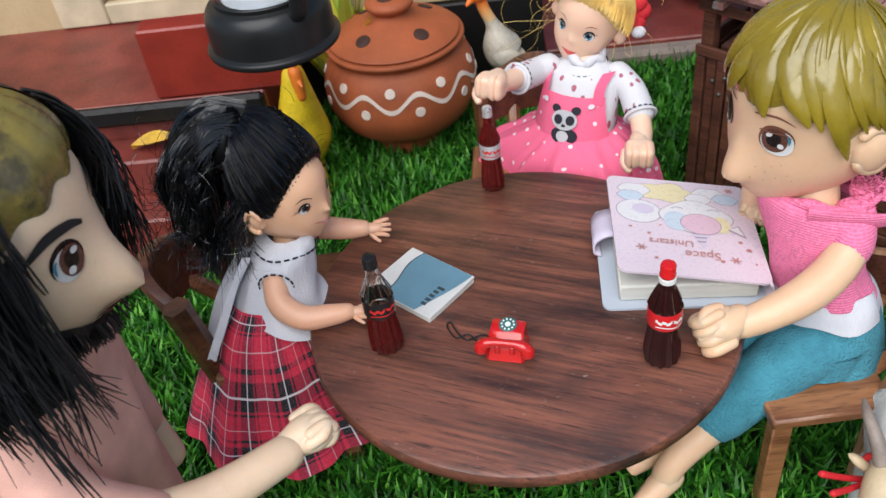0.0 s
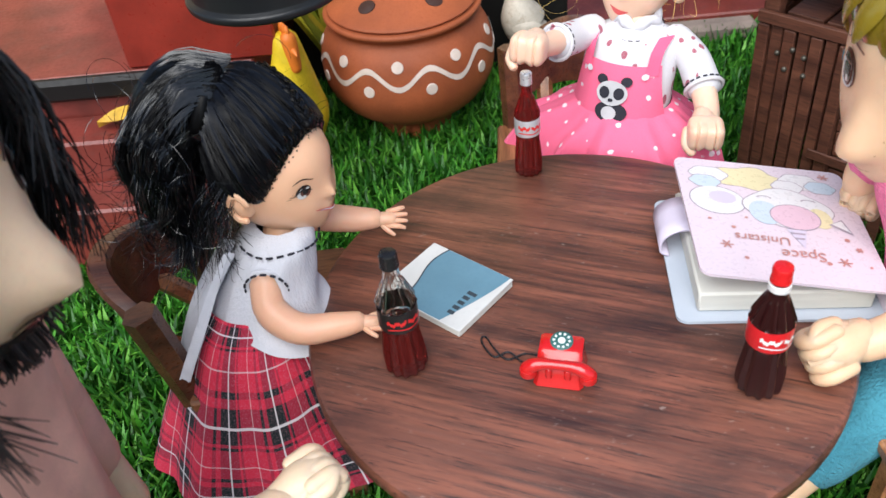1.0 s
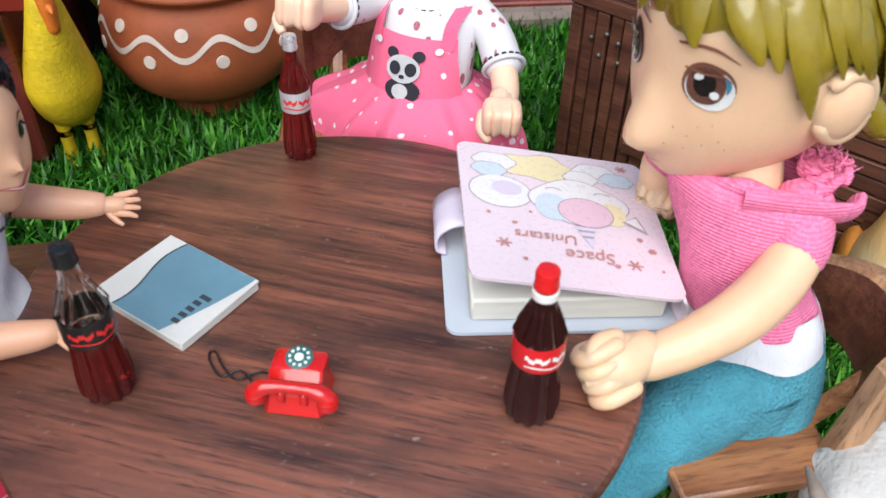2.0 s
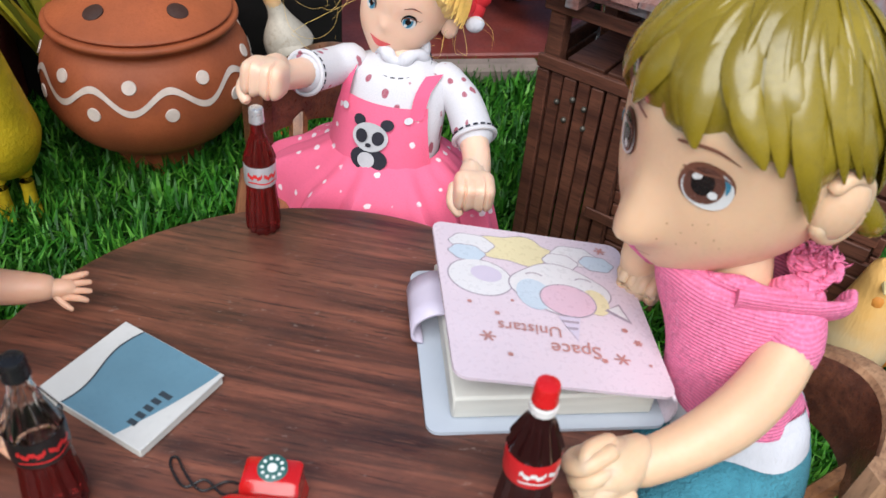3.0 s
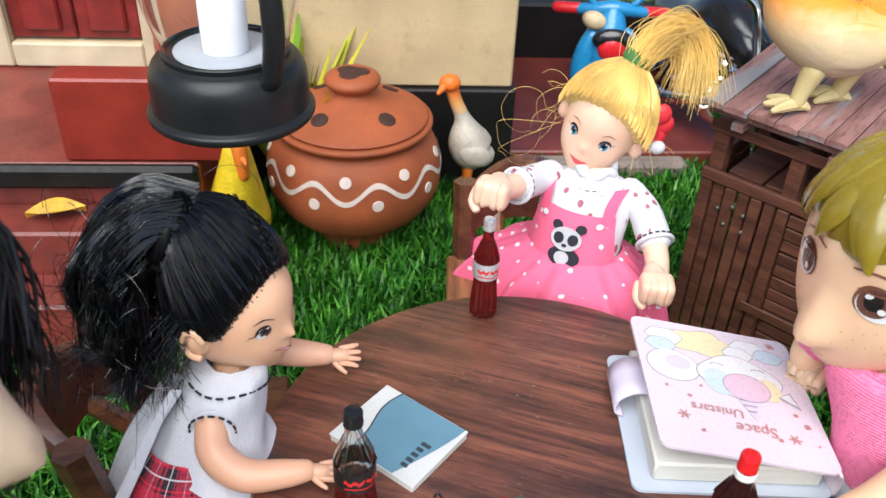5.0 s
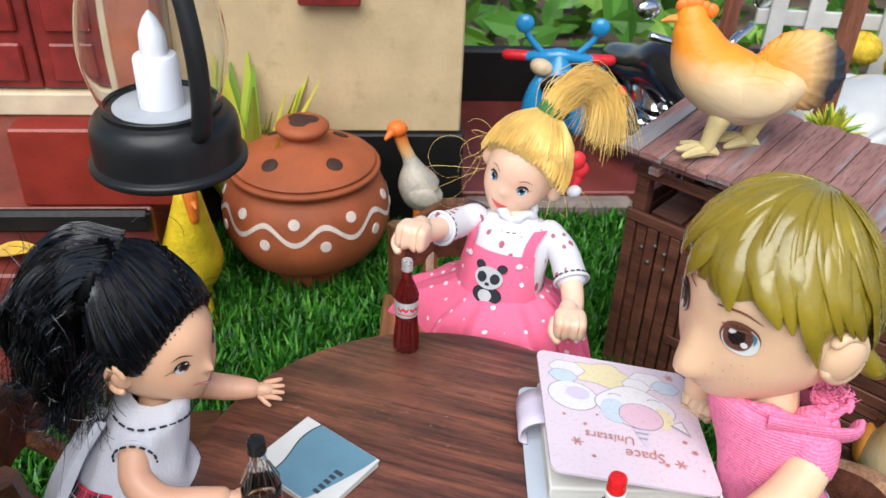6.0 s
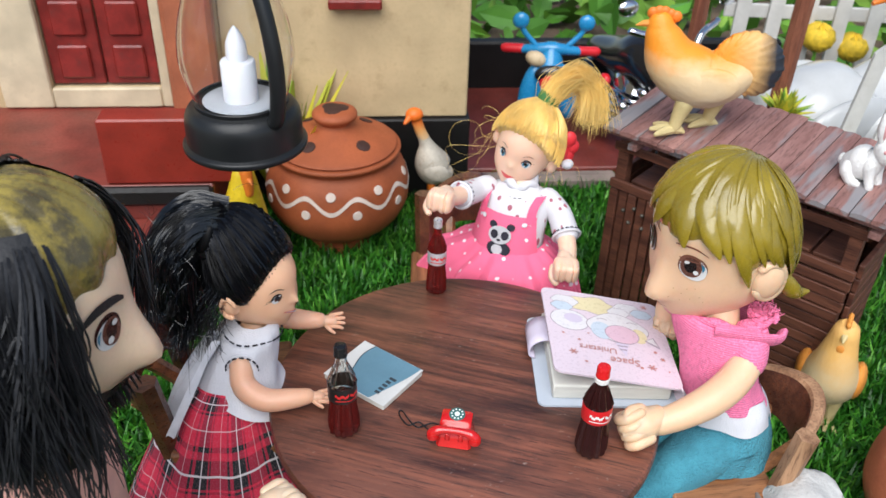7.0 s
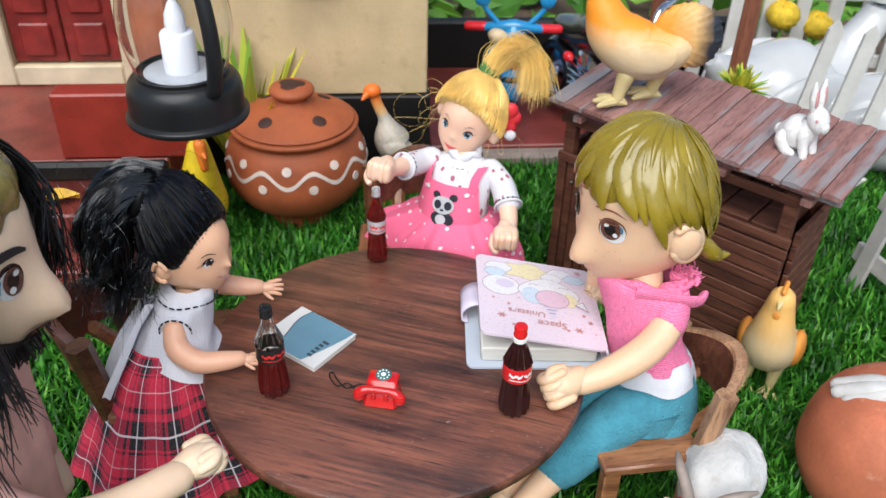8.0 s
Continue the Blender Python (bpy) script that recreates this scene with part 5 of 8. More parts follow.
def tuft(name, m, label, n, length, material, wide=0.0022, spread=0.9, seed=1):
    """A rosette of pointed leaves."""
    r = random.Random(seed)
    th = thing(name, m, label, "plant")
    b = bmesh.new()
    for k in range(n):
        a, l = r.uniform(0, 6.283), length * r.uniform(0.6, 1.1)
        t = r.uniform(0.15, spread)
        d = Vector((math.cos(a) * math.sin(t), math.sin(a) * math.sin(t), math.cos(t)))
        s = Vector((-math.sin(a), math.cos(a), 0)) * wide
        p0, p1, p2 = Vector((0, 0, 0)), d * l * 0.5 + Vector((0, 0, l * 0.06)), d * l - Vector((0, 0, l * 0.1 * t))
        rings_to_faces(b, [[p0 - s * 0.4, p0 + Vector((0, 0, -0.0003)), p0 + s * 0.4], [p1 - s, p1 - Vector((0, 0, wide * 0.5)), p1 + s], [p2 - s * 0.1, p2, p2 + s * 0.1]], 0, False, False)
    part("leaves", b, material, th, smooth=False)
    return th


tuft("succulent_plant", pose(0.237, 0.456, 0.066), "small green and yellow spiky plant behind the coop", 90, 0.022, yellow_leaf, 0.0024, 1.2, 4)
bm = bmesh.new()
lathe(bm, [(0.012, 0), (0.015, 0.03), (0.016, 0.077), (0.013, 0.078), (0.002, 0.0785)], 28, pose(0.237, 0.456, -0.011))
tagged(part("plant_pot", bm, black_plastic, None), "dark plant pot behind the coop", "pot")
tuft("yellow_plant", pose(-0.082, 0.466, 0.0), "yellow and green leafy plant behind the pot", 64, 0.1, yellow_leaf, 0.006, 0.5, 8)
for x, y, z in ((0.328, 0.6, 0.07), (0.364, 0.61, 0.058)):
    th = thing("yellow_flower", pose(x, y, -0.012), "round yellow flower head on a green stem", "flower", "yellow flowers")
    bm = bmesh.new()
    blob(bm, (0, 0, z + 0.012), (0.013, 0.013, 0.011), (0, 0, 0), 26, 0, lambda d: 1 + 0.1 * math.sin(14 * math.atan2(d.y, d.x)) * math.sin(9 * d.z))
    part("head", bm, yellow_flock, th)
    bm = bmesh.new()
    tube(bm, [(0, 0, 0), (0.001, 0, z + 0.004)], 0.0014, 8)
    part("stem", bm, leaf_mat, th)


def leaves(count, lo, hi, size, seed, label):
    """Oval garden leaves, four corners each, joined."""
    rg = np.random.default_rng(seed)
    c = rg.uniform(lo, hi, (count, 3))
    a, b2 = rg.normal(size=(count, 3)), rg.normal(size=(count, 3))
    a[:, 2] *= 0.5
    a /= np.linalg.norm(a, axis=1)[:, None]
    b2 -= (a * b2).sum(1)[:, None] * a
    b2 /= np.linalg.norm(b2, axis=1)[:, None]
    l = (size * rg.uniform(0.5, 1.2, count))[:, None]
    nrm = np.cross(a, b2) * l * 0.12
    v = np.stack([c - a * l, c - a * l * 0.3 + b2 * l * 0.5 + nrm, c + a * l * 0.4 + b2 * l * 0.42 + nrm, c + a * l, c + a * l * 0.4 - b2 * l * 0.42 + nrm, c - a * l * 0.3 - b2 * l * 0.5 + nrm], 1).reshape(-1, 3)
    k = np.arange(count) * 6
    f = np.concatenate([np.stack([k, k + 1, k + 2, k + 3], 1), np.stack([k, k + 3, k + 4, k + 5], 1)]).tolist()
    me = bpy.data.meshes.new("garden_leaves")
    me.from_pydata(v.tolist(), [], f)
    me.materials.append(leaf_mat)
    return tagged(new("garden_leaves", me), label, "leaves", kind="stuff")


leaves(700, (-0.1, 0.72, -0.01), (0.7, 1.15, 0.06), 0.022, 7, "low green garden leaves beyond the toy village")
leaves(260, (0.42, 0.3, -0.01), (0.75, 0.75, 0.03), 0.016, 9, "low green garden leaves beyond the toy village")

bm = bmesh.new()
rows = []
for i in range(9):
    s = i / 8
    w = 0.006 * math.sin(math.pi * min(1, s * 1.02)) + 0.0004
    rows.append([Vector((-0.012 + 0.024 * s, q * w, 0.001 + 0.003 * abs(q) + 0.002 * math.sin(3 * s))) for q in (-1, -0.5, 0, 0.5, 1)])
rings_to_faces(bm, rows, 0, False, False)
lf = tagged(part("fallen_leaf", bm, dry_leaf, None), "dry yellow leaf lying on the red step", "leaf")
lf.matrix_basis = pose(-0.172, 0.374, 0.0465, 0, 0, 12)
bm = bmesh.new()
tube(bm, smooth_path([(-0.262, 0.36, 0.0268), (-0.262, 0.352, 0.06), (-0.265, 0.35, 0.1), (-0.274, 0.35, 0.116), (-0.29, 0.352, 0.118)], 6), 0.0014, 8)
tagged(part("red_cord", bm, string_red, None), "loose red cord looping up from the steps", "cord")

# ---- dolls: each one plain moulded mesh ----
skin_pale = mat("pale_vinyl", (0.78, 0.505, 0.32), 0.42, 0.06, 60, 900, 0.06, 0.0002, sss=0.3)
skin_rose = mat("rosy_vinyl", (0.88, 0.575, 0.42), 0.4, 0.04, 60, 900, 0.05, 0.0002, sss=0.3)
skin_peach = mat("peach_vinyl", (0.78, 0.43, 0.28), 0.42, 0.04, 60, 900, 0.05, 0.0002, sss=0.25)
skin_tan = mat("tan_vinyl", (0.86, 0.5, 0.31), 0.4, 0.04, 60, 900, 0.06, 0.0002, sss=0.12)
skin_beige = mat("beige_resin", (0.86, 0.62, 0.43), 0.46, 0.06, 60, 900, 0.12, 0.0003, sss=0.2, dirt=(0.66, 0.44, 0.27), dirty=0.62)
eye_white = mat("eye_white", (0.68, 0.68, 0.67), 0.3, 0.02)
eye_brown = mat("eye_brown", (0.13, 0.055, 0.04), 0.25, 0.1)
eye_black = mat("eye_black", (0.01, 0.008, 0.008), 0.25, 0.05)
eye_blue = mat("eye_blue", (0.05, 0.22, 0.33), 0.25, 0.08)
brow_brown = mat("brow_brown", (0.2, 0.075, 0.045), 0.5, 0.1)
lip_pink = mat("lip_pink", (0.68, 0.1, 0.1), 0.4, 0.05)
freckle = mat("freckle_brown", (0.42, 0.22, 0.11), 0.5, 0.05)
hair_olive = mat("olive_painted_hair", (0.265, 0.19, 0.014), 0.27, 0.16, 50, 600, 0.1, 0.0003, coat=0.45, dirt=(0.16, 0.12, 0.02), dirty=0.6)
hair_worn = mat("worn_olive_hair", (0.3, 0.23, 0.055), 0.26, 0.2, 45, 500, 0.3, 0.0006, dirt=(0.025, 0.025, 0.028), dirty=0.46)
hair_black = mat("black_nylon_hair", (0.0035, 0.0035, 0.0045), 0.2, 0.15, 100, 900, 0.1, spec=0.62)
hair_core = mat("matted_black_hair", (0.003, 0.003, 0.0035), 0.42, 0.15, 100, 900, 0.03, spec=0.14)
yarn_black = mat("black_yarn_hair", (0.009, 0.0095, 0.012), 0.6, 0.25, 100, 900, 0.4)
hair_blond = mat("blond_nylon_hair", (0.88, 0.6, 0.17), 0.42, 0.15, 90, 900, 0.2, sheen=0.2)
cloth_white = mat("white_cotton", (0.64, 0.64, 0.68), 0.9, 0.05, 120, 1500, 0.8, 0.0004, stretch=(1, 1, 0.25))
cloth_salmon = mat("salmon_satin", (0.84, 0.46, 0.37), 0.55, 0.12, 70, 2200, 0.4, 0.0003, sheen=0.05, dirt=(0.5, 0.16, 0.12), dirty=0.66)
cloth_blue = mat("blue_fleece", (0.075, 0.31, 0.4), 0.95, 0.16, 110, 1100, 1.0, 0.0014, sheen=0.05, spec=0.15)
thread_black = mat("black_thread", (0.015, 0.015, 0.025), 0.8, 0.1)
hair_tie = mat("green_hair_tie", (0.06, 0.2, 0.05), 0.7, 0.2)
flower_red = mat("red_hair_flower", (0.7, 0.03, 0.04), 0.5, 0.1)


def uv_cell(t, nu, nv):
    """The UV map times a count, as two sockets."""
    tc = t.nodes.new("ShaderNodeTexCoord")
    mp = t.nodes.new("ShaderNodeMapping")
    mp.inputs["Scale"].default_value = (nu, nv, 1)
    t.links.new(tc.outputs["UV"], mp.inputs[0])
    sep = t.nodes.new("ShaderNodeSeparateXYZ")
    t.links.new(mp.outputs[0], sep.inputs[0])
    out = []
    for i in (0, 1):
        fr = t.nodes.new("ShaderNodeMath")
        fr.operation = "FRACT"
        t.links.new(sep.outputs[i], fr.inputs[0])
        out.append(fr.outputs[0])
    return out, mp.outputs[0]


def banded(t, fac, stops):
    out = ramp(t, fac, stops)
    out.node.color_ramp.interpolation = "CONSTANT"
    return out


def plaid(name, nu, nv):
    m, t, b = nodes_of(name)
    (u, v), vec = uv_cell(t, nu, nv)
    base = (0.66, 0.03, 0.07)
    ink = (0.016, 0.018, 0.028)
    cuts = [(0.0, 0.0), (0.04, 0.6), (0.38, 0.0), (0.42, 0.5), (0.46, 0.0), (0.9, 0.5), (0.96, 0.0)]
    dark_u, dark_v = banded(t, u, cuts), banded(t, v, cuts)
    thread = [(0.0, 0.0), (0.2, 0.85), (0.23, 0.0), (0.71, 0.5), (0.726, 0.0)]
    line_u, line_v = banded(t, u, thread), banded(t, v, thread)
    hatch = add(t, "TexWave", Scale=900.0, Distortion=0.6)
    t.links.new(coords(t), hatch.inputs[0])
    both = t.nodes.new("ShaderNodeMath")
    both.operation = "MULTIPLY"
    t.links.new(dark_u, both.inputs[0])
    t.links.new(dark_v, both.inputs[1])
    c = mixer(t, base, mixer(t, ink, (0.3, 0.02, 0.05), hatch.outputs[1]), dark_u)
    c = mixer(t, c, mixer(t, ink, (0.3, 0.02, 0.05), hatch.outputs[1]), dark_v)
    c = mixer(t, c, (0.012, 0.02, 0.022), ramp(t, both.outputs[0], [(0.1, 0.0), (0.2, 1.0)]))
    c = mixer(t, c, (0.78, 0.74, 0.76), line_u)
    c = mixer(t, c, (0.78, 0.74, 0.76), line_v)
    n = noise_of(t, coords(t), 2500, 3)
    c = mixer(t, c, (0.6, 0.3, 0.36), ramp(t, n, [(0.5, 0.0), (0.75, 0.35)]))
    t.links.new(c, b.inputs["Base Color"])
    b.inputs["Roughness"].default_value, b.inputs["Sheen Weight"].default_value = 0.9, 0.03
    b.inputs["Specular IOR Level"].default_value = 0.2
    bumped(t, b, n, 0.5, 0.0003)
    return m


def knit(name, colour, scale=420):
    """Ribbed jersey with rows of stitches round the body."""
    m, t, b = nodes_of(name)
    v = coords(t)
    w = add(t, "TexWave", Scale=scale, Distortion=1.6, Detail=2.0)
    w.bands_direction = "Z"
    t.links.new(v, w.inputs[0])
    n = noise_of(t, v, 1600, 3)
    stitch = noise_of(t, coords(t, (1, 1, 0.6)), 850, 2, 0.5)
    worn = noise_of(t, v, 130, 4)
    c = mixer(t, tuple(x * 0.7 for x in colour), colour, w.outputs[1])
    c = mixer(t, c, tuple(x * 0.6 for x in colour), ramp(t, stitch, [(0.5, 0.0), (0.66, 0.7)]))
    c = mixer(t, c, tuple(min(1, x * 1.2 + 0.12) for x in colour), ramp(t, n, [(0.52, 0.0), (0.72, 0.6)]))
    c = mixer(t, c, tuple(x * 0.8 for x in colour), ramp(t, worn, [(0.45, 0.0), (0.7, 0.6)]))
    t.links.new(c, b.inputs["Base Color"])
    b.inputs["Roughness"].default_value, b.inputs["Sheen Weight"].default_value = 0.85, 0.06
    b.inputs["Specular IOR Level"].default_value = 0.2
    rows = t.nodes.new("ShaderNodeMath")
    rows.operation = "MULTIPLY_ADD"
    t.links.new(stitch, rows.inputs[0])
    rows.inputs[1].default_value = 0.5
    t.links.new(w.outputs[1], rows.inputs[2])
    bumped(t, b, rows.outputs[0], 0.5, 0.0004)
    return m


def flecked(name, base, mark, scale, lo, hi, rough=0.8, drawn=(1, 1, 1)):
    """Printed cotton with scattered marks."""
    m, t, b = nodes_of(name)
    v = coords(t)
    vo = add(t, "TexVoronoi", Scale=scale)
    t.links.new(coords(t, drawn, 20), vo.inputs["Vector"])
    wob = noise_of(t, v, scale * 2.5, 2)
    ad = t.nodes.new("ShaderNodeMath")
    ad.operation = "MULTIPLY_ADD"
    ad.inputs[1].default_value = 0.35
    t.links.new(wob, ad.inputs[0])
    t.links.new(vo.outputs["Distance"], ad.inputs[2])
    c = mixer(t, mark, base, ramp(t, ad.outputs[0], [(lo, 0.0), (hi, 1.0)]))
    n = noise_of(t, v, 2400, 3)
    c = mixer(t, c, tuple(x * 0.75 for x in base), ramp(t, n, [(0.5, 0.0), (0.8, 0.5)]))
    t.links.new(c, b.inputs["Base Color"])
    b.inputs["Roughness"].default_value, b.inputs["Sheen Weight"].default_value = rough, 0.03
    bumped(t, b, n, 0.5, 0.0003)
    return m


pink_knit = knit("pink_jersey", (0.95, 0.22, 0.4), 380)
plaid_cloth = plaid("red_plaid", 12, 2.7)
print_shirt = flecked("printed_white_cotton", (0.64, 0.63, 0.66), (0.36, 0.09, 0.13), 130, 0.4, 0.45, drawn=(1.9, 1.9, 0.8))
skirt_print = flecked("printed_pink_cotton", (0.84, 0.14, 0.26), (0.85, 0.72, 0.76), 190, 0.32, 0.38)
gauze = mat("grey_white_gauze", (0.6, 0.6, 0.64), 0.85, 0.08, 120, 2200, 0.5, 0.0003)
print_grey = mat("grey_white_print", (0.5, 0.5, 0.52), 0.7, 0.1, 120, 1500, 0.3, 0.0002)
plain_pink = mat("pink_cotton", (0.82, 0.12, 0.24), 0.8, 0.06, 80, 2400, 0.5, 0.0003)


class Head:
    """A rounded head: an ellipsoid with soft swellings; x looks ahead, y is its left, z up."""

    def __init__(self, m, a, b, c, swells):
        self.m, self.k = m, (a, b, c)
        self.swells = [(self.way(y, p), radians(w), s) for y, p, w, s in swells]

    @staticmethod
    def way(yaw, pitch):
        y, p = radians(yaw), radians(pitch)
        return Vector((math.cos(p) * math.cos(y), math.cos(p) * math.sin(y), math.sin(p)))

    def r(self, d):
        a, b, c = self.k
        out = 1 / math.sqrt((d.x / a) ** 2 + (d.y / b) ** 2 + (d.z / c) ** 2)
        for w, width, s in self.swells:
            g = math.acos(max(-1, min(1, d.dot(w)))) / width
            if g < 3:
                out += s * math.exp(-g * g)
        return out

    def at(self, d, off=0.0):
        d = d.normalized()
        return self.m @ (d * (self.r(d) + off))

    def skull(self, bm, mi=0, n=64):
        rings = []
        for i in range(n // 2 + 1):
            th = math.pi * (0.015 + 0.97 * i / (n // 2))
            rings.append([self.at(Vector((math.sin(th) * math.cos(2 * math.pi * j / n), math.sin(th) * math.sin(2 * math.pi * j / n), math.cos(th)))) for j in range(n)])
        rings_to_faces(bm, rings, mi)

    def patch(self, bm, yaw, pitch, w, h, mi, off, turn=0.0, power=2.0, n=24):
        """A painted oval on the surface, w by h across."""
        d = self.way(yaw, pitch)
        left = Vector((-d.y, d.x, 0)).normalized()
        up = d.cross(left)
        r0, c, s = self.r(d), math.cos(radians(turn)), math.sin(radians(turn))
        rows = []
        for q in (0.02, 0.5, 1.0):
            ring = []
            for j in range(n):
                a = 2 * math.pi * j / n
                ca, sa = math.cos(a), math.sin(a)
                u = 0.5 * w * q * math.copysign(abs(ca) ** (2 / power), ca)
                v = 0.5 * h * q * math.copysign(abs(sa) ** (2 / power), sa)
                ring.append(self.at(d * r0 + left * (c * u - s * v) + up * (s * u + c * v), off))
            rows.append(ring)
        rings_to_faces(bm, rows, mi, True, False)

    def stroke(self, bm, rows, mi, off):
        """A painted line through (yaw, pitch, half width in degrees)."""
        pts = smooth_path(rows, 5)
        out = []
        for i, (y, p, w) in enumerate(pts):
            y2, p2, _ = pts[min(i + 1, len(pts) - 1)]
            y1, p1, _ = pts[max(i - 1, 0)]
            dy, dp = y2 - y1, p2 - p1
            l = math.hypot(dy, dp) or 1
            ny, np_ = -dp / l, dy / l
            out.append([self.at(self.way(y + ny * w * s, p + np_ * w * s), off) for s in (-1, 0, 1)])
        rings_to_faces(bm, out, mi, False, False)

    def cap(self, bm, mi, crown, reach, thick, ridge, n=160, rows=22):
        """Moulded hair from the crown outwards; reach(az) in degrees, ridge(az, s) in metres; az 0 is the front."""
        k = self.way(*crown)
        fwd = (Vector((1, 0, 0)) - k * k.x).normalized()
        lef = k.cross(fwd)
        out = []
        for i in range(rows + 1):
            q = i / rows
            ring = []
            for j in range(n):
                az = -math.pi + 2 * math.pi * j / n
                s = radians(1 + (reach(az) - 1) * q)
                d = k * math.cos(s) + (fwd * math.cos(az) + lef * math.sin(az)) * math.sin(s)
                rim = 1 - max(0, (q - 0.72) / 0.28) ** 2.2
                ring.append(self.at(d, (thick + ridge(az, s)) * rim - 0.0004 * (1 - rim)))
            out.append(ring)
        rings_to_faces(bm, out, mi, True, False)

    def eye(self, bm, yaw, pitch, w, h, white, iris, black, off=0.00018, turn=0, look_in=0.0):
        s = 1 if yaw > 0 else -1
        self.patch(bm, yaw, pitch + 1.2, w * 1.1, h * 1.12, black, off, turn * s)
        self.patch(bm, yaw, pitch - 0.6, w * 0.98, h * 0.96, white, off * 1.8, turn * s)
        y2 = yaw - s * look_in
        self.patch(bm, y2, pitch + 0.3, w * 0.74, h * 0.92, iris, off * 2.6)
        self.patch(bm, y2, pitch + 1.0, w * 0.42, h * 0.56, black, off * 3.4)
        self.patch(bm, y2 + 2.5, pitch + 4.5, w * 0.22, h * 0.2, white, off * 4.2)
        self.patch(bm, y2 - 2.0, pitch - 4.0, w * 0.24, h * 0.22, white, off * 4.2)


def strand(bm, pts, r, mi, n=3, steps=4):
    p = smooth_path(pts, steps)
    tube(bm, p, [r * (1 - 0.75 * (i / (len(p) - 1)) ** 3) for i in range(len(p))], n, mi, (0.3, 0.5, 0.8))


def fist(bm, c, ahead, up, size, mi):
    """A closed hand: a palm block, four curled fingers and a thumb."""
    c, f, u = Vector(c), Vector(ahead).normalized(), Vector(up).normalized()
    s = f.cross(u).normalized()
    u = s.cross(f).normalized()
    m = Matrix((( f.x, s.x, u.x, c.x), (f.y, s.y, u.y, c.y), (f.z, s.z, u.z, c.z), (0, 0, 0, 1)))

    def q(x, y, z, r):
        p = m @ Vector((x * size, y * size, z * size))
        return (*p, r * size)

    limb(bm, [q(-0.6, 0, 0, 0.4), q(-0.15, 0, 0.0, 0.52), q(0.2, 0, -0.02, 0.5)], 16, mi)
    for y in (-0.24, 0.24):
        limb(bm, [q(-0.35, y * 0.6, 0.0, 0.34), q(0.0, y, 0.0, 0.4), q(0.25, y, -0.02, 0.36)], 14, mi)
    for k in range(4):
        y = -0.42 + 0.28 * k
        limb(bm, [q(-0.1, y, 0.3, 0.17), q(0.36, y, 0.3, 0.172), q(0.52, y, 0.02, 0.17), q(0.36, y, -0.25, 0.15), q(0.1, y * 0.95, -0.2, 0.13), q(-0.05, y * 0.6, 0.0, 0.1)], 10, mi, 4)
    limb(bm, [q(-0.2, 0.5, 0.1, 0.18), q(0.15, 0.58, 0.2, 0.17), q(0.4, 0.45, 0.3, 0.14)], 10, mi, 4)


def block_fist(bm, c, ahead, up, size, mi):
    """A simple moulded fist: a rounded block with finger lines down its front, and a thumb below."""
    c, f, u = Vector(c), Vector(ahead).normalized(), Vector(up).normalized()
    s = f.cross(u).normalized()
    u = s.cross(f).normalized()
    rows = []
    for i in range(41):
        th = math.pi * (i / 40 - 0.5)
        row = []
        for j in range(64):
            ph = 2 * math.pi * j / 64
            soft = lambda w: math.copysign(abs(w) ** 0.5, w)
            y = soft(math.sin(th))
            x, z = soft(math.cos(th)) * soft(math.cos(ph)), soft(math.cos(th)) * soft(math.sin(ph))
            line = sum(math.exp(-((y - g) / 0.055) ** 2) for g in (-0.5, 0.0, 0.5))
            front = max(0.0, min(1.0, 1.6 * x + 0.5))
            k = 1 - 0.15 * line * front
            row.append(c + (f * (0.5 * x * k) + s * (0.54 * y) + u * (0.47 * z * k + 0.05 * x)) * size)
        rows.append(row)
    rings_to_faces(bm, rows, mi)
    q = lambda x, y, z, r: (*(c + (f * x + s * y + u * z) * size), r * size)
    limb(bm, [q(-0.75, 0, 0, 0.36), q(-0.3, 0, 0, 0.42), q(0, 0, 0, 0.4)], 14, mi)
    limb(bm, [q(-0.2, 0.5, -0.1, 0.16), q(0.1, 0.52, -0.35, 0.17), q(0.3, 0.36, -0.5, 0.15)], 10, mi, 3)


def open_hand(bm, wrist, ahead, up, size, mi, thumb=1):
    c, f, u = Vector(wrist), Vector(ahead).normalized(), Vector(up).normalized()
    s = f.cross(u).normalized()
    u = s.cross(f).normalized()

    def q(x, y, z, r):
        p = c + f * (x * size) + s * (y * size) + u * (z * size)
        return (*p, r * size)

    limb(bm, [q(-0.3, 0, 0, 0.3), q(0.1, 0, 0, 0.32), q(0.4, 0, 0, 0.3)], 12, mi)
    for k in range(4):
        y = -0.3 + 0.2 * k
        limb(bm, [q(0.3, y, 0.02, 0.12), q(0.75, y * 1.25, 0.08, 0.11), q(1.1 - 0.1 * abs(k - 1.5), y * 1.45, 0.0, 0.085)], 8, mi, 3)
    limb(bm, [q(0.05, thumb * 0.28, 0, 0.13), q(0.3, thumb * 0.55, 0.05, 0.11), q(0.5, thumb * 0.7, 0.05, 0.08)], 8, mi, 3)


def dashes(bm, pts, length, gap, w, mi):
    """Hand stitches along a path of points."""
    pts = [Vector(p) for p in pts]
    run, on, start = 0.0, True, 0
    cur = [pts[0]]
    for a, b in zip(pts, pts[1:]):
        run += (b - a).length
        cur.append(b)
        if run >= (length if on else gap):
            if on and len(cur) > 1:
                tube(bm, cur, w, 6, mi)
            on, run, cur = not on, 0.0, [b]


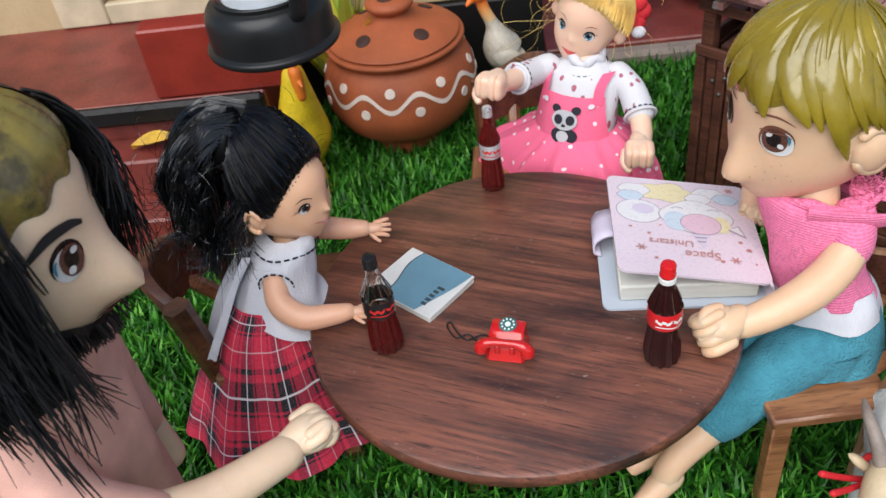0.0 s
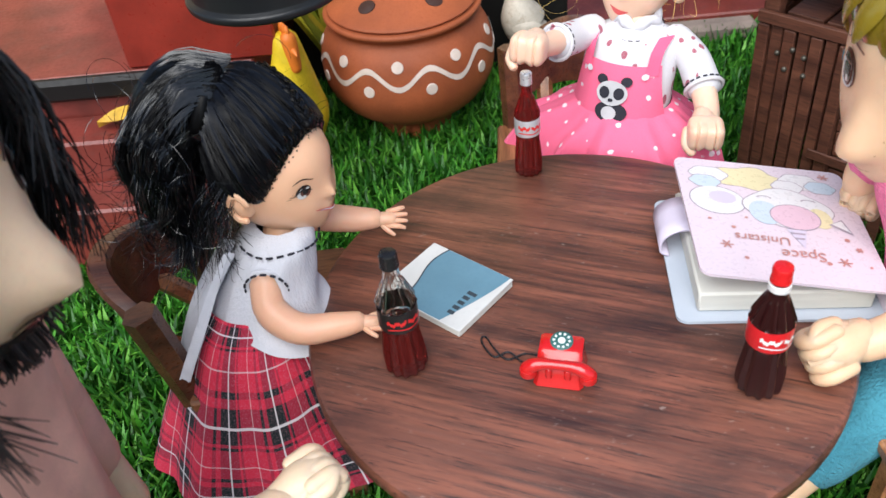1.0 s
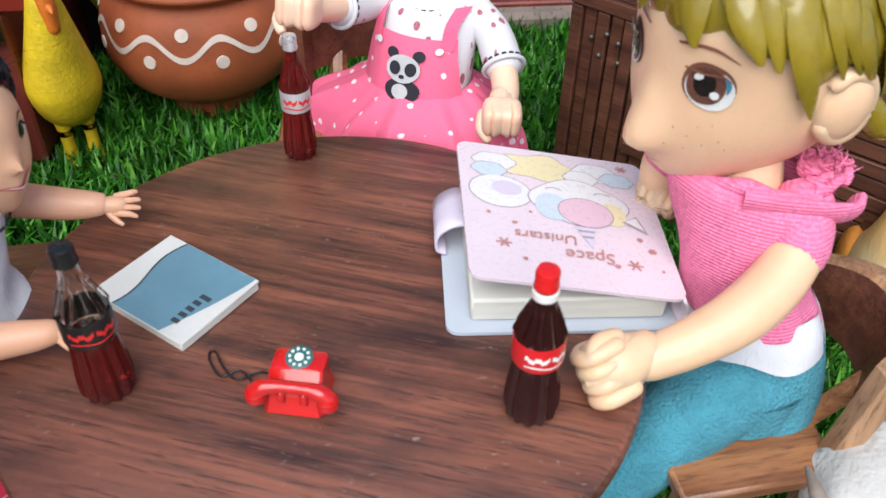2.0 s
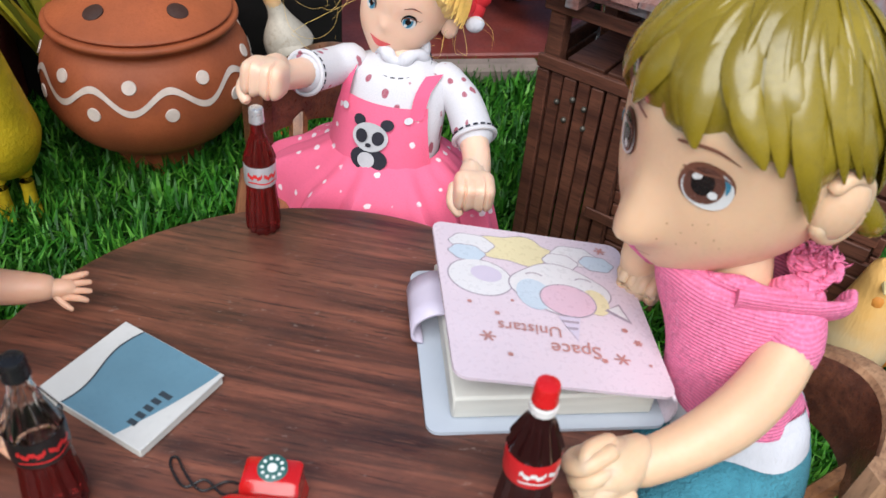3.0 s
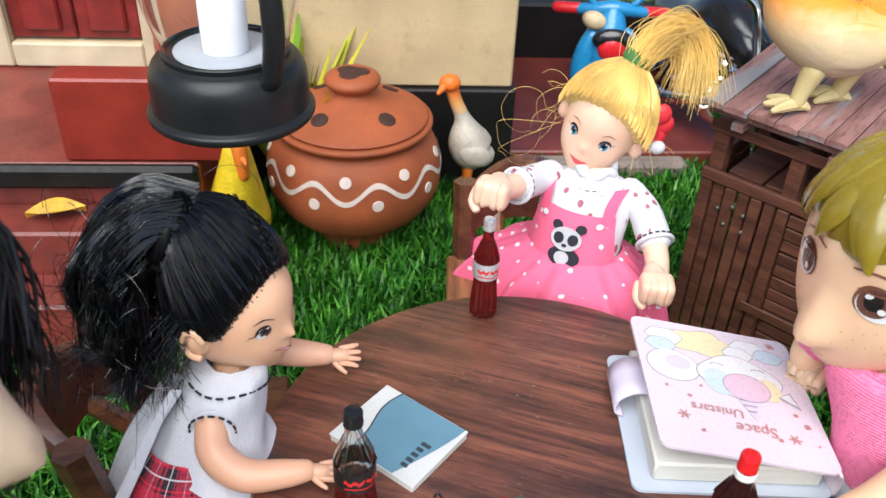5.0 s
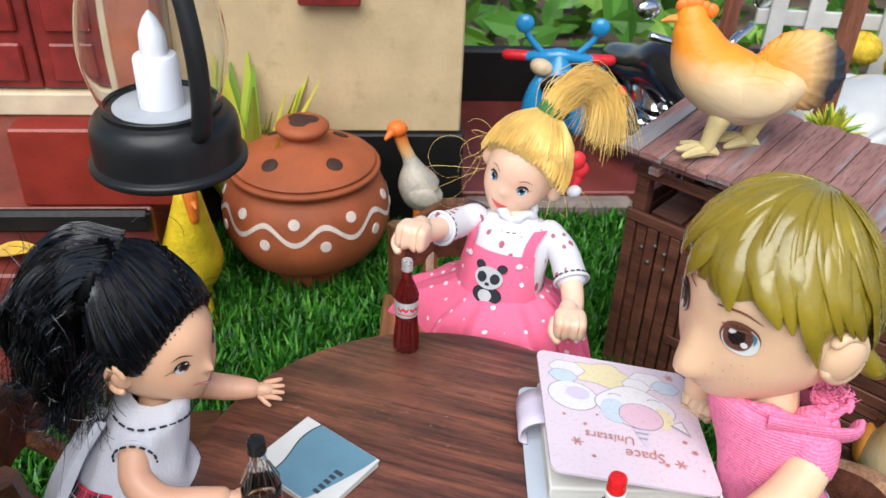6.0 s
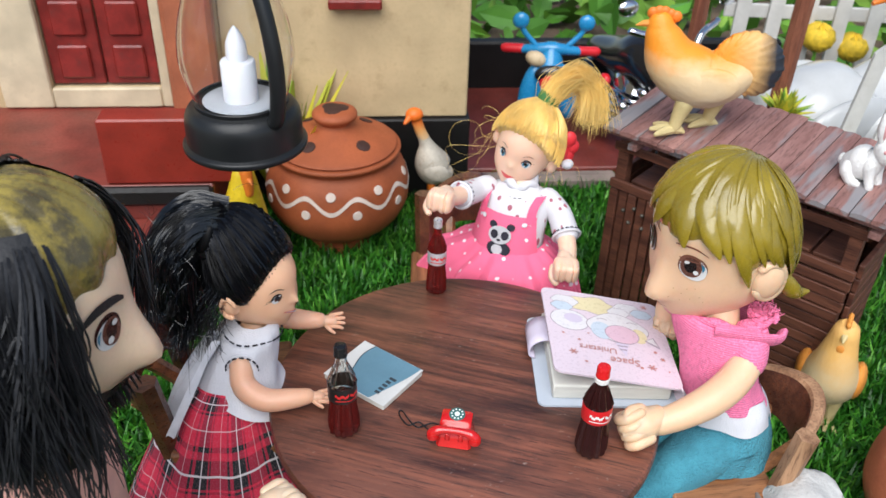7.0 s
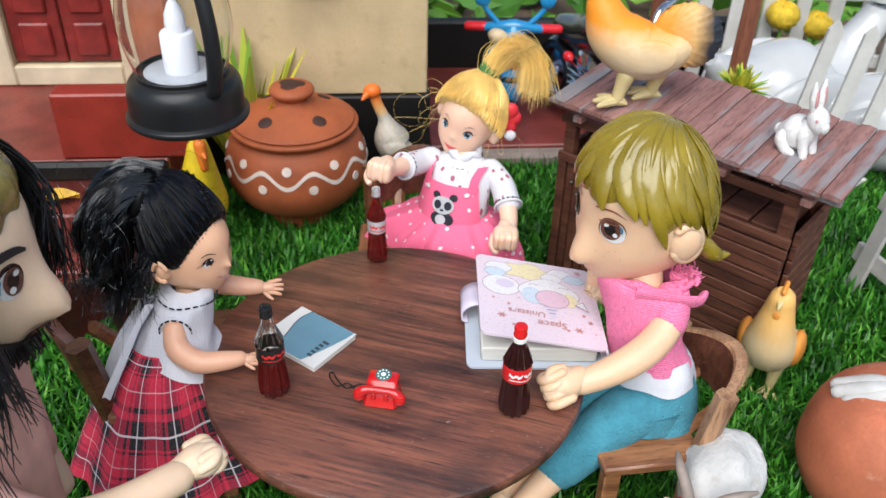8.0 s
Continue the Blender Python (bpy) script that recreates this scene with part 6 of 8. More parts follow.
def drape(bm, rings, n, mi, fold=None, uv=False):
    """Cloth round a body: rings of (centre, radius ahead, radius aside, yaw); fold(angle, k) scales the radius. Open at both ends, with thickness."""
    out = []
    for k, (c, ra, rb, yaw) in enumerate(rings):
        c, y = Vector(c), radians(yaw)
        f, s = Vector((math.cos(y), math.sin(y), 0)), Vector((-math.sin(y), math.cos(y), 0))
        ring = []
        for j in range(n):
            a = 2 * math.pi * j / n
            w = fold(a, k / (len(rings) - 1)) if fold else (1, 0)
            ring.append(c + f * (ra * w[0] * math.cos(a)) + s * (rb * w[0] * math.sin(a)) + Vector((0, 0, w[1])))
        out.append(ring)
    rings_to_faces(bm, out, mi, True, False, uv)
    inner = [[p * 0.985 + (sum(r, Vector()) / n) * 0.015 for p in r] for r in out]
    rings_to_faces(bm, inner, mi, True, False, uv)


def spread(rows, n):
    """Smooths rings of (centre, ra, rb, yaw)."""
    flat = smooth_path([(*c, a, b, y) for c, a, b, y in rows], n)
    return [((q[0], q[1], q[2]), q[3], q[4], q[5]) for q in flat]


# ---- the boy ----
bm = bmesh.new()
BOY = [skin_pale, hair_olive, eye_white, eye_brown, eye_black, brow_brown, lip_pink, freckle, pink_knit, cloth_white, cloth_blue, eye_blue]
hd = Head(pose(0.1008, 0.2272, 0.1318, 0, 3, 201), 0.0262, 0.0258, 0.0314,
          [(0, -46, 26, 0.0046), (0, -28, 8.5, 0.0062), (0, -16, 7, 0.0016), (7, -31, 5, 0.0012), (-7, -31, 5, 0.0012), (42, -38, 24, 0.0012), (-42, -38, 24, 0.0012), (0, -64, 17, 0.0036), (27, -2, 15, -0.0013), (-27, -2, 15, -0.0013),
           (0, -44, 6, 0.001), (0, 20, 40, 0.0012), (180, 5, 75, -0.0048)])
hd.skull(bm, 0, 96)
for s in (-1, 1):
    hd.patch(bm, s * 25, -3, 0.0106, 0.0092, 5, 0.0002, -s * 14, 2.3)
    hd.patch(bm, s * 25.6, -4, 0.0098, 0.0084, 2, 0.0004, -s * 14, 2.2)
    hd.patch(bm, s * 24, -2.2, 0.0076, 0.0082, 5, 0.0006, 0, 2.2)
    hd.patch(bm, s * 24, -2.2, 0.0068, 0.0074, 3, 0.0008, 0, 2.2)
    hd.patch(bm, s * 23.6, -1.6, 0.0042, 0.005, 4, 0.001)
    hd.stroke(bm, [(s * 31.5, 4, 0.4), (s * 33.5, 0.5, 1.1), (s * 33.5, -3.5, 0.3)], 11, 0.0012)
    hd.patch(bm, 24 * s - 3, 1.6, 0.0019, 0.0014, 2, 0.0013, 30)
    hd.patch(bm, 24 * s + 4.5, -5.5, 0.0018, 0.0016, 2, 0.0013)
    hd.stroke(bm, [(s * 15, 4.5, 0.4), (s * 23, 3.4, 0.6), (s * 31, 3.8, 0.4), (s * 35, 2, 0.2)], 5, 0.0014)
    hd.stroke(bm, [(s * 9, 12.5, 0.5), (s * 17, 13.6, 0.75), (s * 26, 13.6, 0.7), (s * 36, 10, 0.2)], 5, 0.0003)
    for k, (y, p) in enumerate(((14, -24), (20, -27), (24, -22), (27, -30), (19, -33), (34, -27), (12, -30), (37, -31), (30, -20))):
        hd.patch(bm, s * y, p, 0.00036, 0.00036, 7, 0.0002, n=8)
    # ear: a curled rim round a hollow
    e = hd.m @ pose(0.002, s * 0.0238, -0.005, 0, 0, s * 16) @ Matrix.Scale(0.98, 4)
    pts = [(0.0052 * math.cos(a) - 0.0012 * math.sin(a), 0.0016 * s + 0.0022 * s * math.cos(a), 0.0078 * math.sin(a)) for a in np.linspace(-2.6, 2.2, 13)]
    limb(bm, [(*(e @ Vector((-p[0], p[1], p[2]))), 0.0018) for p in pts], 10, 0, 2)
    blob(bm, e @ Vector((-0.0005, s * 0.0008, 0)), (0.0064, 0.0042, 0.0082), (0, 0, 190), 20, 0)
hd.stroke(bm, [(-7, -43, 0.15), (0, -42.2, 0.3), (7, -43, 0.15)], 7, 0.0003)


def boy_reach(az):
    a = abs(math.degrees(az))
    base = np.interp(a, [0, 25, 45, 58, 63, 68, 76, 84, 95, 120, 150, 180], [89, 84, 86, 89, 101, 95, 89, 88, 91, 108, 122, 124])
    return float(base + 4.5 * abs(math.sin(az * 6.5 + 0.4)) - 2)


hd.cap(bm, 1, (180, 76), boy_reach, 0.0024,
       lambda az, s: 0.0005 * abs(math.sin(7 * az + 2.6 * s + 0.7 * math.sin(3 * az))) * min(1, s * 1.6) - 0.0004, 288, 30)
rg = random.Random(11)
kk = Head.way(180, 76)
fwd = (Vector((1, 0, 0)) - kk * kk.x).normalized()
lef = kk.cross(fwd)


def lock(az, s0, s1, wide, bend, high):
    """A moulded crescent lock from s0 to s1 degrees off the crown, swept backwards by bend, with a pointed tip."""
    rows = []
    for i in range(12):
        q = i / 11
        st = radians(s0 + (s1 - s0) * q)
        shape = math.sin(math.pi * (0.12 + 0.86 * q)) ** 0.7
        row = []
        for j in range(7):
            u = -1 + j / 3
            a2 = az + bend * q ** 1.6 + radians(wide) * u * shape / max(0.5, math.sin(st)) * 0.5
            d = kk * math.cos(st) + (fwd * math.cos(a2) + lef * math.sin(a2)) * math.sin(st)
            row.append(hd.at(d, 0.0019 + high * (1 - abs(u + 0.25) ** 2.2 / 2.2) * math.sin(math.pi * (0.08 + 0.84 * q)) ** 0.8))
        rows.append(row)
    rings_to_faces(bm, rows, 1, False, False)


for ring_n, s0, s1, wide, high in ((22, 8, 62, 5, 0.0014), (26, 30, 74, 5, 0.0014), (9, 10, 60, 14, 0.0011), (14, 26, 84, 13, 0.0013), (18, 42, 0, 14, 0.0016), (21, 54, 1, 13, 0.0019)):
    for k in range(ring_n):
        az = -math.pi + 2 * math.pi * (k + rg.uniform(-0.3, 0.3)) / ring_n
        back = math.copysign(1, az) * (0.12 + 0.42 * min(1, abs(az) / 1.2)) * rg.uniform(0.6, 1.3)
        tip = s1 * rg.uniform(0.92, 1.12) if s1 > 1 else boy_reach(az + back * 0.8) * (rg.uniform(0.86, 0.96) if s1 == 0 else rg.uniform(0.97, 1.05))
        lock(az, s0 * rg.uniform(0.85, 1.15), tip, wide * rg.uniform(0.8, 1.2), back, high)
# small tail of hair behind the ear
for s in (-1, 1):
    limb(bm, [(*(hd.m @ Vector((-0.006, s * 0.0225, -0.006))), 0.0028), (*(hd.m @ Vector((-0.0105, s * 0.0245, -0.0125))), 0.0034), (*(hd.m @ Vector((-0.0155, s * 0.0245, -0.0165))), 0.0026), (*(hd.m @ Vector((-0.019, s * 0.026, -0.0165))), 0.0008)], 12, 1)
limb(bm, [(0.1005, 0.2185, 0.112, 0.0065), (0.1, 0.213, 0.1, 0.0075)], 14, 0)
# knitted top with a rolled collar, folded shoulder band, white hem
BT = 228
drape(bm, spread([((0.0997, 0.216, 0.1052), 0.0088, 0.0155, BT), ((0.0993, 0.2125, 0.1035), 0.0112, 0.018, BT), ((0.0995, 0.2105, 0.095), 0.0118, 0.0165, BT), ((0.1015, 0.2075, 0.083), 0.0124, 0.0148, BT), ((0.1042, 0.2055, 0.0735), 0.0142, 0.0165, BT)], 6), 64, 8,
      lambda a, k: (1 + 0.018 * math.sin(7 * a + 9 * k) + 0.03 * k * math.sin(3 * a + 14 * k), 0))
drape(bm, spread([((0.1042, 0.2055, 0.0765), 0.0128, 0.0152, BT), ((0.105, 0.205, 0.0715), 0.0148, 0.0172, BT), ((0.1058, 0.2045, 0.0662), 0.0156, 0.0182, BT)], 4), 48, 9, lambda a, k: (1 + 0.02 * math.sin(5 * a + 3 * k), 0.0008 * math.sin(6 * a)))
bf, bs = Vector((math.cos(radians(BT)), math.sin(radians(BT)), 0)), Vector((-math.sin(radians(BT)), math.cos(radians(BT)), 0))
ring = []
for a in np.linspace(0, 2 * math.pi, 26):
    p = Vector((0.0999, 0.2162, 0.1048)) + bf * (0.0106 * math.cos(a)) + bs * (0.0165 * math.sin(a))
    ring.append((p.x, p.y, p.z + 0.0009 * math.sin(5 * a), 0.0019 + 0.0004 * math.sin(9 * a)))
limb(bm, ring, 12, 8, 2)
band = smooth_path([(0.094, 0.2035, 0.1042), (0.101, 0.201, 0.1042), (0.109, 0.1992, 0.1036), (0.1165, 0.1998, 0.1026), (0.1195, 0.203, 0.1024)], 5)
tube(bm, band, [(0.0016, 0.0038 - 0.0012 * abs(i / (len(band) - 1) - 0.5)) for i in range(len(band))], 18, 8, (0.1, -0.45, 1))
for k in range(7):
    a0 = 0.9 * k
    p = Vector((0.1135 + 0.002 * math.cos(a0), 0.2085 + 0.0025 * math.sin(a0), 0.1075))
    limb(bm, [(*(p + Vector((0.0026 * math.cos(a0 + t), 0.0026 * math.sin(a0 + t), 0.0012 * math.sin(3 * t + k)))), 0.0011) for t in np.linspace(0, 4.2, 7)], 8, 8, 2)
for k in range(60):
    p = Vector((0.1145 + rg.gauss(0, 0.0018), 0.2085 + rg.gauss(0, 0.0022), 0.1085 + rg.gauss(0, 0.001)))
    strand(bm, [p, p + Vector((rg.uniform(-1, 1), rg.uniform(-1, 1), rg.uniform(-0.3, 1))) * 0.002, p + Vector((rg.uniform(-1, 1), rg.uniform(-1, 1), rg.uniform(-0.6, 0.8))) * 0.0032], 0.00035, 8, 4, 3)
for k in range(46):
    a = rg.uniform(0, 6.28)
    p = Vector((0.0999, 0.2162, 0.1052)) + bf * (0.0106 * math.cos(a)) + bs * (0.0165 * math.sin(a))
    strand(bm, [p, p + Vector((rg.uniform(-1, 1), rg.uniform(-1, 1), rg.uniform(0.2, 1))) * 0.0016, p + Vector((rg.uniform(-1, 1), rg.uniform(-1, 1), rg.uniform(-0.5, 0.8))) * 0.003], 0.0002, 8, 3, 3)
# near arm to the bottle, short sleeve; far arm behind the planner
limb(bm, [(0.108, 0.205, 0.1015, 0.0056), (0.108, 0.2012, 0.0988, 0.0064), (0.1062, 0.1975, 0.0955, 0.0066)], 22, 8)
limb(bm, [(0.1075, 0.1985, 0.0965, 0.0058), (0.1, 0.192, 0.0908, 0.0061), (0.0905, 0.187, 0.0865, 0.006), (0.08, 0.1845, 0.0825, 0.0052), (0.072, 0.1838, 0.0798, 0.0047)], 18, 0)
fist(bm, (0.0645, 0.183, 0.0795), (-0.9, -0.25, -0.25), (-0.15, -0.85, 0.5), 0.0115, 0)
limb(bm, [(0.098, 0.234, 0.1, 0.0076), (0.093, 0.2365, 0.0955, 0.008)], 16, 8)
limb(bm, [(0.0955, 0.235, 0.098, 0.006), (0.0915, 0.237, 0.0935, 0.0056), (0.09, 0.2365, 0.0875, 0.0052)], 14, 0)
fist(bm, (0.0915, 0.2345, 0.0835), (-0.6, -0.5, -0.5), (0, 0, 1), 0.009, 0)
# shorts and legs
drape(bm, spread([((0.1058, 0.2045, 0.069), 0.0142, 0.0168, BT), ((0.107, 0.204, 0.0595), 0.0162, 0.0188, BT), ((0.1085, 0.204, 0.0475), 0.018, 0.0205, 200)], 4), 40, 10)
for s, dy in ((-1, -0.0075), (1, 0.0105)):
    limb(bm, [(0.108, 0.203 + dy, 0.0555, 0.0104), (0.094, 0.1995 + dy * 0.95, 0.053, 0.0112), (0.08, 0.1945 + dy * 0.9, 0.044, 0.0102), (0.069, 0.19 + dy * 0.85, 0.036, 0.0092)], 20, 10)
    limb(bm, [(0.068, 0.1885 + dy * 0.85, 0.035, 0.0062), (0.06, 0.185 + dy * 0.8, 0.0285, 0.0056), (0.053, 0.182 + dy * 0.8, 0.0215, 0.005), (0.0505, 0.181 + dy * 0.8, 0.016, 0.005)], 14, 0)
    limb(bm, [(0.052, 0.181 + dy * 0.8, 0.0155, 0.005), (0.0465, 0.178 + dy * 0.8, 0.012, 0.0045), (0.0415, 0.1755 + dy * 0.8, 0.0095, 0.0032)], 12, 0)
drape(bm, [((0.104, 0.202, 0.058), 0.017, 0.0185, 190), ((0.102, 0.202, 0.0495), 0.0185, 0.0195, 190)], 32, 10)
at_base(tagged(part("boy_doll", bm, BOY), "boy doll with olive moulded hair in a pink knitted top", "doll"), (0.106, 0.205, -0.009))

# ---- the dark-haired girl ----
bm = bmesh.new()
GIRL = [skin_tan, hair_black, eye_white, eye_brown, eye_black, lip_pink, cloth_white, plaid_cloth, thread_black, hair_core, skin_peach, gauze]
hd = Head(pose(-0.0718, 0.2365, 0.1095, 0, 1, -25), 0.0156, 0.0156, 0.0178,
          [(0, -15, 6, 0.0023), (0, -5, 7, 0.0005), (0, -44, 24, 0.0019), (36, -36, 20, 0.001), (-36, -36, 20, 0.001), (0, -58, 13, 0.0024), (0, -31, 6, 0.0008), (27, -2, 12, -0.0008), (-27, -2, 12, -0.0008), (0, -35, 7, 0.0003), (0, 25, 30, 0.0008)])
hd.skull(bm, 0, 88)
for s in (-1, 1):
    hd.eye(bm, s * 29, -1.5, 0.0041, 0.0032, 2, 3, 4, 0.00012, -10, 2)
    hd.stroke(bm, [(s * 20, -1.5, 0.3), (s * 29, 2.8, 0.9), (s * 40, -1, 0.4), (s * 44, 0.5, 0.1)], 4, 0.0005)
    hd.stroke(bm, [(s * 17, 9, 0.3), (s * 28, 13.5, 0.7), (s * 39, 11, 0.2)], 4, 0.0002)
    for k in range(4):
        hd.stroke(bm, [(s * (34 + 3 * k), 1.2 - 1.2 * k, 0.3), (s * (38 + 3.4 * k), 3.4 - 1.8 * k, 0.1)], 4, 0.0004)
    blob(bm, hd.m @ Vector((0.0, s * 0.0158, -0.002)), (0.003, 0.0018, 0.0038), (0, 0, 6), 14, 0)
    limb(bm, [(*(hd.m @ Vector((-0.0005 - 0.003 * math.cos(a), s * 0.0172, -0.002 + 0.004 * math.sin(a)))), 0.001) for a in np.linspace(-1.9, 2.6, 9)], 8, 0, 2)
hd.stroke(bm, [(-20, -26, 0.3), (-9, -30, 1.3), (0, -31, 1.6), (9, -30, 1.3), (20, -26, 0.3)], 5, 0.0003)
hd.stroke(bm, [(-16, -27.5, 0.2), (0, -30.6, 0.6), (16, -27.5, 0.2)], 6, 0.0005)


def girl_line(y):
    """Hairline: the pitch at which the hair starts, by the yaw from the face."""
    return float(np.interp(abs(y), [0, 25, 40, 55, 66, 74, 100, 125, 180], [47, 43, 35, 21, 6, -2, 2, -24, -34]))


def girl_full(d):
    """How far the hair stands off the skull in a direction."""
    g = d.angle(Head.way(168, 64))
    return 0.0015 + 0.0098 * math.exp(-(g / radians(38)) ** 2)


def groove(y, q):
    """Locks in the combed hair."""
    return (0.0006 * math.sin(0.62 * y + 3 * q) + 0.00045 * math.sin(0.27 * y + 1) + 0.0003 * math.sin(1.7 * y)) * min(1, 0.35 + 3 * q) * (1 - 0.5 * q)


# hair combed back from the hairline to the crown
rg = random.Random(21)
kdir = Head.way(176, 56)
rows = []
for i in range(26):
    q = i / 25
    row = []
    for j in range(481):
        y = -180 + 0.75 * j
        d0 = Head.way(y, girl_line(y) + 0.7 * math.sin(y * 1.3))
        d = d0.slerp(kdir, q * 0.97)
        rim = min(1, q / 0.05 + 0.05)
        row.append(hd.at(d, girl_full(d) * rim + groove(y, q)))
    rows.append(row)
rings_to_faces(bm, rows, 9, False, False)
for k in range(1500):
    y = rg.uniform(-150, 150)
    q0 = rg.uniform(0, 0.3) if k % 3 else 0.0
    d0 = Head.way(y, girl_line(y) - 0.5)
    off, sway, ph = rg.uniform(-0.0002, 0.0008), rg.gauss(0, 1.2), rg.uniform(0, 6.28)
    pts = []
    for q in np.linspace(q0, 0.97, 10):
        d = Head.way(y + sway * math.sin(5 * q + ph), girl_line(y) - 0.5).slerp(kdir, q)
        pts.append(hd.at(d, girl_full(d) * min(1, q / 0.05 + 0.05) + groove(y, q) + 0.0001 + off * min(1, 0.2 + 3 * q)))
    strand(bm, pts, rg.uniform(0.00012, 0.00023), 1, 4, 2)
# rooted dots along the hairline
for k in range(44):
    y = rg.uniform(-72, 72)
    hd.patch(bm, y, girl_line(y) - rg.uniform(0.4, 2.5) - (3 if k % 6 == 0 else 0), 0.00045, 0.00045, 4, 0.0002, n=8)


def braid(path, r, n_turn):
    """Three locks twisted round a path of (point, outward) pairs."""
    for c in range(3):
        rows = []
        for i, (p, o) in enumerate(path):
            q = i / (len(path) - 1)
            a = 2 * math.pi * (n_turn * q + c / 3)
            side = (path[min(i + 1, len(path) - 1)][0] - path[max(i - 1, 0)][0]).normalized().cross(o)
            w = p + side * (r * 0.62 * math.sin(a)) + o * (r * 0.28 * math.sin(2 * a))
            rows.append((*w, r * (0.72 - 0.15 * q)))
        limb(bm, rows, 10, 9, 1)
        for n in range(34):
            b, e = rg.uniform(0, 6.28), r * rg.uniform(0.62, 0.75)
            tube(bm, [Vector(x[:3]) + Vector((math.cos(b + 3 * i / len(rows)), math.sin(b + 3 * i / len(rows)), math.sin(1.7 * b))) * e * 0.8 for i, x in enumerate(rows)], 0.00014, 3, 1)


way = []
for i in range(30):
    q = i / 29
    d = Head.way(8, 49).slerp(Head.way(118, 68), q)
    way.append((hd.at(d, girl_full(d) + 0.0004), (hd.m.to_3x3() @ d).normalized()))
braid(way, 0.0017, 2.6)
# thick lock wound round the tie at the crown
KN = hd.at(kdir, 0.0105)
way = []
for i in range(22):
    q = i / 21
    a = radians(75 - 235 * q)
    d = (kdir + (Vector((0, 0, 1)) * math.sin(a) * 0.42 + Vector((0, -1, 0)) * math.cos(a) * 0.5)).normalized()
    way.append((*hd.at(d, girl_full(d) + 0.001), 0.0034 - 0.0008 * q))
limb(bm, [(*x[:3], x[3] * 0.7) for x in way], 14, 9, 1)
for n in range(260):
    b, e = rg.uniform(0, 6.28), rg.uniform(0.97, 1.16)
    tube(bm, [Vector(x[:3]) + (hd.m.to_3x3() @ Vector((math.cos(b), 0.6 * math.sin(b), math.sin(b)))) * x[3] * e for x in way], 0.0002, 3, 1)
# the full tangled tail that falls behind
core = [(KN + Vector((0.004, 0, -0.003)), 0.006), (KN + Vector((-0.005, -0.001, -0.001)), 0.0068), (KN + Vector((-0.0125, -0.003, -0.008)), 0.008), (KN + Vector((-0.0165, -0.008, -0.018)), 0.0082), (KN + Vector((-0.015, -0.014, -0.028)), 0.0062), (KN + Vector((-0.0115, -0.018, -0.035)), 0.0034)]
limb(bm, [(*p, r * 0.8) for p, r in core], 20, 9)
frames = []
for i in range(len(core)):
    ahead = (core[min(i + 1, len(core) - 1)][0] - core[max(i - 1, 0)][0]).normalized()
    u = ahead.cross(Vector((0, 1, 0))).normalized()
    frames.append((u, ahead.cross(u)))
for c in range(120):
    b0, e0 = rg.uniform(0, 6.28), (rg.uniform(0.7, 1.1) if c % 4 else rg.uniform(1.1, 1.5))
    last, turn, wave = rg.randint(3, 5), rg.gauss(0, 0.3), rg.uniform(0.0004, 0.0016)
    ph, drift = rg.uniform(0, 6.28), Vector((rg.gauss(-0.001, 0.003), rg.gauss(0, 0.003), rg.gauss(-0.002, 0.003)))
    for k in range(22):
        j = lambda w: rg.gauss(0, w)
        pts, b = [], b0 + j(0.13)
        e = e0 * rg.uniform(0.92, 1.08)
        for i, (p, r) in enumerate(core[:last + 1]):
            u, w = frames[i]
            b += turn
            pts.append(p + (u * math.cos(b) + w * (1.1 * math.sin(b))) * (r * e) + Vector((math.sin(ph + 1.7 * i), math.cos(ph + 1.3 * i), math.sin(ph * 2 + i))) * (wave * i * 0.5) + Vector((j(0.0003), j(0.0003), j(0.0003))))
        pts.append(pts[-1] + drift + Vector((j(0.0012), j(0.0012), j(0.0012) - 0.004)))
        if k % 5 == 0:
            pts.append(pts[-1] + drift + Vector((j(0.004), j(0.004), j(0.003))))
        strand(bm, pts, rg.uniform(0.00009, 0.00018), 1, 3, 3)
# thin hair that falls behind the ear on the shoulder
for k in range(170):
    a0 = hd.at(Head.way(rg.uniform(-150, -95), rg.uniform(-25, 15)), 0.002)
    e = a0 + Vector((rg.gauss(-0.004, 0.004), rg.gauss(-0.003, 0.003), rg.uniform(-0.022, -0.01)))
    strand(bm, [a0, a0.lerp(e, 0.4) + Vector((rg.gauss(-0.002, 0.0015), rg.gauss(-0.002, 0.0015), 0)), e, e + Vector((rg.gauss(0, 0.002), rg.gauss(0, 0.002), -0.003))], 0.00008, 1, 3, 4)
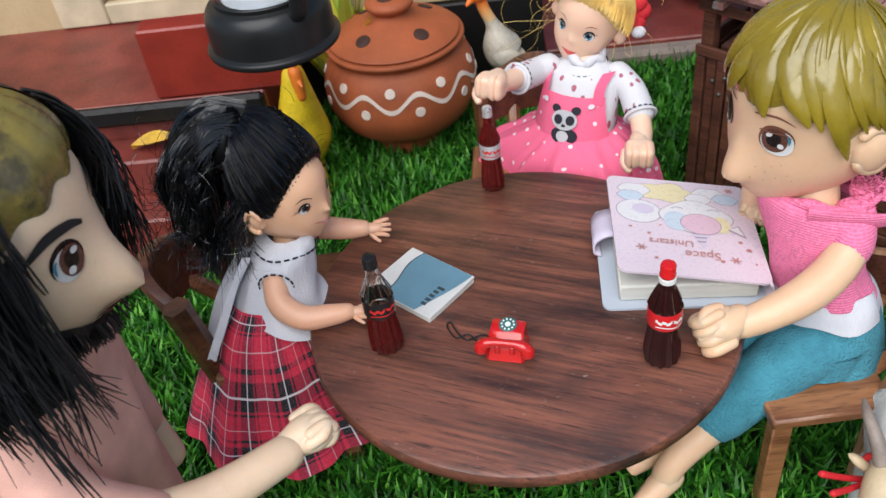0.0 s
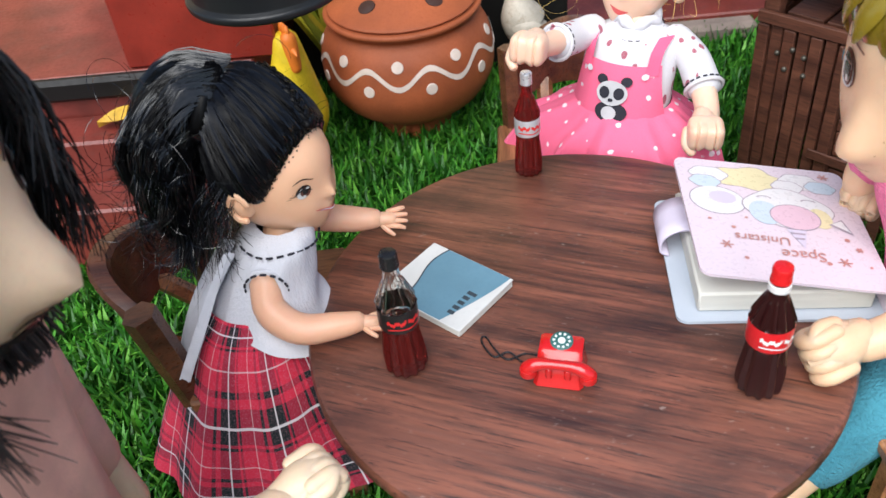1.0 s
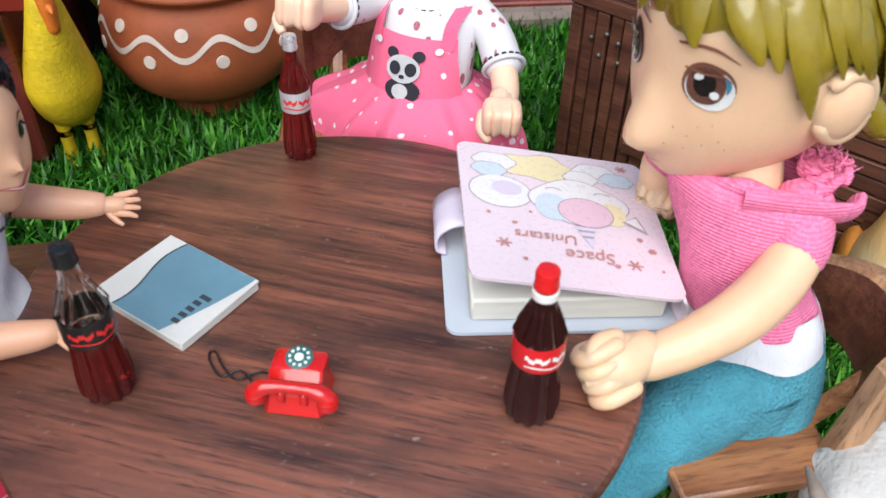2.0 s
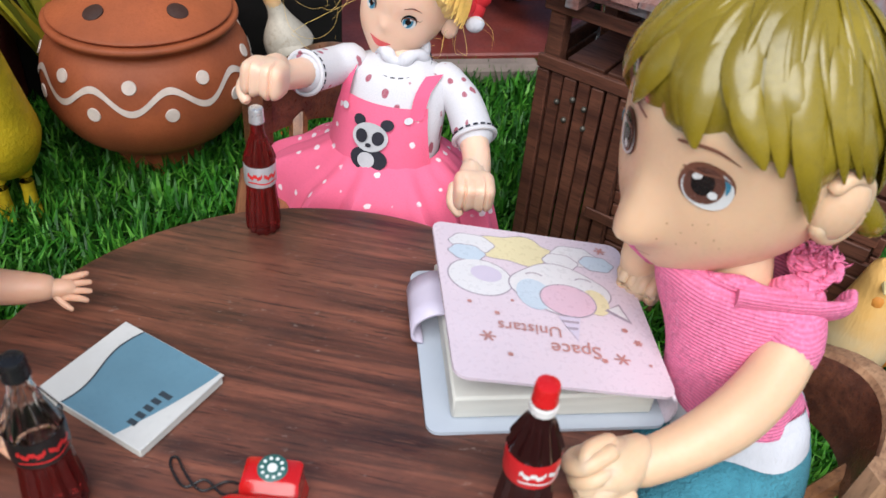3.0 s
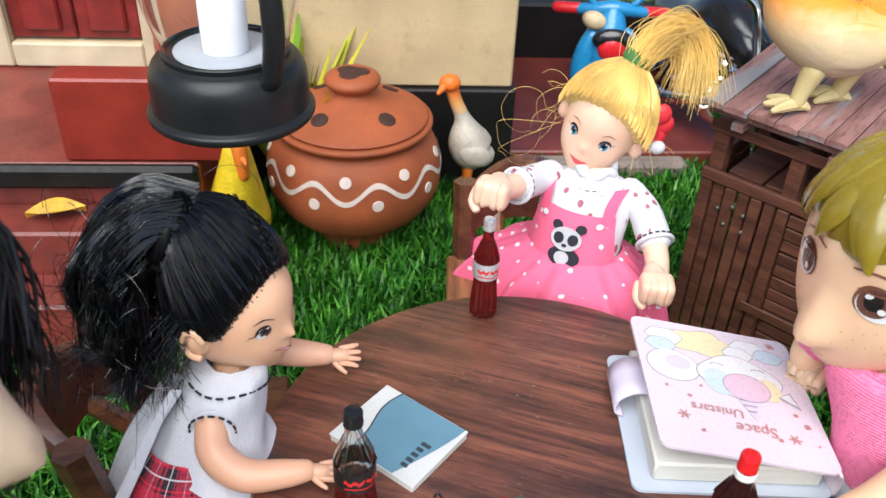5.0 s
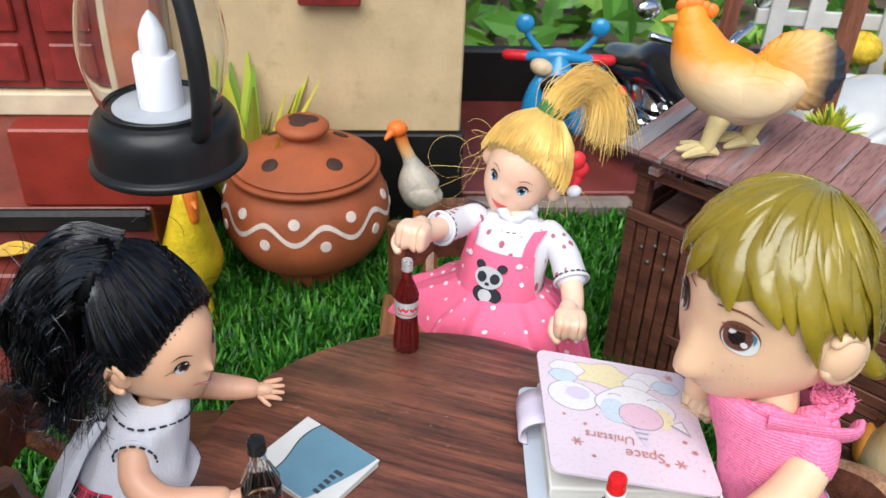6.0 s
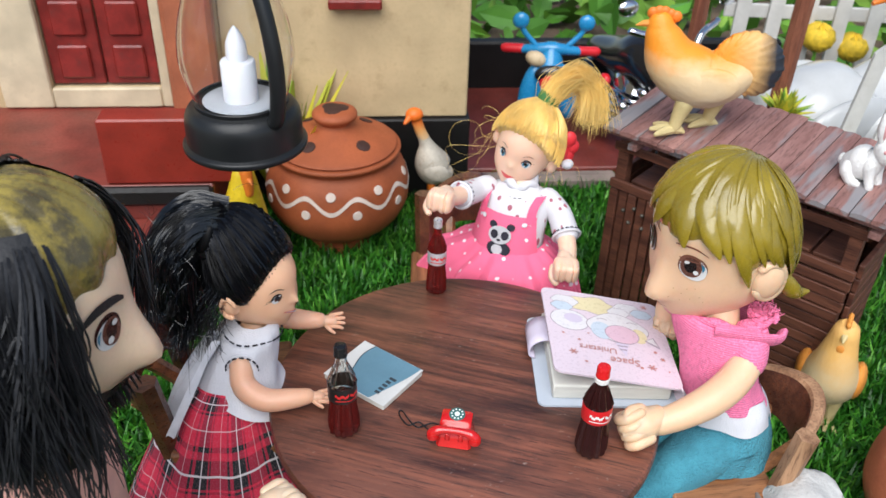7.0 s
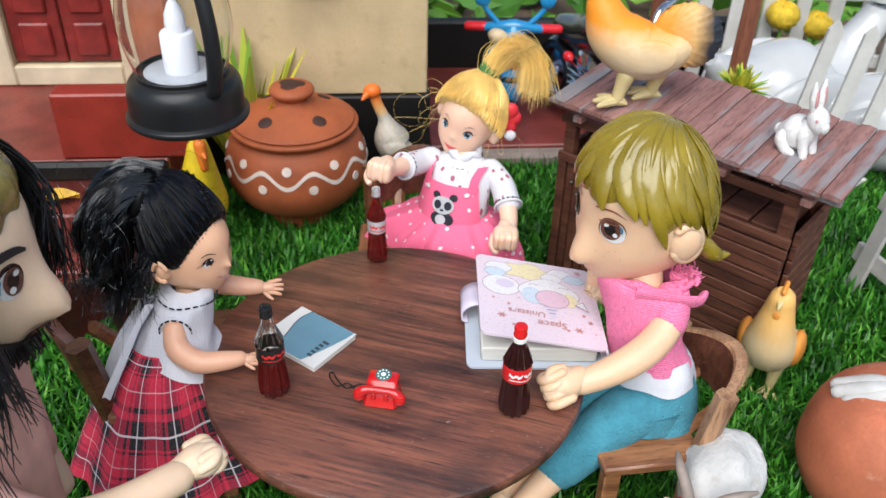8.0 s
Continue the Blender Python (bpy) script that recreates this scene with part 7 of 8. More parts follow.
# loose curls
for k in range(160):
    p = core[rg.randint(2, 4)][0] + Vector((rg.gauss(0, 0.009), rg.gauss(0, 0.009), rg.gauss(0, 0.006)))
    r, ax = rg.uniform(0.003, 0.008), Vector((rg.uniform(-1, 1), rg.uniform(-1, 1), rg.uniform(-0.4, 0.4))).normalized()
    u = ax.orthogonal().normalized()
    w = ax.cross(u)
    a0, sweep = rg.uniform(0, 6.28), rg.uniform(1.5, 4.5)
    tube(bm, [p + (u * math.cos(a0 + sweep * i / 11) + w * math.sin(a0 + sweep * i / 11)) * r + ax * 0.0004 * i for i in range(12)], 0.00008, 3, 1)
for k in range(60):
    p = hd.at(Head.way(rg.uniform(60, 300), rg.uniform(20, 80)), 0.0022)
    q = Vector((rg.uniform(-1, 1), rg.uniform(-1, 1), rg.uniform(0.1, 1))).normalized()
    strand(bm, [p, p + q * 0.004, p + q * rg.uniform(0.005, 0.011) + Vector((rg.uniform(-4, 4), rg.uniform(-4, 4), rg.uniform(-5, 1))) * 0.001], 0.00007, 1, 3, 4)
limb(bm, [(-0.0715, 0.233, 0.096, 0.0055), (-0.073, 0.2295, 0.09, 0.006)], 14, 0)
drape(bm, spread([((-0.0725, 0.2305, 0.0968), 0.007, 0.0083, 8), ((-0.0738, 0.2288, 0.0938), 0.0102, 0.0135, 8), ((-0.077, 0.2265, 0.0865), 0.0126, 0.0148, 8), ((-0.0792, 0.225, 0.0815), 0.0138, 0.0152, 8), ((-0.0815, 0.2238, 0.077), 0.0148, 0.0158, 8), ((-0.0825, 0.2235, 0.0738), 0.0155, 0.0166, 8)], 5), 64, 6,
      lambda a, k: (1 + 0.022 * math.sin(5 * a + 7 * k) * (0.3 + k) + 0.014 * math.sin(11 * a - 9 * k + 1) + 0.5 * k ** 4 * max(0, math.cos(1.3 * (((a + 0.75 + math.pi) % (2 * math.pi)) - math.pi))) + 0.03 * k, -0.0065 * k ** 4 * max(0, math.cos(1.3 * (((a + 0.75 + math.pi) % (2 * math.pi)) - math.pi))) ** 2 + 0.0006 * math.sin(3 * a) * k))
# stitches round the neck and the armhole
dashes(bm, [(-0.0738 + 0.0112 * math.cos(a), 0.2289 + 0.0136 * math.sin(a), 0.0947 - 0.0038 * math.cos(a) ** 3) for a in np.linspace(-2.4, 2.4, 150)], 0.0017, 0.0008, 0.00034, 8)
dashes(bm, [(-0.0762 + 0.0058 * math.sin(a), 0.2128 - 0.0012 * math.cos(a), 0.0862 + 0.0062 * math.cos(a)) for a in np.linspace(-2.2, 2.4, 110)], 0.0015, 0.0008, 0.00034, 8)
limb(bm, [(-0.0762 + 0.0052 * math.sin(a), 0.2136, 0.086 + 0.0056 * math.cos(a), 0.0009) for a in np.linspace(-3.1, 3.1, 18)], 8, 6, 2)
# thin shawl end that hangs down the back
rows = []
for i in range(21):
    q = i / 20
    wide = 0.008 + 0.009 * math.sin(math.pi * (0.15 + 0.6 * q))
    mid = Vector((-0.0862, 0.222, 0.094)).lerp(Vector((-0.1055, 0.2085, 0.0625)), q) + Vector((-0.0022, -0.0012, -0.0015)) * math.sin(math.pi * q)
    rows.append([mid + Vector((0.25, -1, 0.1)).normalized() * ((u - 0.5) * wide) + Vector((-0.0016 * math.sin(15 * u + 2 * q), -0.001 * math.sin(11 * u), 0.0012 * math.sin(9 * u + 5 * q) - 0.003 * q * abs(math.sin(7 * u)))) for u in np.linspace(0, 1, 25)])
rings_to_faces(bm, rows, 11, False, False)
rings_to_faces(bm, [[p + Vector((0.0005, 0, 0.0002)) for p in r] for r in rows], 11, False, False)
# skirt with soft pleats
drape(bm, spread([((-0.0822, 0.2235, 0.0782), 0.0148, 0.016, 8), ((-0.0842, 0.2228, 0.068), 0.0205, 0.0215, 8), ((-0.086, 0.223, 0.045), 0.03, 0.0295, 8), ((-0.0865, 0.2235, 0.03), 0.0365, 0.0345, 8), ((-0.0865, 0.2235, 0.0165), 0.042, 0.0385, 8)], 5), 120, 7,
      lambda a, k: (1 + 0.055 * k * math.sin(8 * a + 0.6) + 0.015 * k * math.sin(19 * a), 0.0012 * k * math.sin(4 * a)), True)
for dy in (-0.008, 0.008):
    limb(bm, [(-0.085, 0.2225 + dy, 0.055, 0.006), (-0.083, 0.2225 + dy, 0.02, 0.005), (-0.08, 0.2225 + dy, -0.004, 0.0045), (-0.073, 0.2225 + dy, -0.006, 0.0036)], 12, 0)
# arms on the table
limb(bm, [(-0.0765, 0.2145, 0.0875, 0.0044), (-0.0755, 0.2095, 0.081, 0.0046), (-0.068, 0.2055, 0.0775, 0.0044), (-0.058, 0.206, 0.0772, 0.0037), (-0.053, 0.2068, 0.0772, 0.003)], 16, 10)
open_hand(bm, (-0.0508, 0.207, 0.0765), (1, 0.05, -0.08), (0, -0.2, 1), 0.0068, 10, 1)
limb(bm, [(-0.0715, 0.2435, 0.0875, 0.0044), (-0.0655, 0.2475, 0.0825, 0.0044), (-0.056, 0.249, 0.0795, 0.004), (-0.05, 0.249, 0.079, 0.0032)], 16, 10)
open_hand(bm, (-0.0475, 0.249, 0.0785), (1, 0.0, 0.0), (0.1, -0.7, 0.8), 0.0072, 10, 1)
at_base(tagged(part("girl_doll", bm, GIRL), "girl doll with black tied hair and red plaid skirt", "doll"), (-0.085, 0.2225, -0.0105))

# ---- the blond girl ----
bm = bmesh.new()
BLOND = [skin_rose, hair_blond, eye_white, eye_blue, eye_black, brow_brown, lip_pink, print_shirt, skirt_print, plain_pink, thread_black, hair_tie, flower_red, cloth_white, print_grey]
hd = Head(pose(0.046, 0.33, 0.1165, 0, 0, 236) @ pose(0, 0, 0, -16, 2, 0), 0.0144, 0.0135, 0.0184,
          [(0, -20, 5.5, 0.0011), (0, -56, 28, 0.003), (40, -36, 22, 0.0012), (-40, -36, 22, 0.0012), (0, -62, 13, 0.0018), (26, -6, 12, -0.0005), (-26, -6, 12, -0.0005), (0, -43, 7, 0.0006), (0, 25, 30, 0.0008)])
hd.skull(bm, 0, 80)
for s in (-1, 1):
    hd.eye(bm, s * 26, -7, 0.0041, 0.0038, 2, 3, 4, 0.00012, -6, 1)
    hd.stroke(bm, [(s * 16, -4, 0.3), (s * 25, -0.5, 0.8), (s * 37, -2.5, 0.4), (s * 40, -0.5, 0.1)], 5, 0.0006)
    hd.stroke(bm, [(s * 16, 8, 0.3), (s * 26, 11.5, 0.7), (s * 37, 8.5, 0.2)], 5, 0.0002)
    blob(bm, hd.m @ Vector((-0.001, s * 0.0146, -0.005)), (0.0028, 0.0018, 0.0038), (0, 0, 0), 12, 0)
hd.stroke(bm, [(-14, -36, 0.3), (-5, -38, 2.2), (5, -38, 2.2), (14, -36, 0.3)], 6, 0.0003)


def blond_reach(az):
    a = abs(math.degrees(az))
    return float(np.interp(a, [0, 30, 45, 60, 75, 95, 120, 180], [55, 60, 68, 80, 94, 104, 108, 114]) + 0.8 * math.sin(34 * az))


hd.cap(bm, 1, (180, 84), blond_reach, 0.0036, lambda az, s: 0.00025 * math.sin(58 * az) * min(1, s) + 0.0006 * math.cos(az) * math.sin(s), 240, 20)
rg = random.Random(31)
TK = hd.at(Head.way(180, 72), 0.004)
kdir = Head.way(180, 72)
crown = Head.way(180, 84)
fwd = (Vector((1, 0, 0)) - crown * crown.x).normalized()
lef = crown.cross(fwd)
for k in range(800):
    az = rg.uniform(-3.1, 3.1)
    s = radians(blond_reach(az) * rg.uniform(0.75, 0.99))
    d = crown * math.cos(s) + (fwd * math.cos(az) + lef * math.sin(az)) * math.sin(s)
    off = rg.uniform(0.0038, 0.0048)
    strand(bm, [hd.at((d * (1 - q) + kdir * q).normalized(), off + (0.002 if q > 0.9 else 0)) for q in (0, 0.25, 0.5, 0.75, 1)], rg.uniform(0.00009, 0.00016), 1, 3, 2)
up = (hd.m.to_3x3() @ kdir).normalized()
lathe(bm, [(0.0042, -0.002), (0.0052, -0.001), (0.0055, 0.001), (0.005, 0.0028), (0.004, 0.0035)], 24, Matrix.Translation(TK + up * 0.001) @ up.to_track_quat("Z", "Y").to_matrix().to_4x4(), 11)
limb(bm, [(*TK, 0.003), (*(TK + up * 0.006), 0.0034), (*(TK + up * 0.011 + Vector((0.006, -0.001, 0.0))), 0.0042), (*(TK + up * 0.01 + Vector((0.014, -0.002, -0.004))), 0.0042), (*(TK + Vector((0.02, -0.002, -0.006))), 0.003)], 16, 1)
for k in range(1000):
    a, b2, c = rg.gauss(0, 0.0024), rg.gauss(0, 0.003), rg.gauss(0, 0.0024)
    e = rg.uniform(0.75, 1.2)
    strand(bm, [TK + Vector((a, b2, 0)) * 0.6, TK + up * 0.008 + Vector((a + 0.002, b2, c)), TK + up * 0.013 + Vector((0.009 + a, b2, c)), TK + up * 0.008 + Vector((0.018 * e + a, b2 - 0.002, c - 0.004)), TK + Vector((0.021 * e + 1.6 * a, 1.6 * b2 - 0.003, -0.008 * e + c))], rg.uniform(0.00009, 0.00016), 1, 3, 3)
for k in range(26):
    p = hd.at(Head.way(rg.choice((-1, 1)) * rg.uniform(80, 150), rg.uniform(-45, 10)), 0.002)
    q = Vector((rg.uniform(-1, 1), rg.uniform(-0.6, 0.3), rg.uniform(-0.8, 0.3))).normalized()
    strand(bm, [p, p + q * 0.007 + Vector((0, 0, 0.003)), p + q * 0.014, p + q * 0.014 + Vector((rg.uniform(-5, 5), rg.uniform(-4, 2), rg.uniform(-6, 3))) * 0.0012], 0.00007, 1, 3, 5)
for k in range(4):
    p = hd.at(Head.way(rg.uniform(-130, -75), rg.uniform(-40, 25)), 0.002)
    r, ax = rg.uniform(0.004, 0.009), Vector((rg.uniform(-0.3, 0.3), -1, rg.uniform(-0.5, 0.5))).normalized()
    u = ax.orthogonal().normalized()
    w = ax.cross(u)
    c, a0, sweep = p + Vector((-0.008 - r, rg.uniform(-0.002, 0.004), rg.uniform(-0.014, -0.002))), rg.uniform(0, 6.28), rg.uniform(2.5, 6)
    strand(bm, [p] + [c + (u * math.cos(a0 + sweep * i / 7) + w * math.sin(a0 + sweep * i / 7)) * r + ax * 0.0005 * i for i in range(8)], 0.00006, 1, 3, 4)
fl = hd.at(Head.way(112, 14), 0.0045)
for k in range(5):
    a = 1.257 * k
    blob(bm, fl + Vector((0.0028 * math.cos(a), 0.0006 * (-1) ** k, 0.0046 * math.sin(a))), (0.0036, 0.0024, 0.004), (0, 0, 0), 12, 12)
blob(bm, fl + Vector((0.001, -0.002, -0.008)), (0.003, 0.002, 0.0026), (0, 0, 0), 12, 13)
limb(bm, [(0.044, 0.3245, 0.104, 0.0048), (0.0425, 0.321, 0.096, 0.0054)], 14, 0)
GY = 238
limb(bm, [(0.0432 + 0.0066 * math.cos(a), 0.3228 + 0.0066 * math.sin(a), 0.1012 + 0.0012 * math.sin(4 * a), 0.0019 + 0.0004 * math.sin(7 * a)) for a in np.linspace(0, 2 * math.pi, 24)], 10, 13, 2)
drape(bm, spread([((0.043, 0.3225, 0.1015), 0.0064, 0.0066, GY), ((0.0425, 0.3215, 0.0985), 0.0082, 0.0105, GY), ((0.042, 0.3205, 0.095), 0.0108, 0.0158, GY), ((0.04, 0.318, 0.085), 0.0125, 0.0168, GY), ((0.0385, 0.316, 0.073), 0.0135, 0.0165, GY)], 5), 44, 7, lambda a, k: (1 + 0.012 * math.sin(7 * a + 6 * k), 0))
dashes(bm, [(0.0425 + 0.0092 * math.cos(a), 0.3213 + 0.0096 * math.sin(a), 0.0988 - 0.0016 * math.cos(a - radians(GY))) for a in np.linspace(0, 6.28, 120)], 0.0013, 0.0008, 0.00028, 10)
f, s = Vector((math.cos(radians(GY)), math.sin(radians(GY)), 0)), Vector((-math.sin(radians(GY)), math.cos(radians(GY)), 0))


def on_chest(u, z, off=0.0):
    """A point of the chest's surface: u across (to its left), z up."""
    k = (z - 0.073) / 0.0255
    c = Vector((0.0385, 0.316, 0.073)).lerp(Vector((0.0425, 0.3215, 0.0985)), k)
    ra = float(np.interp(z, [0.073, 0.085, 0.095, 0.0985], [0.0135, 0.0125, 0.0108, 0.0082]))
    rb = float(np.interp(z, [0.073, 0.085, 0.095, 0.0985], [0.0165, 0.0168, 0.0158, 0.0105]))
    q = max(-0.98, min(0.98, u / rb))
    p = c + f * ((ra + off) * math.sqrt(1 - q * q)) + s * (u * (1 + off / rb))
    p.z = z
    return p


def chest_shape(pts, mi, off):
    vs = [bm.verts.new(on_chest(u, z, off)) for u, z in pts]
    bm.faces.new(vs).material_index = mi


rings_to_faces(bm, [[on_chest(u * (1 - 0.2 * q), 0.0715 + 0.0195 * q, 0.0021) for u in np.linspace(-0.0155, 0.0155, 25)] for q in np.linspace(0, 1, 8)], 8, False, False)
for q in (-1, 1):
    rings_to_faces(bm, [[on_chest(q * (0.0102 + w), z, 0.0026) for w in (-0.0016, 0.0016)] for z in np.linspace(0.088, 0.0985, 8)], 9, False, False)
    chest_shape([(q * 0.0085 + 0.001 * math.cos(a), 0.0882 + 0.001 * math.sin(a)) for a in np.linspace(0, 6.28, 12)[:-1]], 13, 0.0032)


def chest_oval(u, z, ru, rz, mi, off, n=18):
    chest_shape([(u + ru * math.cos(2 * math.pi * i / n), z + rz * math.sin(2 * math.pi * i / n)) for i in range(n)], mi, off)


# plain black and white print on the bib
for u, z, ru, rz, mi, lev in ((0.0005, 0.0758, 0.005, 0.0036, 10, 1), (0.0, 0.0755, 0.0023, 0.0023, 14, 2), (-0.0036, 0.0861, 0.0017, 0.0016, 10, 1), (0.0038, 0.0863, 0.0017, 0.0016, 10, 1), (0, 0.0822, 0.0048, 0.0041, 14, 3), (-0.0022, 0.0822, 0.0016, 0.002, 10, 4), (0.0022, 0.0824, 0.0016, 0.002, 10, 4), (0, 0.08, 0.0008, 0.0006, 10, 4)):
    chest_oval(u, z, ru, rz, mi, 0.0029 + 0.00012 * lev)
# full skirt
drape(bm, spread([((0.0385, 0.316, 0.0745), 0.0142, 0.0172, GY), ((0.038, 0.3145, 0.0705), 0.0185, 0.024, GY), ((0.036, 0.3135, 0.064), 0.0215, 0.0345, GY), ((0.0345, 0.3135, 0.055), 0.0225, 0.0395, GY), ((0.034, 0.314, 0.046), 0.023, 0.042, GY)], 5), 120, 8,
      lambda a, k: (1 + 0.1 * k ** 0.6 * math.sin(11 * a + 0.8 * math.sin(3 * a)) + 0.06 * k ** 0.5 * math.sin(19 * a + 1) + 0.03 * k * math.sin(31 * a), 0.003 * k * math.sin(5 * a + 1)))
for dy in (-0.008, 0.008):
    limb(bm, [(0.036 + dy, 0.313, 0.06, 0.0055), (0.035 + dy, 0.306, 0.03, 0.005), (0.035 + dy, 0.304, 0.0, 0.0045), (0.034 + dy, 0.298, -0.005, 0.0036)], 12, 0)
# puffed sleeves, arms and closed hands
limb(bm, [(0.0275, 0.3255, 0.0965, 0.0054), (0.0215, 0.322, 0.0962, 0.0058), (0.0145, 0.3135, 0.099, 0.006)], 18, 7)
for c, w, r in (((0.0135, 0.3122, 0.0995), (-0.62, -0.76, 0.25), 0.0061), ((0.062, 0.2995, 0.0842), (0.1, -0.86, -0.5), 0.0063)):
    c, w = Vector(c), Vector(w).normalized()
    u = w.orthogonal().normalized()
    u2 = w.cross(u)
    limb(bm, [(*(c + (u * math.cos(a) + u2 * math.sin(a)) * r), 0.0007) for a in np.linspace(0, 2 * math.pi, 20)], 8, 7, 2)
    dashes(bm, [c - w * 0.0012 + (u * math.cos(a) + u2 * math.sin(a)) * (r + 0.0002) for a in np.linspace(0, 2 * math.pi, 90)], 0.0012, 0.0006, 0.00026, 10)
limb(bm, [(0.0175, 0.317, 0.098, 0.0046), (0.011, 0.308, 0.1015, 0.0042), (0.0055, 0.2995, 0.105, 0.0038)], 14, 0)
block_fist(bm, (0.0025, 0.2935, 0.108), (-0.35, -0.9, 0.1), (0, -0.2, 1), 0.0108, 0)
limb(bm, [(0.0555, 0.316, 0.0945, 0.0054), (0.06, 0.3095, 0.09, 0.0058), (0.0618, 0.301, 0.085, 0.0061)], 18, 7)
limb(bm, [(0.0615, 0.304, 0.0865, 0.0046), (0.0615, 0.293, 0.0815, 0.0042), (0.06, 0.2855, 0.079, 0.004)], 14, 0)
block_fist(bm, (0.0582, 0.28, 0.0788), (-0.15, -0.95, -0.15), (0, -0.2, 1), 0.0108, 0)
at_base(tagged(part("girl_doll", bm, BLOND), "blond girl doll with a ponytail in a pink pinafore", "doll"), (0.037, 0.315, -0.0105))

# ---- the bearded man ----
bm = bmesh.new()
MAN = [skin_beige, hair_worn, eye_white, eye_brown, eye_black, yarn_black, lip_pink, cloth_salmon, eye_blue]
HX, HY, HZ = -0.115, 0.147, 0.170
hd = Head(pose(HX, HY, HZ, 0, 5, 2), 0.0265, 0.0275, 0.0285,
          [(0, -46, 28, 0.005), (0, -27, 10, 0.0078), (0, -12, 9, 0.0014), (38, -36, 24, 0.001), (-38, -36, 24, 0.001), (0, -58, 16, 0.0016), (27, -3, 14, -0.001), (-27, -3, 14, -0.001), (0, -43, 6, 0.0008)])
hd.skull(bm, 0, 72)
for s in (-1, 1):
    hd.eye(bm, s * 25, -4, 0.0086, 0.0082, 2, 3, 4, turn=-8, look_in=2)
    hd.stroke(bm, [(s * 31.5, 1.5, 0.4), (s * 33.5, -1.5, 1.0), (s * 33.5, -5.5, 0.3)], 8, 0.0009)
    hd.stroke(bm, [(s * 9, 8, 1.0), (s * 18, 12, 2.4), (s * 32, 13, 2.6), (s * 46, 8, 1.0)], 5, 0.0006)
    hd.stroke(bm, [(s * 1.5, -34, 1.0), (s * 9, -36, 1.6), (s * 19, -41, 0.8)], 5, 0.0007)
hd.stroke(bm, [(-11, -43.5, 0.3), (0, -43, 1.0), (11, -43.5, 0.3)], 6, 0.0004)
hd.cap(bm, 1, (180, 78), lambda az: float(np.interp(abs(math.degrees(az)), [0, 40, 70, 100, 180], [76, 78, 84, 88, 96]) + 2 * math.sin(13 * az)), 0.003,
       lambda az, s: 0.0008 * abs(math.sin(9 * az + 1.5 * s)) * min(1, s * 1.5), 220, 24)
# beard over the jaw
rows = []
for i in range(15):
    p = -48 - 36 * i / 14
    row = []
    for j in range(41):
        y = -84 + 168 * j / 40
        pp = p + (14 + 40 * min(1, max(0, (abs(y) - 42) / 36)) ** 1.5) * (1 - i / 14) * min(1, max(0, (abs(y) - 15) / 30))
        edge = min(1, i / 2 + 0.1) * min(1, (40 - abs(j - 20) * 2) / 6 + 0.05)
        row.append(hd.at(Head.way(y, pp), 0.0022 * edge + 0.0005 * math.sin(y * 1.9) * edge))
    rows.append(row)
rings_to_faces(bm, rows, 5, False, False)
rg = random.Random(41)
for k in range(520):
    y = rg.uniform(-78, 78)
    p = rg.uniform(-72, -44 + 10 * (abs(y) / 78))
    a = hd.at(Head.way(y, p), 0.0016)
    d = (a - hd.m.translation).normalized()
    strand(bm, [a, a + d * 0.0015 + Vector((0, 0, -0.002)), a + d * 0.0016 + Vector((rg.uniform(-1, 1), rg.uniform(-1, 1), -4)) * 0.001], 0.00032, 5, 3, 2)
# long hair at the sides and back
rows = []
for i in range(14):
    q = i / 13
    row = []
    for j in range(49):
        y = 52 + 256 * j / 48
        z = 0.018 - 0.047 * q
        d = hd.m.to_3x3() @ Head.way(y, 0)
        p = hd.at(Head.way(y, 58 - 46 * min(1, q * 2)), 0.0042) if q < 0.25 else hd.m.translation + d * (0.0318 + 0.0012 * math.sin(y * 0.9 + 3 * q)) + Vector((0, 0, z))
        row.append(p)
    rows.append(row)
rings_to_faces(bm, rows, 5, False, False)
for k in range(320):
    y0 = rg.choice((-1, 1)) * rg.uniform(52, 180)
    p0 = rg.uniform(2, 50) if abs(y0) < 92 else rg.uniform(0, 72)
    ln, wx, wy = rg.uniform(0.027, 0.05), rg.gauss(0, 0.0028), rg.gauss(0, 0.0028)
    for n in range(13):
        y, p = y0 + rg.gauss(0, 3.5), p0 + rg.gauss(0, 3)
        a = hd.at(Head.way(y, p), 0.0046)
        d = hd.m.to_3x3() @ Head.way(y, 0)
        l2 = ln * rg.uniform(0.8, 1.08)
        w = Vector((wx, wy, 0)) + Vector((rg.gauss(0, 0.0006), rg.gauss(0, 0.0006), 0))
        mid = a.lerp(hd.m.translation + d * 0.0345, 0.6)
        mid.z = a.z - l2 * 0.22
        pts = [a, mid, hd.m.translation + d * (0.0335 + rg.uniform(0, 0.003)) + Vector((0, 0, a.z - HZ - l2 * 0.55)) + w,
               hd.m.translation + d * (0.0312 + rg.uniform(-0.001, 0.003)) + Vector((0, 0, a.z - HZ - l2)) + w * 2.0 + Vector((rg.gauss(0, 0.001), rg.gauss(0, 0.001), 0))]
        strand(bm, pts, rg.uniform(0.00028, 0.0005), 5, 3, 3)
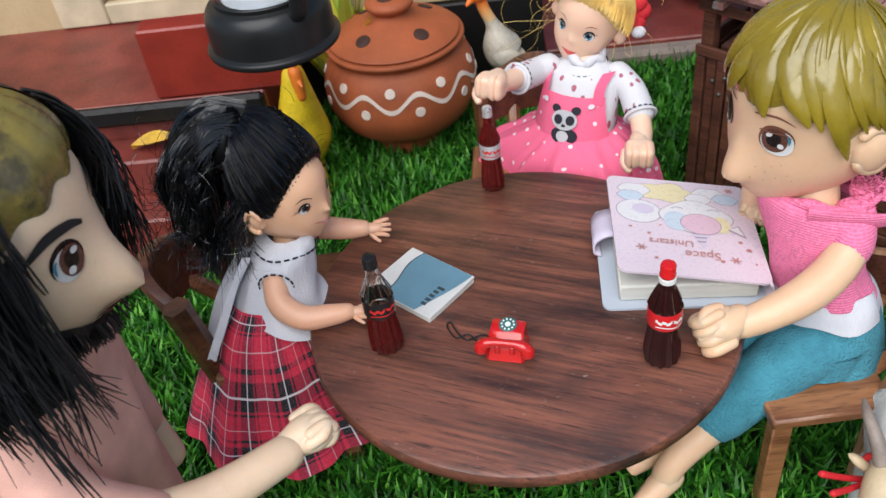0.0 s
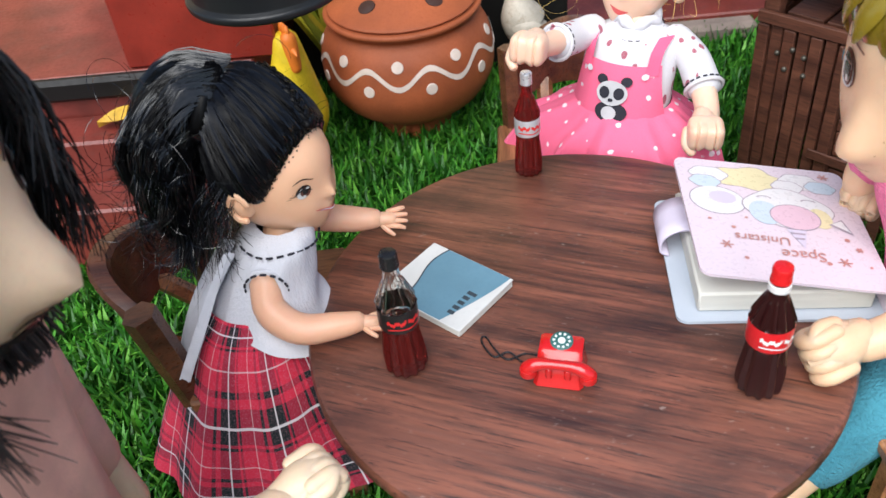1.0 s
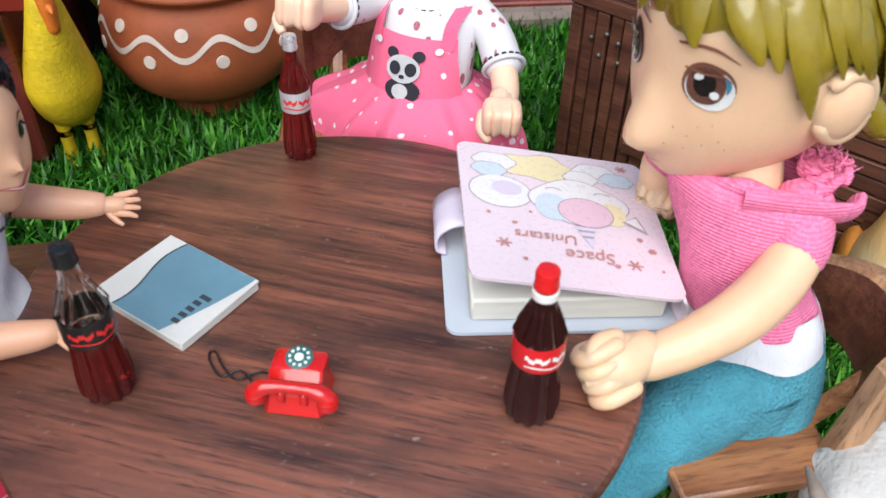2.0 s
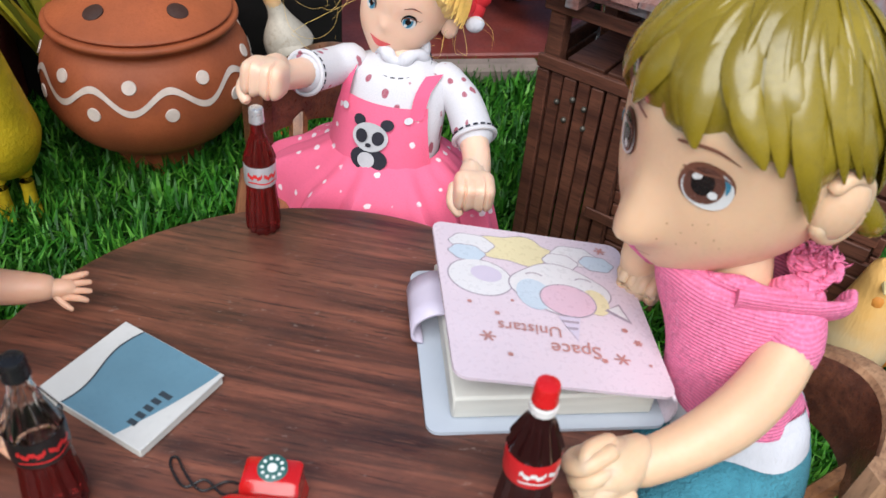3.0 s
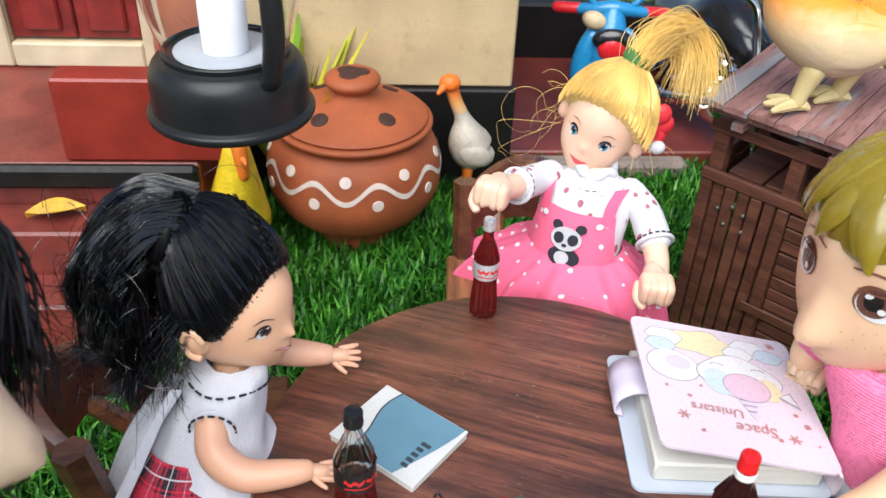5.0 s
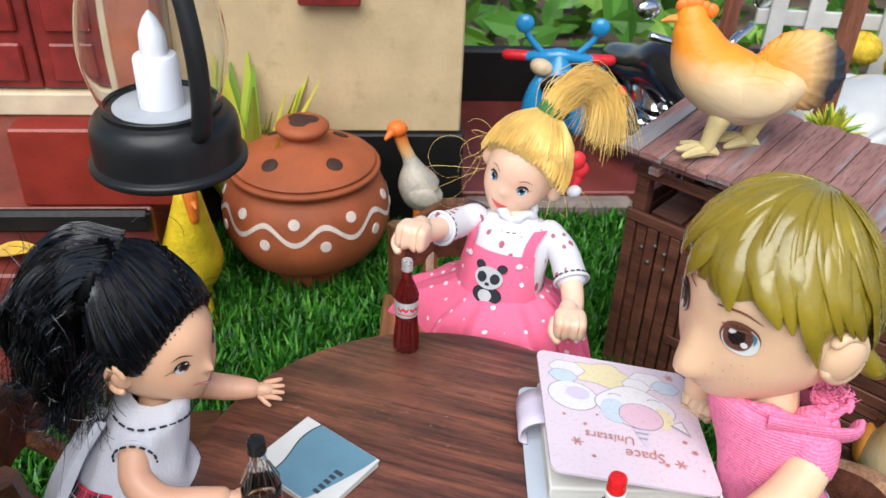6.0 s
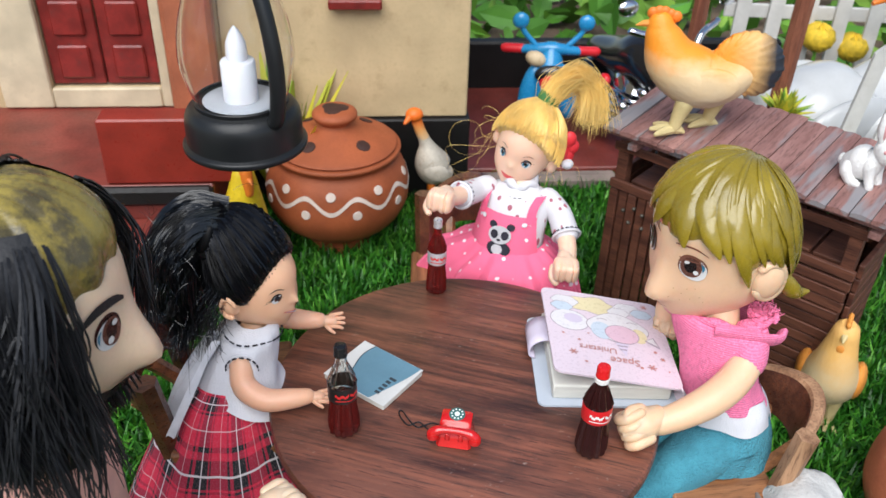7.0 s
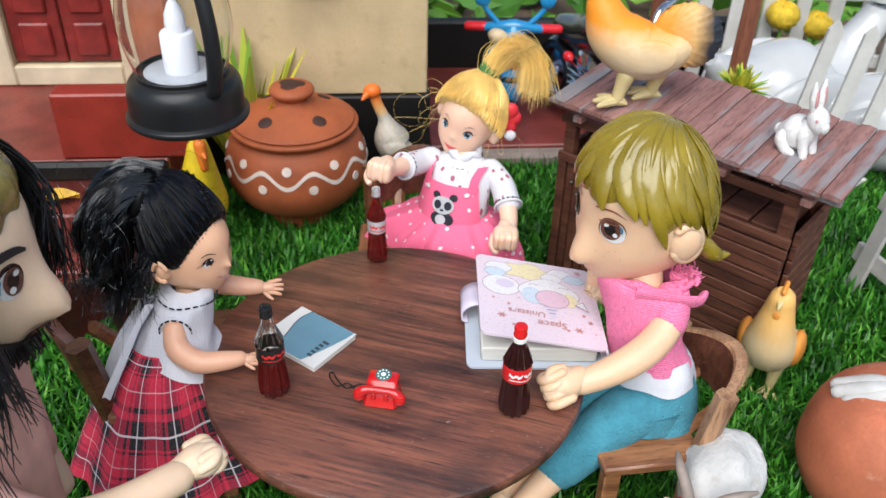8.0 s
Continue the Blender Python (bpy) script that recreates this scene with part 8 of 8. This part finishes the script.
limb(bm, [(HX - 0.002, HY, HZ - 0.026, 0.008), (HX - 0.004, HY - 0.001, HZ - 0.04, 0.009)], 16, 0)
drape(bm, spread([((HX - 0.003, HY, HZ - 0.034), 0.0105, 0.0115, -6), ((HX - 0.004, HY, HZ - 0.038), 0.0155, 0.0235, -6), ((HX - 0.006, HY - 0.001, HZ - 0.0485), 0.0182, 0.026, -6), ((HX - 0.008, HY - 0.002, 0.08), 0.02, 0.0235, -6), ((HX - 0.01, HY - 0.003, 0.045), 0.0225, 0.0255, -6), ((HX - 0.012, HY - 0.004, 0.0), 0.025, 0.028, -6)], 5), 60, 7,
      lambda a, k: (1 + 0.03 * math.sin(7 * a + 10 * k) + 0.02 * math.sin(13 * a - 6 * k), 0))
limb(bm, [(HX - 0.004, HY - 0.022, HZ - 0.047, 0.0088), (HX + 0.006, HY - 0.028, 0.104, 0.0092), (HX + 0.022, HY - 0.0255, 0.09, 0.0082)], 18, 7)
limb(bm, [(HX + 0.018, HY - 0.0265, 0.092, 0.0066), (HX + 0.034, HY - 0.015, 0.0855, 0.0062), (HX + 0.05, HY - 0.001, 0.0825, 0.0055)], 16, 0)
fist(bm, (HX + 0.056, HY + 0.006, 0.0825), (0.75, 0.6, -0.05), (-0.1, 0.1, 1), 0.011, 0)
limb(bm, [(HX - 0.004, HY + 0.022, HZ - 0.047, 0.0088), (HX - 0.006, HY + 0.026, 0.096, 0.0085), (HX - 0.004, HY + 0.0265, 0.07, 0.0075)], 16, 7)
limb(bm, [(HX - 0.004, HY + 0.0265, 0.074, 0.006), (HX, HY + 0.026, 0.052, 0.0055)], 14, 0)
for dy in (-0.011, 0.011):
    limb(bm, [(HX - 0.011, HY - 0.004 + dy, 0.02, 0.0085), (HX - 0.011, HY - 0.004 + dy, 0.0, 0.0075), (HX - 0.004, HY - 0.004 + dy, -0.004, 0.006)], 14, 0)
at_base(tagged(part("man_doll", bm, MAN), "bearded man doll with shaggy black hair and salmon shirt", "doll"), (HX - 0.01, HY - 0.003, -0.0105))
